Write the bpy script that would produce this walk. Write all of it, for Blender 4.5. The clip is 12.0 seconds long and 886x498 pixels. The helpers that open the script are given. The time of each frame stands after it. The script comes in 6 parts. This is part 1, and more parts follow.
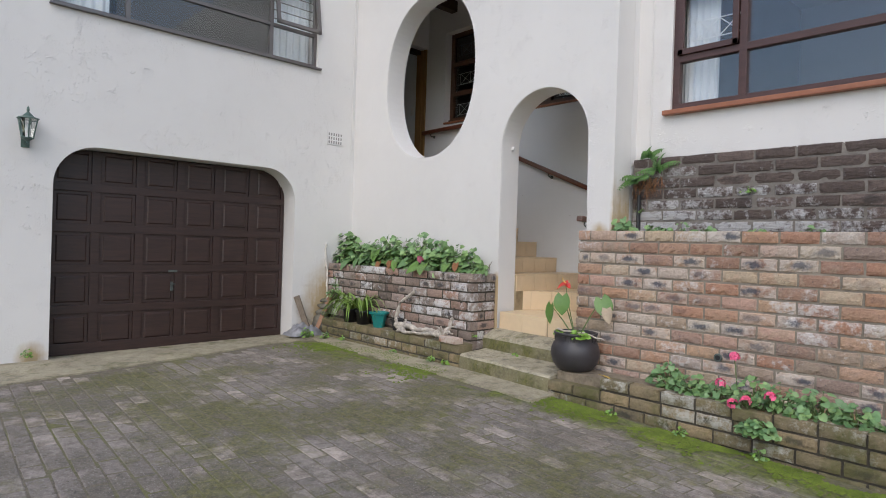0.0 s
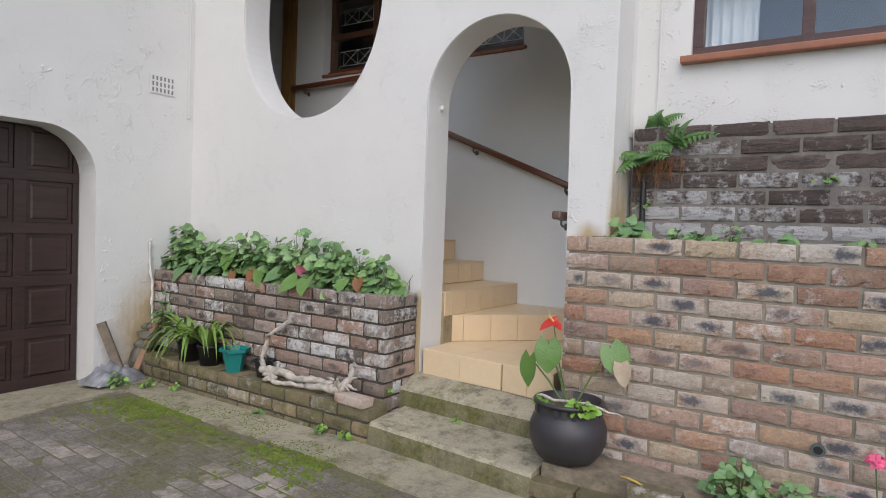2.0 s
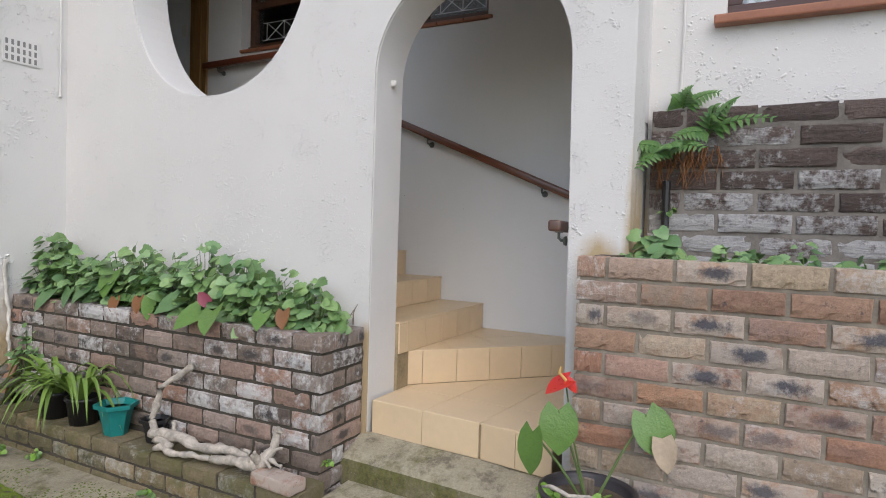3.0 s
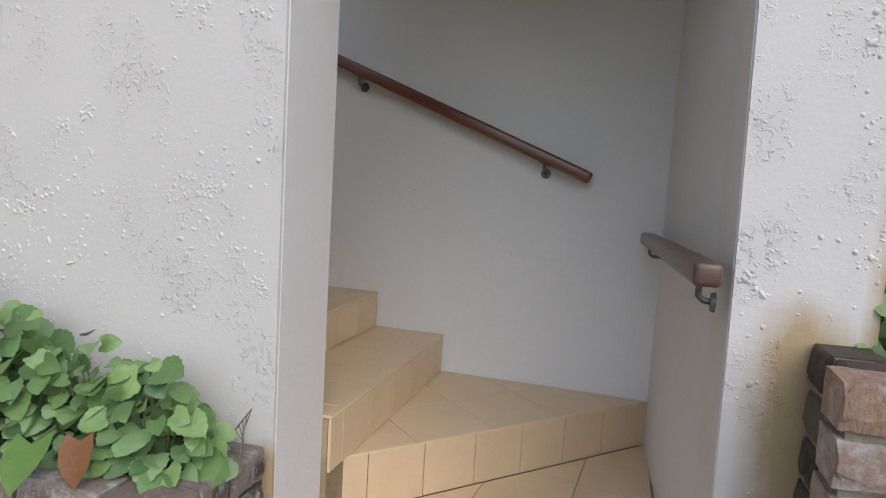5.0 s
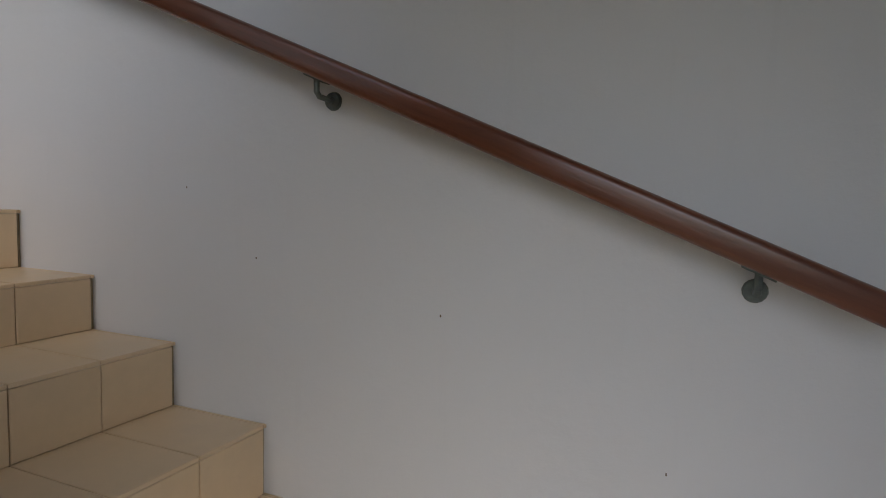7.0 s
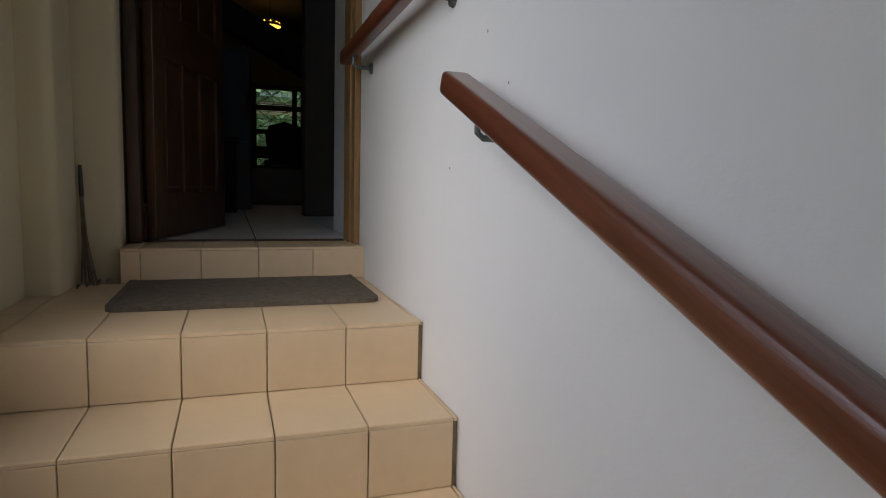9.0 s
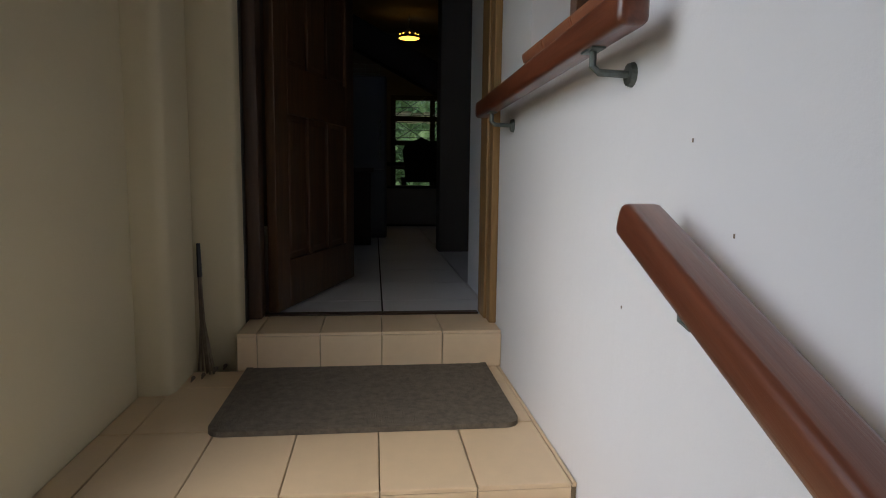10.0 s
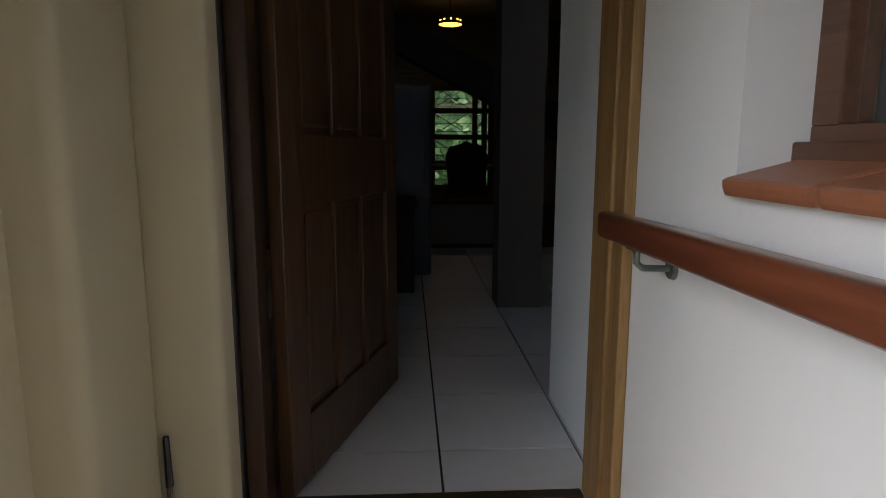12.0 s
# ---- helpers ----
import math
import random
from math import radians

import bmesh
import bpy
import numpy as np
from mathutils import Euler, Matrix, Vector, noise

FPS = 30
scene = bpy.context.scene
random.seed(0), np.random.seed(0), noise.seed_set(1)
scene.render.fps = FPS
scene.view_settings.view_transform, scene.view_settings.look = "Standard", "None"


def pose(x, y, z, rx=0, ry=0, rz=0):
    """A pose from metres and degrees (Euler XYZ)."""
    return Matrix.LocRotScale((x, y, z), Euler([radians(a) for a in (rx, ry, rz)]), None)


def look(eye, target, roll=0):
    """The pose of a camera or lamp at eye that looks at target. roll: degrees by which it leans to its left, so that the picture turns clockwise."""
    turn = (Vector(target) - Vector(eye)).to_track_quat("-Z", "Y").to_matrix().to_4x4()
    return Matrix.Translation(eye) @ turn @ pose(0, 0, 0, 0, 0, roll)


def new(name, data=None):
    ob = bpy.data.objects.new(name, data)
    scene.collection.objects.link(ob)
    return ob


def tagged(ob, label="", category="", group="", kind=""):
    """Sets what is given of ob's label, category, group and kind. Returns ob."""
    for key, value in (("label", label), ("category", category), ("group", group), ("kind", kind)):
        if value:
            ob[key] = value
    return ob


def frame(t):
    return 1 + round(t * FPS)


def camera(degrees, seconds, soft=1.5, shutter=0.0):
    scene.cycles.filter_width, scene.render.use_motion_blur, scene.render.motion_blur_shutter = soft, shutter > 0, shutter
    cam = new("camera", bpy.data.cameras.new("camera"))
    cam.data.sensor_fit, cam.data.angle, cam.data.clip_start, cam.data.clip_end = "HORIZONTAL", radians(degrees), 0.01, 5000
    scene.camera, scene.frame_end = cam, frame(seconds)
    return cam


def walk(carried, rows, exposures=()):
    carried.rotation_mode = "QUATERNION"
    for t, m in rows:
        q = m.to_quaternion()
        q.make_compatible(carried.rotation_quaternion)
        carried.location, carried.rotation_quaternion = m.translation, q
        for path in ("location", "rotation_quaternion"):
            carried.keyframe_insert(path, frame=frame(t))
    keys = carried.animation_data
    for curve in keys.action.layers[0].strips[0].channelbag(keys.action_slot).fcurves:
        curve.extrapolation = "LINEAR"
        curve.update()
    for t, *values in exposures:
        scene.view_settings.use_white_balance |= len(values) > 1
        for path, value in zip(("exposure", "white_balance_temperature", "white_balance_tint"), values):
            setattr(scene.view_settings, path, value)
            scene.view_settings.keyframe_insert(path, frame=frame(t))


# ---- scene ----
cam = camera(71.8, 12.0, soft=1.0)
PATH = [
    (0, (7.034, -5.098, 1.215), (5.572, -3.734, 1.201), 1.8),
    (0.5, (6.538, -4.823, 1.252), (5.152, -3.382, 1.221), 1.9),
    (1, (6.01, -4.529, 1.302), (4.729, -2.994, 1.249), 2.0),
    (1.5, (5.61, -4.157, 1.347), (4.41, -2.559, 1.282), 2.0),
    (2, (5.228, -3.803, 1.391), (4.126, -2.136, 1.324), 2.1),
    (2.5, (4.877, -3.414, 1.423), (3.873, -1.686, 1.366), 2.0),
    (3, (4.569, -2.994, 1.469), (3.648, -1.221, 1.402), 1.8),
    (3.2, (4.443, -2.82, 1.463), (3.557, -1.029, 1.404), 1.7),
    (4.8, (3.666, -1.73, 1.632), (3.04, 0.161, 1.45), 2.6),
    (5, (3.568, -1.653, 1.644), (2.999, 0.254, 1.444), 3.4),
    (5.5, (3.46, -1.205, 1.635), (2.963, 0.719, 1.41), 2.1),
    (6, (3.249, -0.696, 1.625), (2.87, 1.258, 1.43), 1.8),
    (6.5, (3.16, -0.32, 1.76), (2.7, 1.616, 1.559), 1.9),
    (7, (3.103, -0.051, 1.891), (2.309, 1.777, 1.726), 1.5),
    (7.5, (2.985, 0.161, 2.024), (1.785, 1.754, 1.872), 1.4),
    (7.7, (2.914, 0.245, 2.058), (1.578, 1.727, 1.931), 1.8),
    (9.3, (2.359, 0.7, 2.496), (0.436, 1.2, 2.275), 1.4),
    (9.5, (2.266, 0.707, 2.55), (0.322, 1.122, 2.331), 1.6),
    (10, (2.049, 0.748, 2.696), (0.076, 0.971, 2.46), 0.7),
    (10.5, (1.83, 0.769, 2.817), (-0.152, 0.874, 2.57), -0.1),
    (11, (1.632, 0.687, 2.911), (-0.348, 0.795, 2.648), 1.0),
    (11.3, (1.508, 0.643, 2.977), (-0.464, 0.786, 2.68), 0.2),
    (11.5, (1.425, 0.64, 2.988), (-0.552, 0.777, 2.722), 0.8),
    (12, (1.162, 0.689, 3.103), (-0.809, 0.799, 2.78), 0.1),
]
EXPOSURES = [(0, 0.52), (3, 0.55), (5, 0.46), (6, 0.42), (6.5, 0.38), (7.5, 0.52), (9.5, 1.1), (10.5, 1.22), (11.5, 1.45), (12, 1.68)]
walk(cam, [(t, look(eye, target, roll)) for t, eye, target, roll in PATH], EXPOSURES)

# ---- light ----
EL, AZ = radians(46), radians(146)
world = bpy.data.worlds.new("overcast_sky")
scene.world = world
world.use_nodes = True
wn = world.node_tree.nodes
sky = wn.new("ShaderNodeTexSky")
sky.sky_type, sky.sun_disc = "NISHITA", False
sky.sun_elevation, sky.sun_rotation = EL, AZ
sky.air_density, sky.dust_density, sky.ozone_density = 1.0, 1.6, 1.0
wn["Background"].inputs[1].default_value = 0.15
world.node_tree.links.new(sky.outputs[0], wn["Background"].inputs[0])
sun = new("sun", bpy.data.lights.new("sun", "SUN"))
sun.data.energy, sun.data.angle, sun.data.color = 0.85, radians(75), (1.0, 0.97, 0.94)
sun.matrix_world = look((20 * math.sin(AZ) * math.cos(EL), 20 * math.cos(AZ) * math.cos(EL), 20 * math.sin(EL)), (0.0, 0.0, 0.0))


# ---- materials ----
def nodes_of(name, rough=0.8, metal=0.0):
    m = bpy.data.materials.new(name)
    m.use_nodes = True
    b = m.node_tree.nodes["Principled BSDF"]
    b.inputs["Roughness"].default_value = rough
    b.inputs["Metallic"].default_value = metal
    return m, m.node_tree.nodes, m.node_tree.links, b


def col(c):
    return (c[0], c[1], c[2], 1.0)


def coords(n, l, shift=True):
    """Object coordinates, moved by the object's own random number so that alike pieces differ."""
    tc = n.new("ShaderNodeTexCoord")
    if not shift:
        return tc.outputs["Object"]
    oi = n.new("ShaderNodeObjectInfo")
    mu = n.new("ShaderNodeMath")
    mu.operation = "MULTIPLY"
    mu.inputs[1].default_value = 57.0
    l.new(oi.outputs["Random"], mu.inputs[0])
    ad = n.new("ShaderNodeVectorMath")
    ad.operation = "ADD"
    l.new(tc.outputs["Object"], ad.inputs[0])
    l.new(mu.outputs[0], ad.inputs[1])
    return ad.outputs[0]


def noise_tex(n, l, vec, scale, detail=4.0, rough=0.6, dist=0.0):
    t = n.new("ShaderNodeTexNoise")
    t.inputs["Scale"].default_value, t.inputs["Detail"].default_value = scale, detail
    t.inputs["Roughness"].default_value, t.inputs["Distortion"].default_value = rough, dist
    l.new(vec, t.inputs["Vector"])
    return t.outputs["Fac"]


def ramp(n, l, fac, stops):
    r = n.new("ShaderNodeValToRGB")
    e = r.color_ramp.elements
    while len(e) < len(stops):
        e.new(0.5)
    for k, (p, c) in zip(e, stops):
        k.position, k.color = p, col(c) if hasattr(c, "__len__") else (c, c, c, 1)
    l.new(fac, r.inputs[0])
    return r.outputs[0]


def mix(n, l, fac, a, b, mode="MIX"):
    m = n.new("ShaderNodeMix")
    m.data_type, m.blend_type = "RGBA", mode
    for s, v in ((0, fac), (6, a), (7, b)):
        if hasattr(v, "is_linked"):
            l.new(v, m.inputs[s])
        elif s == 0:
            m.inputs[0].default_value = v
        else:
            m.inputs[s].default_value = col(v)
    return m.outputs[2]


def bump(n, l, b, height, dist=0.004, strength=1.0, base=None):
    bp = n.new("ShaderNodeBump")
    bp.inputs["Distance"].default_value, bp.inputs["Strength"].default_value = dist, strength
    l.new(height, bp.inputs["Height"])
    if base is not None:
        l.new(base, bp.inputs["Normal"])
    l.new(bp.outputs[0], b.inputs["Normal"])
    return bp.outputs[0]


def mathn(n, l, op, a, b):
    m = n.new("ShaderNodeMath")
    m.operation = op
    for s, v in enumerate((a, b)):
        if hasattr(v, "is_linked"):
            l.new(v, m.inputs[s])
        else:
            m.inputs[s].default_value = v
    return m.outputs[0]


def plain(name, c, rough=0.6, metal=0.0, vary=0.25, scale=6.0, bumps=0.0015, grain=60.0, shift=True):
    """One colour with stains at a large scale, grain at a small one and fine relief."""
    m, n, l, b = nodes_of(name, rough, metal)
    v = coords(n, l, shift)
    big = noise_tex(n, l, v, scale, 3)
    fine = noise_tex(n, l, v, grain, 5)
    d = [x * (1 - vary) for x in c]
    u = [min(1, x * (1 + vary)) for x in c]
    base = ramp(n, l, big, [(0.3, d), (0.7, u)])
    base = mix(n, l, 0.35, base, ramp(n, l, fine, [(0.3, d), (0.7, u)]))
    l.new(base, b.inputs["Base Color"])
    r = n.new("ShaderNodeMapRange")
    r.inputs[3].default_value, r.inputs[4].default_value = max(0.05, rough - 0.12), min(1, rough + 0.12)
    l.new(fine, r.inputs[0])
    l.new(r.outputs[0], b.inputs["Roughness"])
    if bumps:
        bump(n, l, b, fine, bumps)
    return m


def near(n, l, coord, at, reach):
    """1 where a coordinate is at the given value, falling to 0 at the reach."""
    d = mathn(n, l, "ABSOLUTE", mathn(n, l, "SUBTRACT", coord, at), 0.0)
    m = n.new("ShaderNodeMapRange")
    m.inputs[1].default_value, m.inputs[2].default_value = 0.0, reach
    m.inputs[3].default_value, m.inputs[4].default_value = 1.0, 0.0
    l.new(d, m.inputs[0])
    return m.outputs[0]


def below(n, l, coord, top, soft):
    m = n.new("ShaderNodeMapRange")
    m.inputs[1].default_value, m.inputs[2].default_value = top - soft, top
    m.inputs[3].default_value, m.inputs[4].default_value = 1.0, 0.0
    l.new(coord, m.inputs[0])
    return m.outputs[0]


FACE_Y = -0.265


def plaster(name, c, flicks, stained=False):
    """Painted plaster; flicks: the height of trowelled splatter in metres; stained: rusty seepage beside the beds."""
    m, n, l, b = nodes_of(name, 0.85)
    v = coords(n, l, False)
    big = noise_tex(n, l, v, 0.9, 4)
    base = ramp(n, l, big, [(0.3, [x * 0.94 for x in c]), (0.7, c)])
    st = noise_tex(n, l, v, 6.0, 6, 0.7)
    streak = n.new("ShaderNodeMapping")
    streak.inputs["Scale"].default_value = (14, 14, 1.1)
    l.new(v, streak.inputs[0])
    runs = noise_tex(n, l, streak.outputs[0], 1.6, 5, 0.65)
    if stained:
        sep = n.new("ShaderNodeSeparateXYZ")
        l.new(v, sep.inputs[0])
        x, y, z = sep.outputs
        spots = []
        for cx, rx, zt, soft in ((3.93, 0.15, 1.52, 0.16), (2.70, 0.10, 0.98, 0.10), (4.06, 0.05, 2.1, 0.8), (0.02, 0.16, 1.25, 0.7)):
            spots.append(mathn(n, l, "MULTIPLY", near(n, l, x, cx, rx), below(n, l, z, zt, soft)))
        # the corner's damp reaches a little way along the garage wall
        spots[-1] = mathn(n, l, "MULTIPLY", spots[-1], near(n, l, y, FACE_Y, 0.95))
        spots.append(mathn(n, l, "MULTIPLY", near(n, l, y, -3.95, 0.2), below(n, l, z, 0.22, 0.2)))
        spots.append(mathn(n, l, "MULTIPLY", near(n, l, y, -0.68, 0.5), below(n, l, z, 1.15, 0.7)))
        tot = spots[0]
        for q in spots[1:]:
            tot = mathn(n, l, "MAXIMUM", tot, q)
        wet = ramp(n, l, mathn(n, l, "MULTIPLY", tot, mathn(n, l, "ADD", mathn(n, l, "MULTIPLY", st, 1.2), mathn(n, l, "MULTIPLY", runs, 0.8))), [(0.22, 0.0), (0.75, 0.8)])
        base = mix(n, l, wet, base, (0.40, 0.27, 0.10))
    base = mix(n, l, ramp(n, l, runs, [(0.6, 0.0), (0.8, 0.10)]), base, [q * 0.7 for q in c])
    fine = noise_tex(n, l, v, 45.0, 6, 0.7)
    l.new(base, b.inputs["Base Color"])
    if flicks:
        blob = noise_tex(n, l, v, 85.0, 3, 0.6, 0.2)
        patch = noise_tex(n, l, v, 5.0, 4, 0.65, 0.6)
        blob = ramp(n, l, blob, [(0.52, 0.0), (0.74, 1.0)])
        patch = ramp(n, l, patch, [(0.5, 0.0), (0.62, 1.0)])
        hgt = mathn(n, l, "MULTIPLY", blob, patch)
        first = bump(n, l, b, fine, 0.0014)
        bump(n, l, b, hgt, flicks, 0.8, first)
    else:
        bump(n, l, b, mathn(n, l, "ADD", fine, mathn(n, l, "MULTIPLY", noise_tex(n, l, v, 4.0, 3), 6.0)), 0.0009)
    return m


def brickish(name, tones, dark, white, moss, flash=0.5, white_amt=0.5, moss_amt=0.3, size=(0.222, 0.0745), bloom_at=None, split=0.0, rim=None):
    """Fired bricks: each its own tone, with a burnt flash on its face, lime bloom, pits and moss."""
    m, n, l, b = nodes_of(name, 0.9)
    v = coords(n, l)
    own = n.new("ShaderNodeTexCoord").outputs["Object"]
    oi = n.new("ShaderNodeObjectInfo").outputs["Random"]
    rnd = []
    for k in (13.7, 41.3, 77.1, 103.9, 151.3):
        w = n.new("ShaderNodeTexWhiteNoise")
        w.noise_dimensions = "1D"
        l.new(mathn(n, l, "MULTIPLY", oi, k), w.inputs["W"])
        rnd.append(w.outputs["Value"])
    stops = [(k / (len(tones) - 1), c) for k, c in enumerate(tones)]
    base = ramp(n, l, rnd[0], stops)
    # a second tone over part of the brick
    part_tone = ramp(n, l, rnd[1], stops)
    area = ramp(n, l, noise_tex(n, l, v, 9, 4, 0.65, 0.5), [(0.47, 0.0), (0.60, 0.40)])
    base = mix(n, l, area, base, part_tone)
    base = mix(n, l, 0.55, base, mix(n, l, ramp(n, l, noise_tex(n, l, v, 55, 6, 0.8), [(0.3, 0.0), (0.7, 1.0)]), (0.45, 0.43, 0.42), (1.25, 1.22, 1.2)), "MULTIPLY")
    # burnt flash: a soft blotch about the middle of the face, on some bricks
    sep = n.new("ShaderNodeSeparateXYZ")
    l.new(own, sep.inputs[0])
    wob = mathn(n, l, "MULTIPLY", mathn(n, l, "SUBTRACT", noise_tex(n, l, v, 22, 5, 0.75), 0.5), 2.6)
    cx = mathn(n, l, "MULTIPLY", mathn(n, l, "ADD", mathn(n, l, "MULTIPLY", rnd[2], 0.5), 0.25), size[0])
    du = mathn(n, l, "DIVIDE", mathn(n, l, "SUBTRACT", sep.outputs[0], cx), size[0] * 0.30)
    dw = mathn(n, l, "DIVIDE", mathn(n, l, "SUBTRACT", sep.outputs[2], size[1] * 0.5), size[1] * 0.36)
    dd = mathn(n, l, "SQRT", mathn(n, l, "ADD", mathn(n, l, "MULTIPLY", du, du), mathn(n, l, "MULTIPLY", dw, dw)), 0.0)
    blot = ramp(n, l, mathn(n, l, "ADD", mathn(n, l, "MULTIPLY", dd, 0.5), mathn(n, l, "MULTIPLY", wob, 0.5)), [(0.22, 0.85), (0.54, 0.0)])
    some = ramp(n, l, rnd[3], [(1.22 - flash, 0.0), (1.42 - flash, 1.0)])
    if rim is not None:
        # flashed bricks are paler round the burnt middle
        base = mix(n, l, mathn(n, l, "MULTIPLY", ramp(n, l, rnd[3], [(1.28 - flash, 0.0), (1.40 - flash, 0.7)]), ramp(n, l, noise_tex(n, l, v, 13, 5, 0.7), [(0.36, 0.0), (0.52, 1.0)])), base, rim)
    base = mix(n, l, mathn(n, l, "MULTIPLY", blot, some), base, dark)
    # small burnt specks
    base = mix(n, l, ramp(n, l, noise_tex(n, l, v, 38, 3, 0.6), [(0.64, 0.0), (0.74, 0.6)]), base, dark)
    pos = n.new("ShaderNodeNewGeometry").outputs["Position"]
    wide = noise_tex(n, l, pos, 1.7, 3, 0.6)
    bloom = mathn(n, l, "ADD", noise_tex(n, l, v, 16, 6, 0.78), mathn(n, l, "ADD", mathn(n, l, "MULTIPLY", mathn(n, l, "SUBTRACT", rnd[4], 0.5), 0.32), mathn(n, l, "MULTIPLY", mathn(n, l, "SUBTRACT", wide, 0.5), 0.7)))
    if bloom_at is not None:
        # seepage: most where the bed's soil lies against the wall and beside the pier
        sp = n.new("ShaderNodeSeparateXYZ")
        l.new(pos, sp.inputs[0])
        seep = mathn(n, l, "MULTIPLY", below(n, l, sp.outputs[2], bloom_at[0], bloom_at[1]), near(n, l, sp.outputs[0], bloom_at[2], bloom_at[3]))
        bloom = mathn(n, l, "ADD", bloom, mathn(n, l, "MULTIPLY", seep, 0.48))
    base = mix(n, l, ramp(n, l, bloom, [(0.70 - 0.2 * white_amt, 0.0), (0.86 - 0.2 * white_amt, 0.85)]), base, white)
    base = mix(n, l, ramp(n, l, noise_tex(n, l, pos, 2.6, 6, 0.75), [(0.66 - 0.25 * moss_amt, 0.0), (0.86 - 0.25 * moss_amt, 0.75)]), base, moss)
    l.new(base, b.inputs["Base Color"])
    f = bump(n, l, b, noise_tex(n, l, v, 24, 4, 0.65), 0.008)
    if split:
        # riven face: ridges along the brick
        mp = n.new("ShaderNodeMapping")
        mp.inputs["Scale"].default_value = (9, 9, 42)
        l.new(v, mp.inputs[0])
        f = bump(n, l, b, noise_tex(n, l, mp.outputs[0], 1.0, 4, 0.6, 0.8), split, 1.0, f)
    bump(n, l, b, noise_tex(n, l, v, 95, 6, 0.8), 0.008, 1.0, f)
    return m


def timber(name, dark, light, rough=0.45, along="X", scale=1.0, coat=0.0):
    m, n, l, b = nodes_of(name, rough)
    tc = coords(n, l)
    mp = n.new("ShaderNodeMapping")
    s = {"X": (1.2, 16, 16), "Y": (16, 1.2, 16), "Z": (16, 16, 1.2)}[along]
    mp.inputs["Scale"].default_value = [x * scale for x in s]
    l.new(tc, mp.inputs[0])
    g = noise_tex(n, l, mp.outputs[0], 3.0, 7, 0.65, 0.6)
    big = noise_tex(n, l, tc, 2.5, 3)
    base = ramp(n, l, g, [(0.3, dark), (0.68, light)])
    base = mix(n, l, mathn(n, l, "MULTIPLY", big, 0.55), base, dark)
    l.new(base, b.inputs["Base Color"])
    b.inputs["Coat Weight"].default_value = coat
    b.inputs["Coat Roughness"].default_value = 0.25
    bump(n, l, b, g, 0.0012)
    return m


def leafy(name, c, c2, rough=0.45):
    m, n, l, b = nodes_of(name, rough)
    ge = n.new("ShaderNodeNewGeometry")
    oi = n.new("ShaderNodeObjectInfo")
    base = mix(n, l, ge.outputs["Random Per Island"], c, c2)
    v = coords(n, l)
    base = mix(n, l, ramp(n, l, noise_tex(n, l, v, 30, 3), [(0.4, 0.0), (0.75, 0.4)]), base, [x * 0.65 for x in c])
    l.new(base, b.inputs["Base Color"])
    b.inputs["Subsurface Weight"].default_value = 0.0
    bump(n, l, b, noise_tex(n, l, v, 70, 4, 0.6), 0.0025)
    return m


M_PLASTER = plaster("white_splatter_plaster", (0.70, 0.681, 0.66), 0.0055, True)
M_INNER = plaster("white_inner_plaster", (0.735, 0.74, 0.75), 0.0)
# The yellow tint puts light bounced off the tan floor into the colour.
M_BOUNCEWALL = plaster("bounce_tinted_plaster", (0.635, 0.57, 0.39), 0.0)
M_REVEAL = plaster("white_smooth_plaster", (0.72, 0.705, 0.69), 0.0015)
M_BRICK = brickish("clinker_brick", [(0.29, 0.185, 0.14), (0.47, 0.25, 0.16), (0.35, 0.21, 0.155), (0.54, 0.365, 0.24), (0.52, 0.335, 0.265), (0.29, 0.215, 0.18), (0.52, 0.41, 0.29), (0.53, 0.46, 0.40), (0.47, 0.27, 0.165), (0.45, 0.38, 0.34)], (0.045, 0.056, 0.082), (0.64, 0.605, 0.58), (0.15, 0.155, 0.05), 0.64, 0.26, 0.16, (0.237, 0.082), rim=(0.56, 0.50, 0.44))
M_OLDBRICK = brickish("weathered_planter_brick", [(0.12, 0.095, 0.08), (0.30, 0.235, 0.195), (0.22, 0.18, 0.15), (0.40, 0.32, 0.28), (0.40, 0.24, 0.175), (0.27, 0.23, 0.205), (0.36, 0.30, 0.26)], (0.06, 0.055, 0.056), (0.64, 0.63, 0.625), (0.075, 0.075, 0.035), 0.7, 0.74, 0.30, (0.237, 0.084))
# Darker tones with olive patches, for the retaining wall's end return only.
M_RETURNBRICK = brickish("dark_return_brick", [(0.09, 0.075, 0.06), (0.17, 0.13, 0.10), (0.12, 0.105, 0.075), (0.20, 0.16, 0.12)], (0.03, 0.03, 0.028), (0.46, 0.45, 0.42), (0.085, 0.085, 0.03), 0.6, 0.35, 0.7, (0.237, 0.082))
M_LOWBRICK = brickish("mossy_kerb_brick", [(0.12, 0.10, 0.065), (0.25, 0.20, 0.12), (0.17, 0.145, 0.085), (0.36, 0.27, 0.16), (0.22, 0.185, 0.115)], (0.045, 0.042, 0.035), (0.50, 0.48, 0.43), (0.105, 0.105, 0.032), 0.6, 0.42, 0.95, (0.237, 0.082))
M_DARKBRICK = brickish("dark_plinth_brick", [(0.085, 0.064, 0.057), (0.13, 0.098, 0.086), (0.105, 0.08, 0.07), (0.165, 0.125, 0.11)], (0.05, 0.042, 0.038), (0.50, 0.49, 0.49), (0.10, 0.09, 0.06), 0.3, 0.28, 0.12, (0.288, 0.0835), (1.92, 0.5, 4.2, 2.4), 0.016)
M_MORTAR = plain("sandy_mortar", (0.265, 0.23, 0.185), 0.95, vary=0.35, scale=5, bumps=0.004)
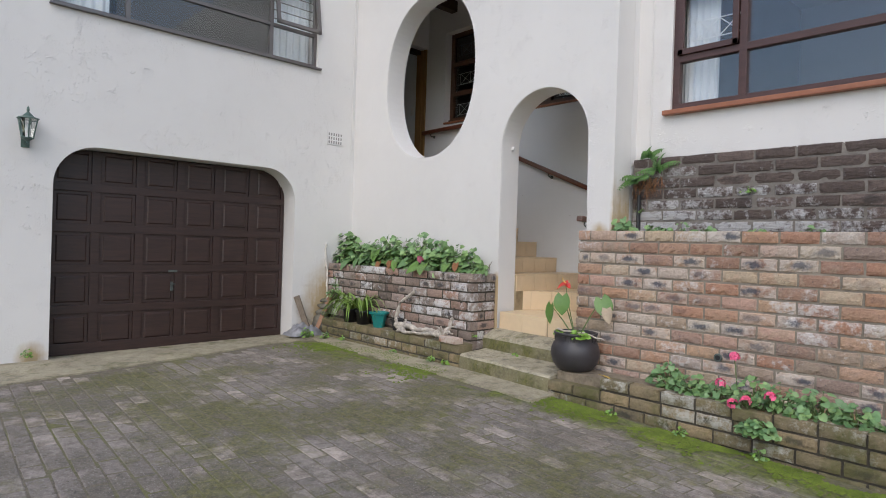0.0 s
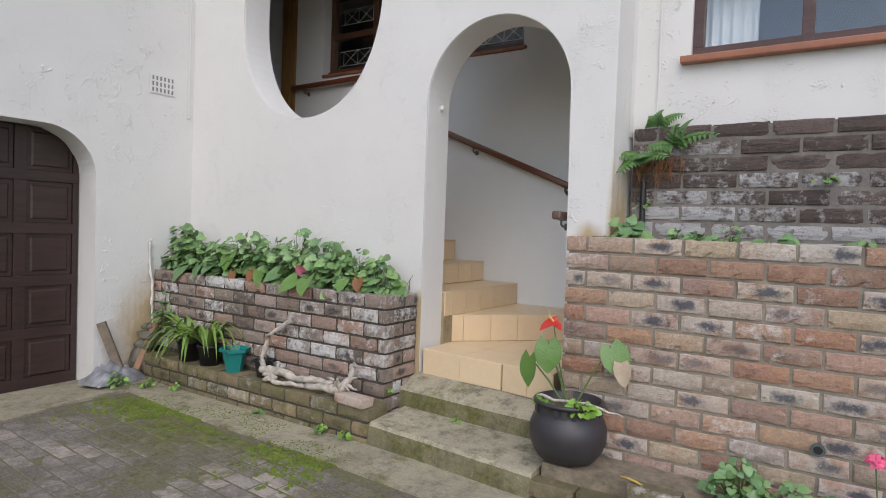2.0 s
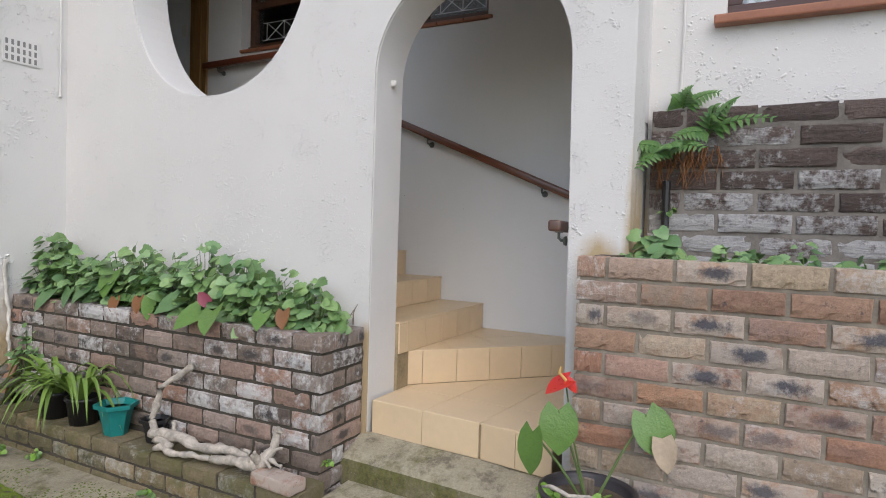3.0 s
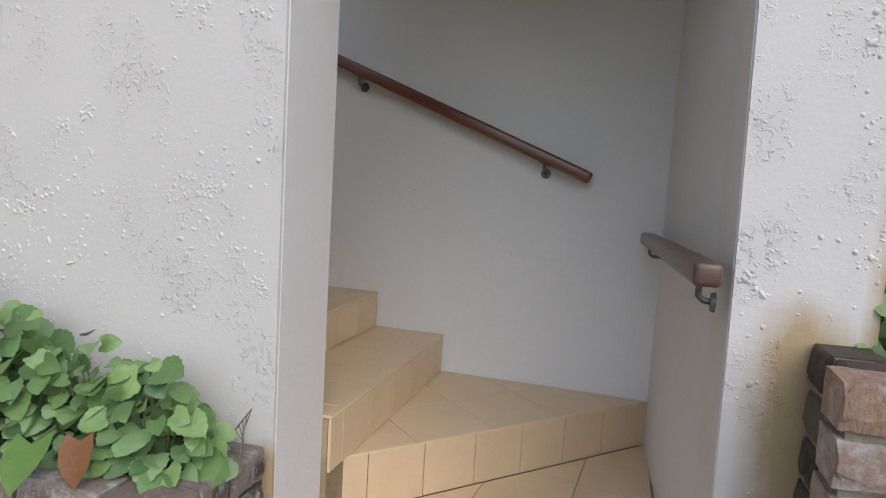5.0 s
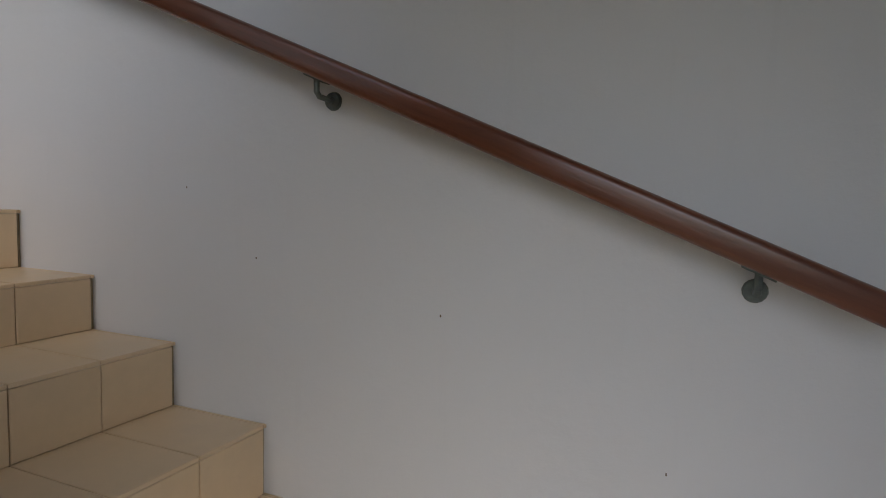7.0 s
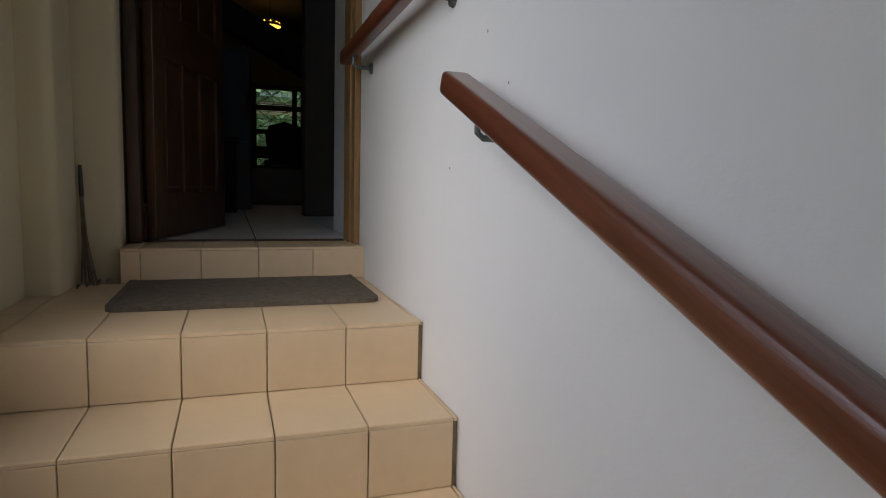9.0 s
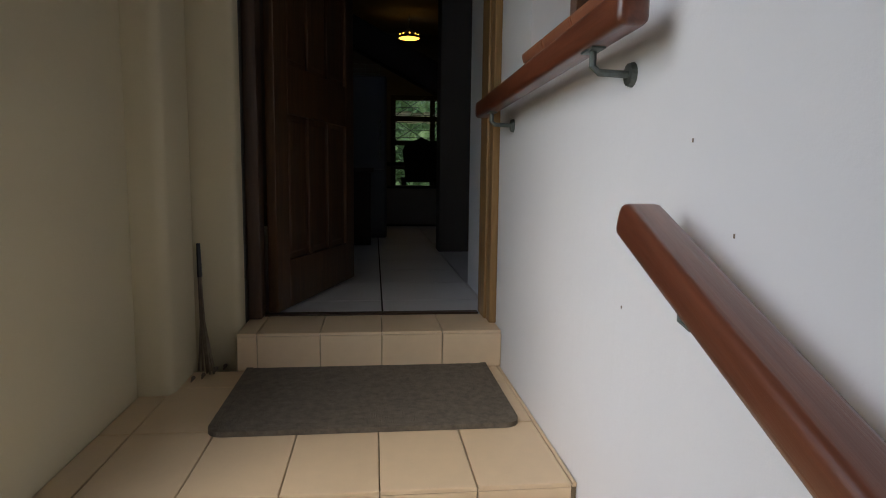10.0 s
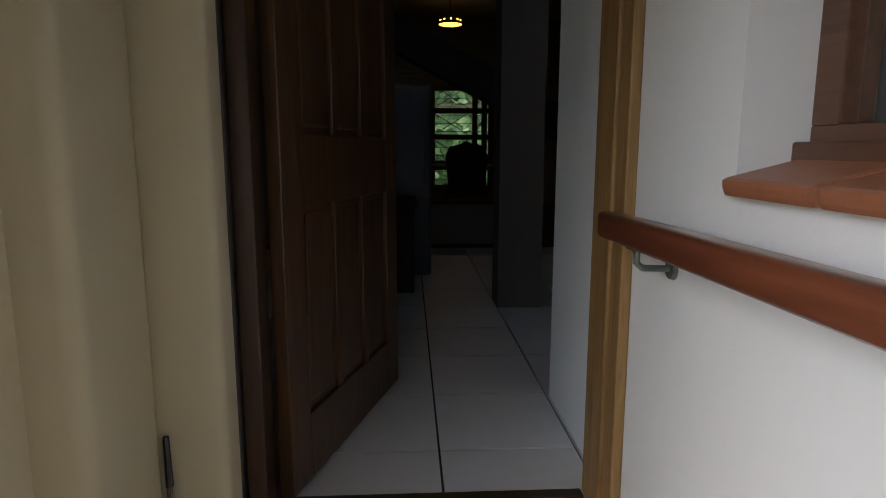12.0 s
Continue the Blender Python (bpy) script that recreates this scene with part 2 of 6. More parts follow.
M_MORTAR_PALE = plain("limy_grey_mortar", (0.19, 0.17, 0.15), 0.95, vary=0.4, scale=6, bumps=0.004)
M_MORTAR_DARK = plain("dirty_mortar", (0.07, 0.06, 0.047), 0.95, vary=0.45, scale=4, bumps=0.004)
M_TILE = plain("tan_glazed_tile", (0.69, 0.534, 0.347), 0.34, vary=0.07, scale=3, bumps=0.0004, grain=22)
M_GROUT = plain("dark_grout", (0.33, 0.26, 0.16), 0.9, vary=0.4)
M_FTILE = plain("white_floor_tile", (0.66, 0.66, 0.66), 0.42, vary=0.05, scale=3, bumps=0.0004, grain=20)
M_GARAGE = timber("dark_meranti_garage", (0.023, 0.013, 0.0115), (0.064, 0.033, 0.027), 0.42, "Y", 0.8)
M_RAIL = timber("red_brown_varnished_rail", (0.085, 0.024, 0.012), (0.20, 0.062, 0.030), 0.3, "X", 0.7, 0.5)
M_RAILY = timber("dark_varnished_rail", (0.085, 0.045, 0.032), (0.16, 0.085, 0.062), 0.35, "Y", 0.7, 0.3)
M_DOOR = timber("dark_wooden_door", (0.034, 0.015, 0.005), (0.135, 0.062, 0.022), 0.42, "Z", 0.8, 0.2)
# One door frame in two tones: right jamb pale, left jamb and head dark.
M_JAMB = timber("pale_door_frame", (0.19, 0.105, 0.036), (0.40, 0.24, 0.095), 0.45, "Z", 0.8)
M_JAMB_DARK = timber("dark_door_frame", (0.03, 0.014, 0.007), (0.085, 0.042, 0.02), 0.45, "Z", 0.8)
M_WINWOOD = timber("purple_brown_window_timber", (0.055, 0.026, 0.024), (0.095, 0.048, 0.042), 0.45, "X", 0.8)
M_WINBROWN = timber("brown_window_timber", (0.065, 0.03, 0.018), (0.15, 0.07, 0.038), 0.4, "X", 0.8)
M_ALU = plain("bronze_aluminium", (0.17, 0.155, 0.15), 0.4, 0.6, vary=0.1, bumps=0.0003)
M_SILL = plain("red_brown_sill_tile", (0.30, 0.115, 0.060), 0.42, vary=0.2, scale=5, bumps=0.001)
M_STEEL = plain("weathered_galvanised_steel", (0.13, 0.15, 0.14), 0.5, 0.6, vary=0.35, scale=30, bumps=0.001)
# Pale blue paint, lightened to carry skylight that the scene doesn't send there.
M_WHITEPAINT = plain("skylight_lifted_pale_blue_paint", (0.84, 0.885, 0.92), 0.5, vary=0.04, scale=2, bumps=0.0005)
M_WHITE = plain("white_paint", (0.8, 0.8, 0.79), 0.5, vary=0.05, bumps=0.0004)
M_ROOM = plain("bluish_room_paint", (0.42, 0.46, 0.50), 0.9, vary=0.06, scale=2)
# Dark bed under the tile joints; further in, it paints the floor's shade.
M_DARKFLOOR = plain("dark_joint_and_shade_floor", (0.03, 0.028, 0.026), 0.9, vary=0.3, scale=8)
# Unlit rooms: their gloom is put into this near-black colour.
M_DARKROOM = plain("gloom_dark_room_paint", (0.10, 0.095, 0.09), 0.9, vary=0.1, scale=2)
M_HALLCEIL = plain("greyish_hall_ceiling", (0.50, 0.45, 0.39), 0.9, vary=0.08, scale=2)
M_CEIL = timber("dark_ceiling_boards", (0.045, 0.022, 0.014), (0.10, 0.052, 0.034), 0.6, "X", 0.5)
M_CURTAIN = plain("white_curtain_cloth", (0.78, 0.80, 0.82), 0.9, vary=0.06, scale=8, bumps=0.0015)
M_POT = plain("charcoal_plastic_pot", (0.040, 0.036, 0.040), 0.42, vary=0.2, scale=8, bumps=0.0006)
M_TEAL = plain("teal_plastic_pot", (0.010, 0.20, 0.185), 0.4, vary=0.12, bumps=0.0005)
M_BLACKPLASTIC = plain("black_plastic", (0.015, 0.015, 0.017), 0.4, vary=0.2, bumps=0.002)
M_BAG = plain("grey_plastic_sheet", (0.20, 0.20, 0.215), 0.35, vary=0.5, scale=7, bumps=0.006, grain=14)
M_SOIL = plain("dark_soil", (0.12, 0.092, 0.062), 0.95, vary=0.5, scale=15, bumps=0.012, grain=35)
M_BEDSOIL = plain("pale_gritty_soil", (0.215, 0.175, 0.125), 0.95, vary=0.5, scale=12, bumps=0.012, grain=35)
M_DRIFT = plain("bleached_driftwood", (0.43, 0.385, 0.33), 0.85, vary=0.5, scale=16, bumps=0.008, grain=45)
M_WHITESTICK = plain("sun_bleached_stick", (0.62, 0.58, 0.52), 0.85, vary=0.3, scale=16, bumps=0.004, grain=45)
M_STONE = plain("dark_mossy_stone", (0.13, 0.12, 0.095), 0.9, vary=0.5, scale=9, bumps=0.01, grain=30)
M_OLDWOOD = plain("grey_weathered_wood", (0.19, 0.15, 0.115), 0.9, vary=0.4, scale=12, bumps=0.003)
M_MAT = plain("grey_doormat_fibre", (0.165, 0.14, 0.105), 0.95, vary=0.35, scale=45, bumps=0.012, grain=210)
M_LEAF = leafy("broad_green_leaf", (0.10, 0.195, 0.06), (0.25, 0.385, 0.14), 0.38)
M_LEAF2 = leafy("bluish_green_leaf", (0.085, 0.175, 0.065), (0.19, 0.32, 0.13), 0.38)
M_PALELEAF = leafy("pale_green_leaf", (0.18, 0.31, 0.12), (0.28, 0.42, 0.20))
M_STRAP = leafy("strap_leaf", (0.12, 0.22, 0.035), (0.20, 0.30, 0.06))
M_ANTH = leafy("glossy_anthurium_leaf", (0.10, 0.20, 0.045), (0.16, 0.27, 0.06), 0.28)
M_LIME = leafy("lime_small_leaf", (0.15, 0.30, 0.03), (0.22, 0.38, 0.06))
M_FERN = leafy("fern_frond", (0.06, 0.15, 0.03), (0.10, 0.20, 0.045))
M_RUST = leafy("browned_leaf", (0.20, 0.085, 0.03), (0.26, 0.12, 0.05))
M_PINK = plain("pink_petals", (0.85, 0.13, 0.27), 0.6, vary=0.25, scale=30, bumps=0.001)
M_RED = plain("red_spathe", (0.55, 0.03, 0.02), 0.3, vary=0.15, bumps=0.0004)
M_YELLOW = plain("yellow_spadix", (0.7, 0.45, 0.15), 0.6, vary=0.1)
M_STEM = plain("green_stem", (0.10, 0.15, 0.045), 0.6, vary=0.3)
M_LANTERN = plain("verdigris_lantern_metal", (0.075, 0.125, 0.11), 0.45, 0.3, vary=0.3, scale=20)
# Silver brought down to near black, so the corner's dimness is in the colour.
M_FRIDGE = plain("shade_dark_silver_fridge", (0.06, 0.07, 0.085), 0.35, 0.4, vary=0.05)
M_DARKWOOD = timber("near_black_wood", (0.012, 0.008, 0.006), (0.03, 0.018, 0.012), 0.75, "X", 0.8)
M_HALFWALL = plain("brownish_half_wall_paint", (0.34, 0.29, 0.235), 0.9, vary=0.08, scale=2)
# A pale pillar, darkened in its colour to sit in the hall's shade.
M_POST = plain("shade_grey_pillar_paint", (0.105, 0.092, 0.08), 0.9, vary=0.08, scale=2)
M_SLOT = plain("slot_shade", (0.22, 0.215, 0.21), 0.9, vary=0.2)


def concrete(name, c, moss_amt, algae=0.8):
    """Weathered concrete: worn pale patches, black algae in blotches, moss, pits and grit."""
    m, n, l, b = nodes_of(name, 0.92)
    v = coords(n, l, False)
    big = noise_tex(n, l, v, 1.8, 6, 0.7)
    base = ramp(n, l, big, [(0.34, [x * 0.6 for x in c]), (0.62, [x * 1.2 for x in c])])
    base = mix(n, l, 0.5, base, ramp(n, l, noise_tex(n, l, v, 70, 5, 0.8), [(0.3, [x * 0.5 for x in c]), (0.7, [x * 1.35 for x in c])]))
    base = mix(n, l, ramp(n, l, noise_tex(n, l, v, 7.0, 8, 0.8), [(0.5, 0.0), (0.62, algae)]), base, (0.065, 0.06, 0.045))
    base = mix(n, l, ramp(n, l, noise_tex(n, l, v, 3.1, 8, 0.75), [(0.66 - 0.3 * moss_amt, 0.0), (0.80 - 0.3 * moss_amt, 0.85)]), base, ramp(n, l, noise_tex(n, l, v, 40, 5, 0.7), [(0.35, (0.07, 0.068, 0.022)), (0.65, (0.165, 0.165, 0.04))]))
    base = mix(n, l, ramp(n, l, noise_tex(n, l, v, 24, 6, 0.8, 0.3), [(0.62, 0.0), (0.70, 0.55)]), base, (0.50, 0.48, 0.42))
    l.new(base, b.inputs["Base Color"])
    f = bump(n, l, b, noise_tex(n, l, v, 11, 6, 0.75), 0.02)
    bump(n, l, b, noise_tex(n, l, v, 75, 5, 0.8), 0.007, 1.0, f)
    return m


M_CONC = concrete("worn_step_concrete", (0.46, 0.41, 0.30), 0.42, 0.6)
# Riser copy: more moss, and a darker colour for the shade on upright faces.
M_CONC_RISER = concrete("mossy_shade_riser", (0.25, 0.225, 0.13), 0.68, 0.6)
M_APRON = concrete("stained_apron_concrete", (0.40, 0.355, 0.255), 0.42, 0.4)


def paving(name, c, pieces):
    """Concrete pavers, grey to pinkish, with bright moss along the bed walls and olive moss in patches."""
    m, n, l, b = nodes_of(name, 0.92)
    ge = n.new("ShaderNodeNewGeometry")
    pos = ge.outputs["Position"]
    tone = n.new("ShaderNodeObjectInfo").outputs["Random"] if pieces == "objects" else ge.outputs["Random Per Island"]
    base = ramp(n, l, tone, [(0.0, [x * 0.5 for x in c]), (0.5, [x * 0.8 for x in c]), (0.75, c), (0.9, [c[0] * 1.5, c[1] * 1.45, c[2] * 1.42]), (1.0, [c[0] * 2.1, c[1] * 2.0, c[2] * 1.95])])
    base = mix(n, l, 0.42, base, ramp(n, l, noise_tex(n, l, pos, 28, 6, 0.75), [(0.3, [x * 0.35 for x in c]), (0.7, [x * 1.35 for x in c])]))
    grime = mathn(n, l, "ADD", mathn(n, l, "MULTIPLY", noise_tex(n, l, pos, 1.6, 5, 0.7), 0.7), mathn(n, l, "MULTIPLY", noise_tex(n, l, pos, 11, 6, 0.8), 0.45))
    base = mix(n, l, ramp(n, l, grime, [(0.50, 0.0), (0.62, 0.72)]), base, ramp(n, l, noise_tex(n, l, pos, 60, 5, 0.8), [(0.35, (0.05, 0.042, 0.032)), (0.68, (0.20, 0.175, 0.135))]))
    grit = ramp(n, l, noise_tex(n, l, pos, 85, 3, 0.7), [(0.60, 0.0), (0.67, 0.7)])
    base = mix(n, l, grit, base, (0.42, 0.40, 0.36))
    olive = ramp(n, l, mathn(n, l, "ADD", mathn(n, l, "MULTIPLY", noise_tex(n, l, pos, 0.75, 3), 0.75), mathn(n, l, "MULTIPLY", noise_tex(n, l, pos, 8, 5, 0.7), 0.35)), [(0.53, 0.0), (0.63, 0.75)])
    base = mix(n, l, olive, base, ramp(n, l, noise_tex(n, l, pos, 30, 5, 0.7), [(0.35, (0.06, 0.06, 0.022)), (0.65, (0.17, 0.165, 0.04))]))
    sep = n.new("ShaderNodeSeparateXYZ")
    l.new(pos, sep.inputs[0])
    edge = mathn(n, l, "SUBTRACT", mathn(n, l, "ADD", sep.outputs[1], mathn(n, l, "MULTIPLY", noise_tex(n, l, pos, 1.1, 5, 0.7), 1.3)), mathn(n, l, "MULTIPLY", near(n, l, sep.outputs[0], 1.2, 1.3), -0.25))
    strip = ramp(n, l, mathn(n, l, "ADD", mathn(n, l, "MULTIPLY", edge, 0.8), 1.0), [(0.38, 0.0), (0.52, 0.9)])
    base = mix(n, l, strip, base, ramp(n, l, noise_tex(n, l, pos, 14, 6, 0.75), [(0.36, (0.06, 0.066, 0.02)), (0.62, (0.17, 0.205, 0.028))]))
    l.new(base, b.inputs["Base Color"])
    # pale lichen and black specks
    base = mix(n, l, ramp(n, l, noise_tex(n, l, pos, 34, 6, 0.85), [(0.58, 0.0), (0.68, 0.6)]), base, (0.36, 0.34, 0.31))
    base = mix(n, l, ramp(n, l, noise_tex(n, l, pos, 17, 7, 0.85), [(0.54, 0.0), (0.66, 0.7)]), base, (0.05, 0.046, 0.036))
    l.new(base, b.inputs["Base Color"])
    f = bump(n, l, b, noise_tex(n, l, pos, 22, 5, 0.7), 0.012)
    bump(n, l, b, noise_tex(n, l, pos, 110, 4, 0.7), 0.006, 1.0, f)
    return m


M_PAVER = paving("paver_pieces", (0.325, 0.285, 0.253), "objects")
M_PAVER2 = paving("paver_rest", (0.325, 0.285, 0.253), "islands")


def joints(name):
    """Earth and sand between the pavers, dark or grown over with yellow-green moss in patches."""
    m, n, l, b = nodes_of(name, 0.95)
    pos = n.new("ShaderNodeNewGeometry").outputs["Position"]
    earth = ramp(n, l, noise_tex(n, l, pos, 40, 5, 0.8), [(0.3, (0.08, 0.068, 0.052)), (0.7, (0.22, 0.19, 0.145))])
    moss = ramp(n, l, noise_tex(n, l, pos, 30, 5, 0.75), [(0.3, (0.08, 0.082, 0.024)), (0.7, (0.20, 0.205, 0.05))])
    base = mix(n, l, ramp(n, l, noise_tex(n, l, pos, 0.9, 5, 0.7), [(0.46, 0.0), (0.60, 0.7)]), earth, moss)
    l.new(base, b.inputs["Base Color"])
    bump(n, l, b, noise_tex(n, l, pos, 60, 5, 0.8), 0.008)
    return m


M_GROUND = joints("mossy_joint_ground")

m_, n_, l_, b_ = nodes_of("window_glass", 0.02)
b_.inputs["Transmission Weight"].default_value, b_.inputs["IOR"].default_value = 1.0, 1.45
b_.inputs["Base Color"].default_value = (0.92, 0.95, 0.96, 1)
M_GLASS = m_


m_, n_, l_, b_ = nodes_of("reflecting_window_glass", 0.02)
b_.inputs["Transmission Weight"].default_value, b_.inputs["IOR"].default_value = 1.0, 1.7
b_.inputs["Base Color"].default_value = (0.92, 0.95, 0.96, 1)
M_SKYGLASS = m_


def glow(name, c, s):
    m, n, l, b = nodes_of(name, 0.5)
    b.inputs["Base Color"].default_value = col(c)
    b.inputs["Emission Color"].default_value = col(c)
    b.inputs["Emission Strength"].default_value = s
    return m


M_BULB = glow("warm_lamp_glow", (1.0, 0.50, 0.06), 1.6)


# ---- mesh helpers ----
def link(name, bm, mat, parent=None, label="", smooth=False):
    me = bpy.data.meshes.new(name)
    bm.to_mesh(me)
    bm.free()
    if mat:
        me.materials.append(mat)
    if smooth:
        for p in me.polygons:
            p.use_smooth = True
    ob = new(name, me)
    ob.parent = parent
    if label:
        ob["label"] = label
    return ob


def part(name, bm, mat, parent, label="", smooth=False):
    return link(name, bm, mat, parent, label, smooth)


def thing(name, label, category, group="", at=(0, 0, 0)):
    ob = new(name)
    ob.location = at
    ob.empty_display_size = 0.1
    return tagged(ob, label, category, group)


def add_box(bm, x0, x1, y0, y1, z0, z1, bevel=0.0, m=None):
    r = bmesh.ops.create_cube(bm, size=1.0)
    vs = r["verts"]
    for v in vs:
        v.co = Vector(((x0, x1)[v.co.x > 0], (y0, y1)[v.co.y > 0], (z0, z1)[v.co.z > 0]))
    if bevel:
        es = list({e for v in vs for e in v.link_edges})
        r = bmesh.ops.bevel(bm, geom=es, offset=bevel, segments=2, profile=0.6, affect="EDGES", clamp_overlap=True)
        vs = list({v for f in r["faces"] for v in f.verts} | {v for v in vs if v.is_valid})
    if m is not None:
        for v in vs:
            v.co = m @ v.co
    return vs


def box_bm(x0, x1, y0, y1, z0, z1, bevel=0.0, m=None):
    bm = bmesh.new()
    add_box(bm, x0, x1, y0, y1, z0, z1, bevel, m)
    return bm


def structure(name, bm, mat, label="", category="", smooth=False):
    return tagged(link(name, bm, mat, None, "", smooth), label, category or name.split("_")[0], "", "structure")


def wall_box(name, x0, x1, y0, y1, z0, z1, mat, label=""):
    return structure(name, box_bm(x0, x1, y0, y1, z0, z1), mat, label or "plain plastered house wall", "wall")


def outlined_slab(loops, place, depth, axis):
    """A slab from 2D loops (the first the outline, the rest holes), pushed depth along axis."""
    bm = bmesh.new()
    edges = []
    for lp in loops:
        vs = [bm.verts.new(place(u, w)) for u, w in lp]
        edges += [bm.edges.new((vs[k], vs[(k + 1) % len(vs)])) for k in range(len(vs))]
    bmesh.ops.triangle_fill(bm, use_beauty=True, edges=edges)
    r = bmesh.ops.extrude_face_region(bm, geom=list(bm.faces))
    d = Vector(axis) * depth
    for v in [g for g in r["geom"] if isinstance(g, bmesh.types.BMVert)]:
        v.co += d
    bmesh.ops.recalc_face_normals(bm, faces=bm.faces)
    return bm


def rounded_rect(u0, u1, w0, w1, r, seg=10, corners=(1, 1, 1, 1)):
    pts = []
    for k, (cu, cw, a0) in enumerate(((u1 - r, w1 - r, 0), (u0 + r, w1 - r, 90), (u0 + r, w0 + r, 180), (u1 - r, w0 + r, 270))):
        if corners[k]:
            pts += [(cu + r * math.cos(radians(a0 + 90 * s / seg)), cw + r * math.sin(radians(a0 + 90 * s / seg))) for s in range(seg + 1)]
        else:
            pts.append(((u1, u0, u0, u1)[k], (w1, w1, w0, w0)[k]))
    return pts


def rect(u0, u1, w0, w1):
    return [(u0, w0), (u1, w0), (u1, w1), (u0, w1)]


def tube(bm, pts, radii, seg=8, cap=True):
    """A tube through points, for stems, rails and cables."""
    rings = []
    for k, p in enumerate(pts):
        p = Vector(p)
        d = (Vector(pts[min(k + 1, len(pts) - 1)]) - Vector(pts[max(k - 1, 0)])).normalized()
        side = d.orthogonal().normalized() if abs(d.z) < 0.9 else Vector((1, 0, 0))
        side = (side - d * side.dot(d)).normalized()
        up = d.cross(side)
        r = radii[k] if hasattr(radii, "__len__") else radii
        rings.append([bm.verts.new(p + (side * math.cos(a) + up * math.sin(a)) * r) for a in [2 * math.pi * s / seg for s in range(seg)]])
    for a, b in zip(rings, rings[1:]):
        for s in range(seg):
            best = [a[s], a[(s + 1) % seg], b[(s + 1) % seg], b[s]]
            bm.faces.new(best)
    if cap:
        bm.faces.new(rings[0][::-1])
        bm.faces.new(rings[-1])


def lathe(profile, seg=32, at=(0, 0, 0)):
    bm = bmesh.new()
    rings = [[bm.verts.new((at[0] + r * math.cos(2 * math.pi * s / seg), at[1] + r * math.sin(2 * math.pi * s / seg), at[2] + z)) for s in range(seg)] for r, z in profile]
    for a, b in zip(rings, rings[1:]):
        for s in range(seg):
            bm.faces.new((a[s], a[(s + 1) % seg], b[(s + 1) % seg], b[s]))
    bm.faces.new(rings[0][::-1])
    bm.faces.new(rings[-1])
    bmesh.ops.recalc_face_normals(bm, faces=bm.faces)
    return bm


# ---- plan: heights and lines of the house ----
FACE, INNER = -0.265, 0.01          # outer and inner face of the arch wall (y)
BACK = 1.215                       # stair wall (y)
ARCH_L, ARCH_R, ARCH_TOP = 2.712, 3.778, 2.80
PIER_R = 4.06
STEPS = [(2.745, 0.92), (2.385, 1.096), (2.06, 1.285), (1.738, 1.467), (1.41, 1.634), (1.072, 1.819), (0.755, 1.998)]
LAND_X, THRESH = -0.122, 2.135
ROOF = 4.85

# ---- ground ----
def ground_z(x, y):
    return -0.035 * max(0.0, x - 3.6) if x < 9 else -0.19


def earth_z(x, y):
    """The bare earth, which lies lower under the apron."""
    return ground_z(x, y) - (0.0035 if x > 0.5 else 0.12)


bm = bmesh.new()
xs = [-400, -60, -0.3, 0.4, 0.51, 1.2, 2.0, 2.8, 3.6, 4.4, 5.2, 6.0, 7.0, 8.0, 9.0, 14, 60, 400]
ys = [-400, -60, -14, -9, -7, -5, -4, -3, -2, -1.2, -0.4, 0.4, 30, 400]
grid = [[bm.verts.new((x, y, earth_z(x, y))) for y in ys] for x in xs]
for a, b in zip(grid, grid[1:]):
    for k in range(len(ys) - 1):
        bm.faces.new((a[k], b[k], b[k + 1], a[k + 1]))
structure("ground", bm, M_GROUND, "mossy earth and sand under the driveway pavers", "ground")

# concrete apron in front of the garage and strip beside the planter
bm = bmesh.new()
rows = []
for y, edge, dip in ((-4.9, 1.30, -0.075), (-4.35, 1.2, -0.072), (-3.8, 1.07, -0.066), (-3.23, 0.94, -0.058), (-2.4, 0.716, -0.048), (-1.6, 0.5, -0.036), (-1.12, 0.45, -0.030)):
    prof = [(edge, -0.16), (edge, 0.010), (0.40, 0.003), (0.16, -0.012), (0.0, dip + 0.008), (-0.32, dip), (-0.32, -0.16)]
    rows.append([bm.verts.new((x, y, z)) for x, z in prof])
for p, q in zip(rows, rows[1:]):
    for k in range(len(p)):
        j = (k + 1) % len(p)
        bm.faces.new((p[k], q[k], q[j], p[j]))
bm.faces.new(rows[0])
bm.faces.new(rows[-1][::-1])
bmesh.ops.recalc_face_normals(bm, faces=bm.faces)
structure("pavement_apron", bm, M_APRON, "mossy stained concrete apron before the garage door", "pavement")
bm = bmesh.new()
top = [(0.0, -1.115), (0.45, -1.115), (0.72, -1.15), (1.3, -1.2), (2.5, -1.2), (4.0, -1.27), (4.0, -0.9), (2.7, -0.85), (0.0, -0.85)]
vs = [bm.verts.new((x, y, -0.06)) for x, y in top]
f = bm.faces.new(vs)
r = bmesh.ops.extrude_face_region(bm, geom=[f])
for v in [g for g in r["geom"] if isinstance(g, bmesh.types.BMVert)]:
    v.co.z = 0.010
bmesh.ops.recalc_face_normals(bm, faces=bm.faces)
structure("pavement_strip", bm, M_APRON, "narrow mossy concrete strip along the planter", "pavement")

# ---- walls ----
# garage wing: wall in the plane x = 0
loops = [rect(-9.5, FACE, -0.3, 6.2),
         rounded_rect(-3.807, -1.15, -0.2, 2.10, 0.40, 12, (1, 1, 0, 0)),
         rect(-3.85, -0.88, 3.45, 4.55)]
structure("wall_garage", outlined_slab(loops, lambda u, w: Vector((-0.32, u, w)), 0.32, (1, 0, 0)), M_PLASTER,
          "white splatter-plastered garage wall with a rounded door opening", "wall")

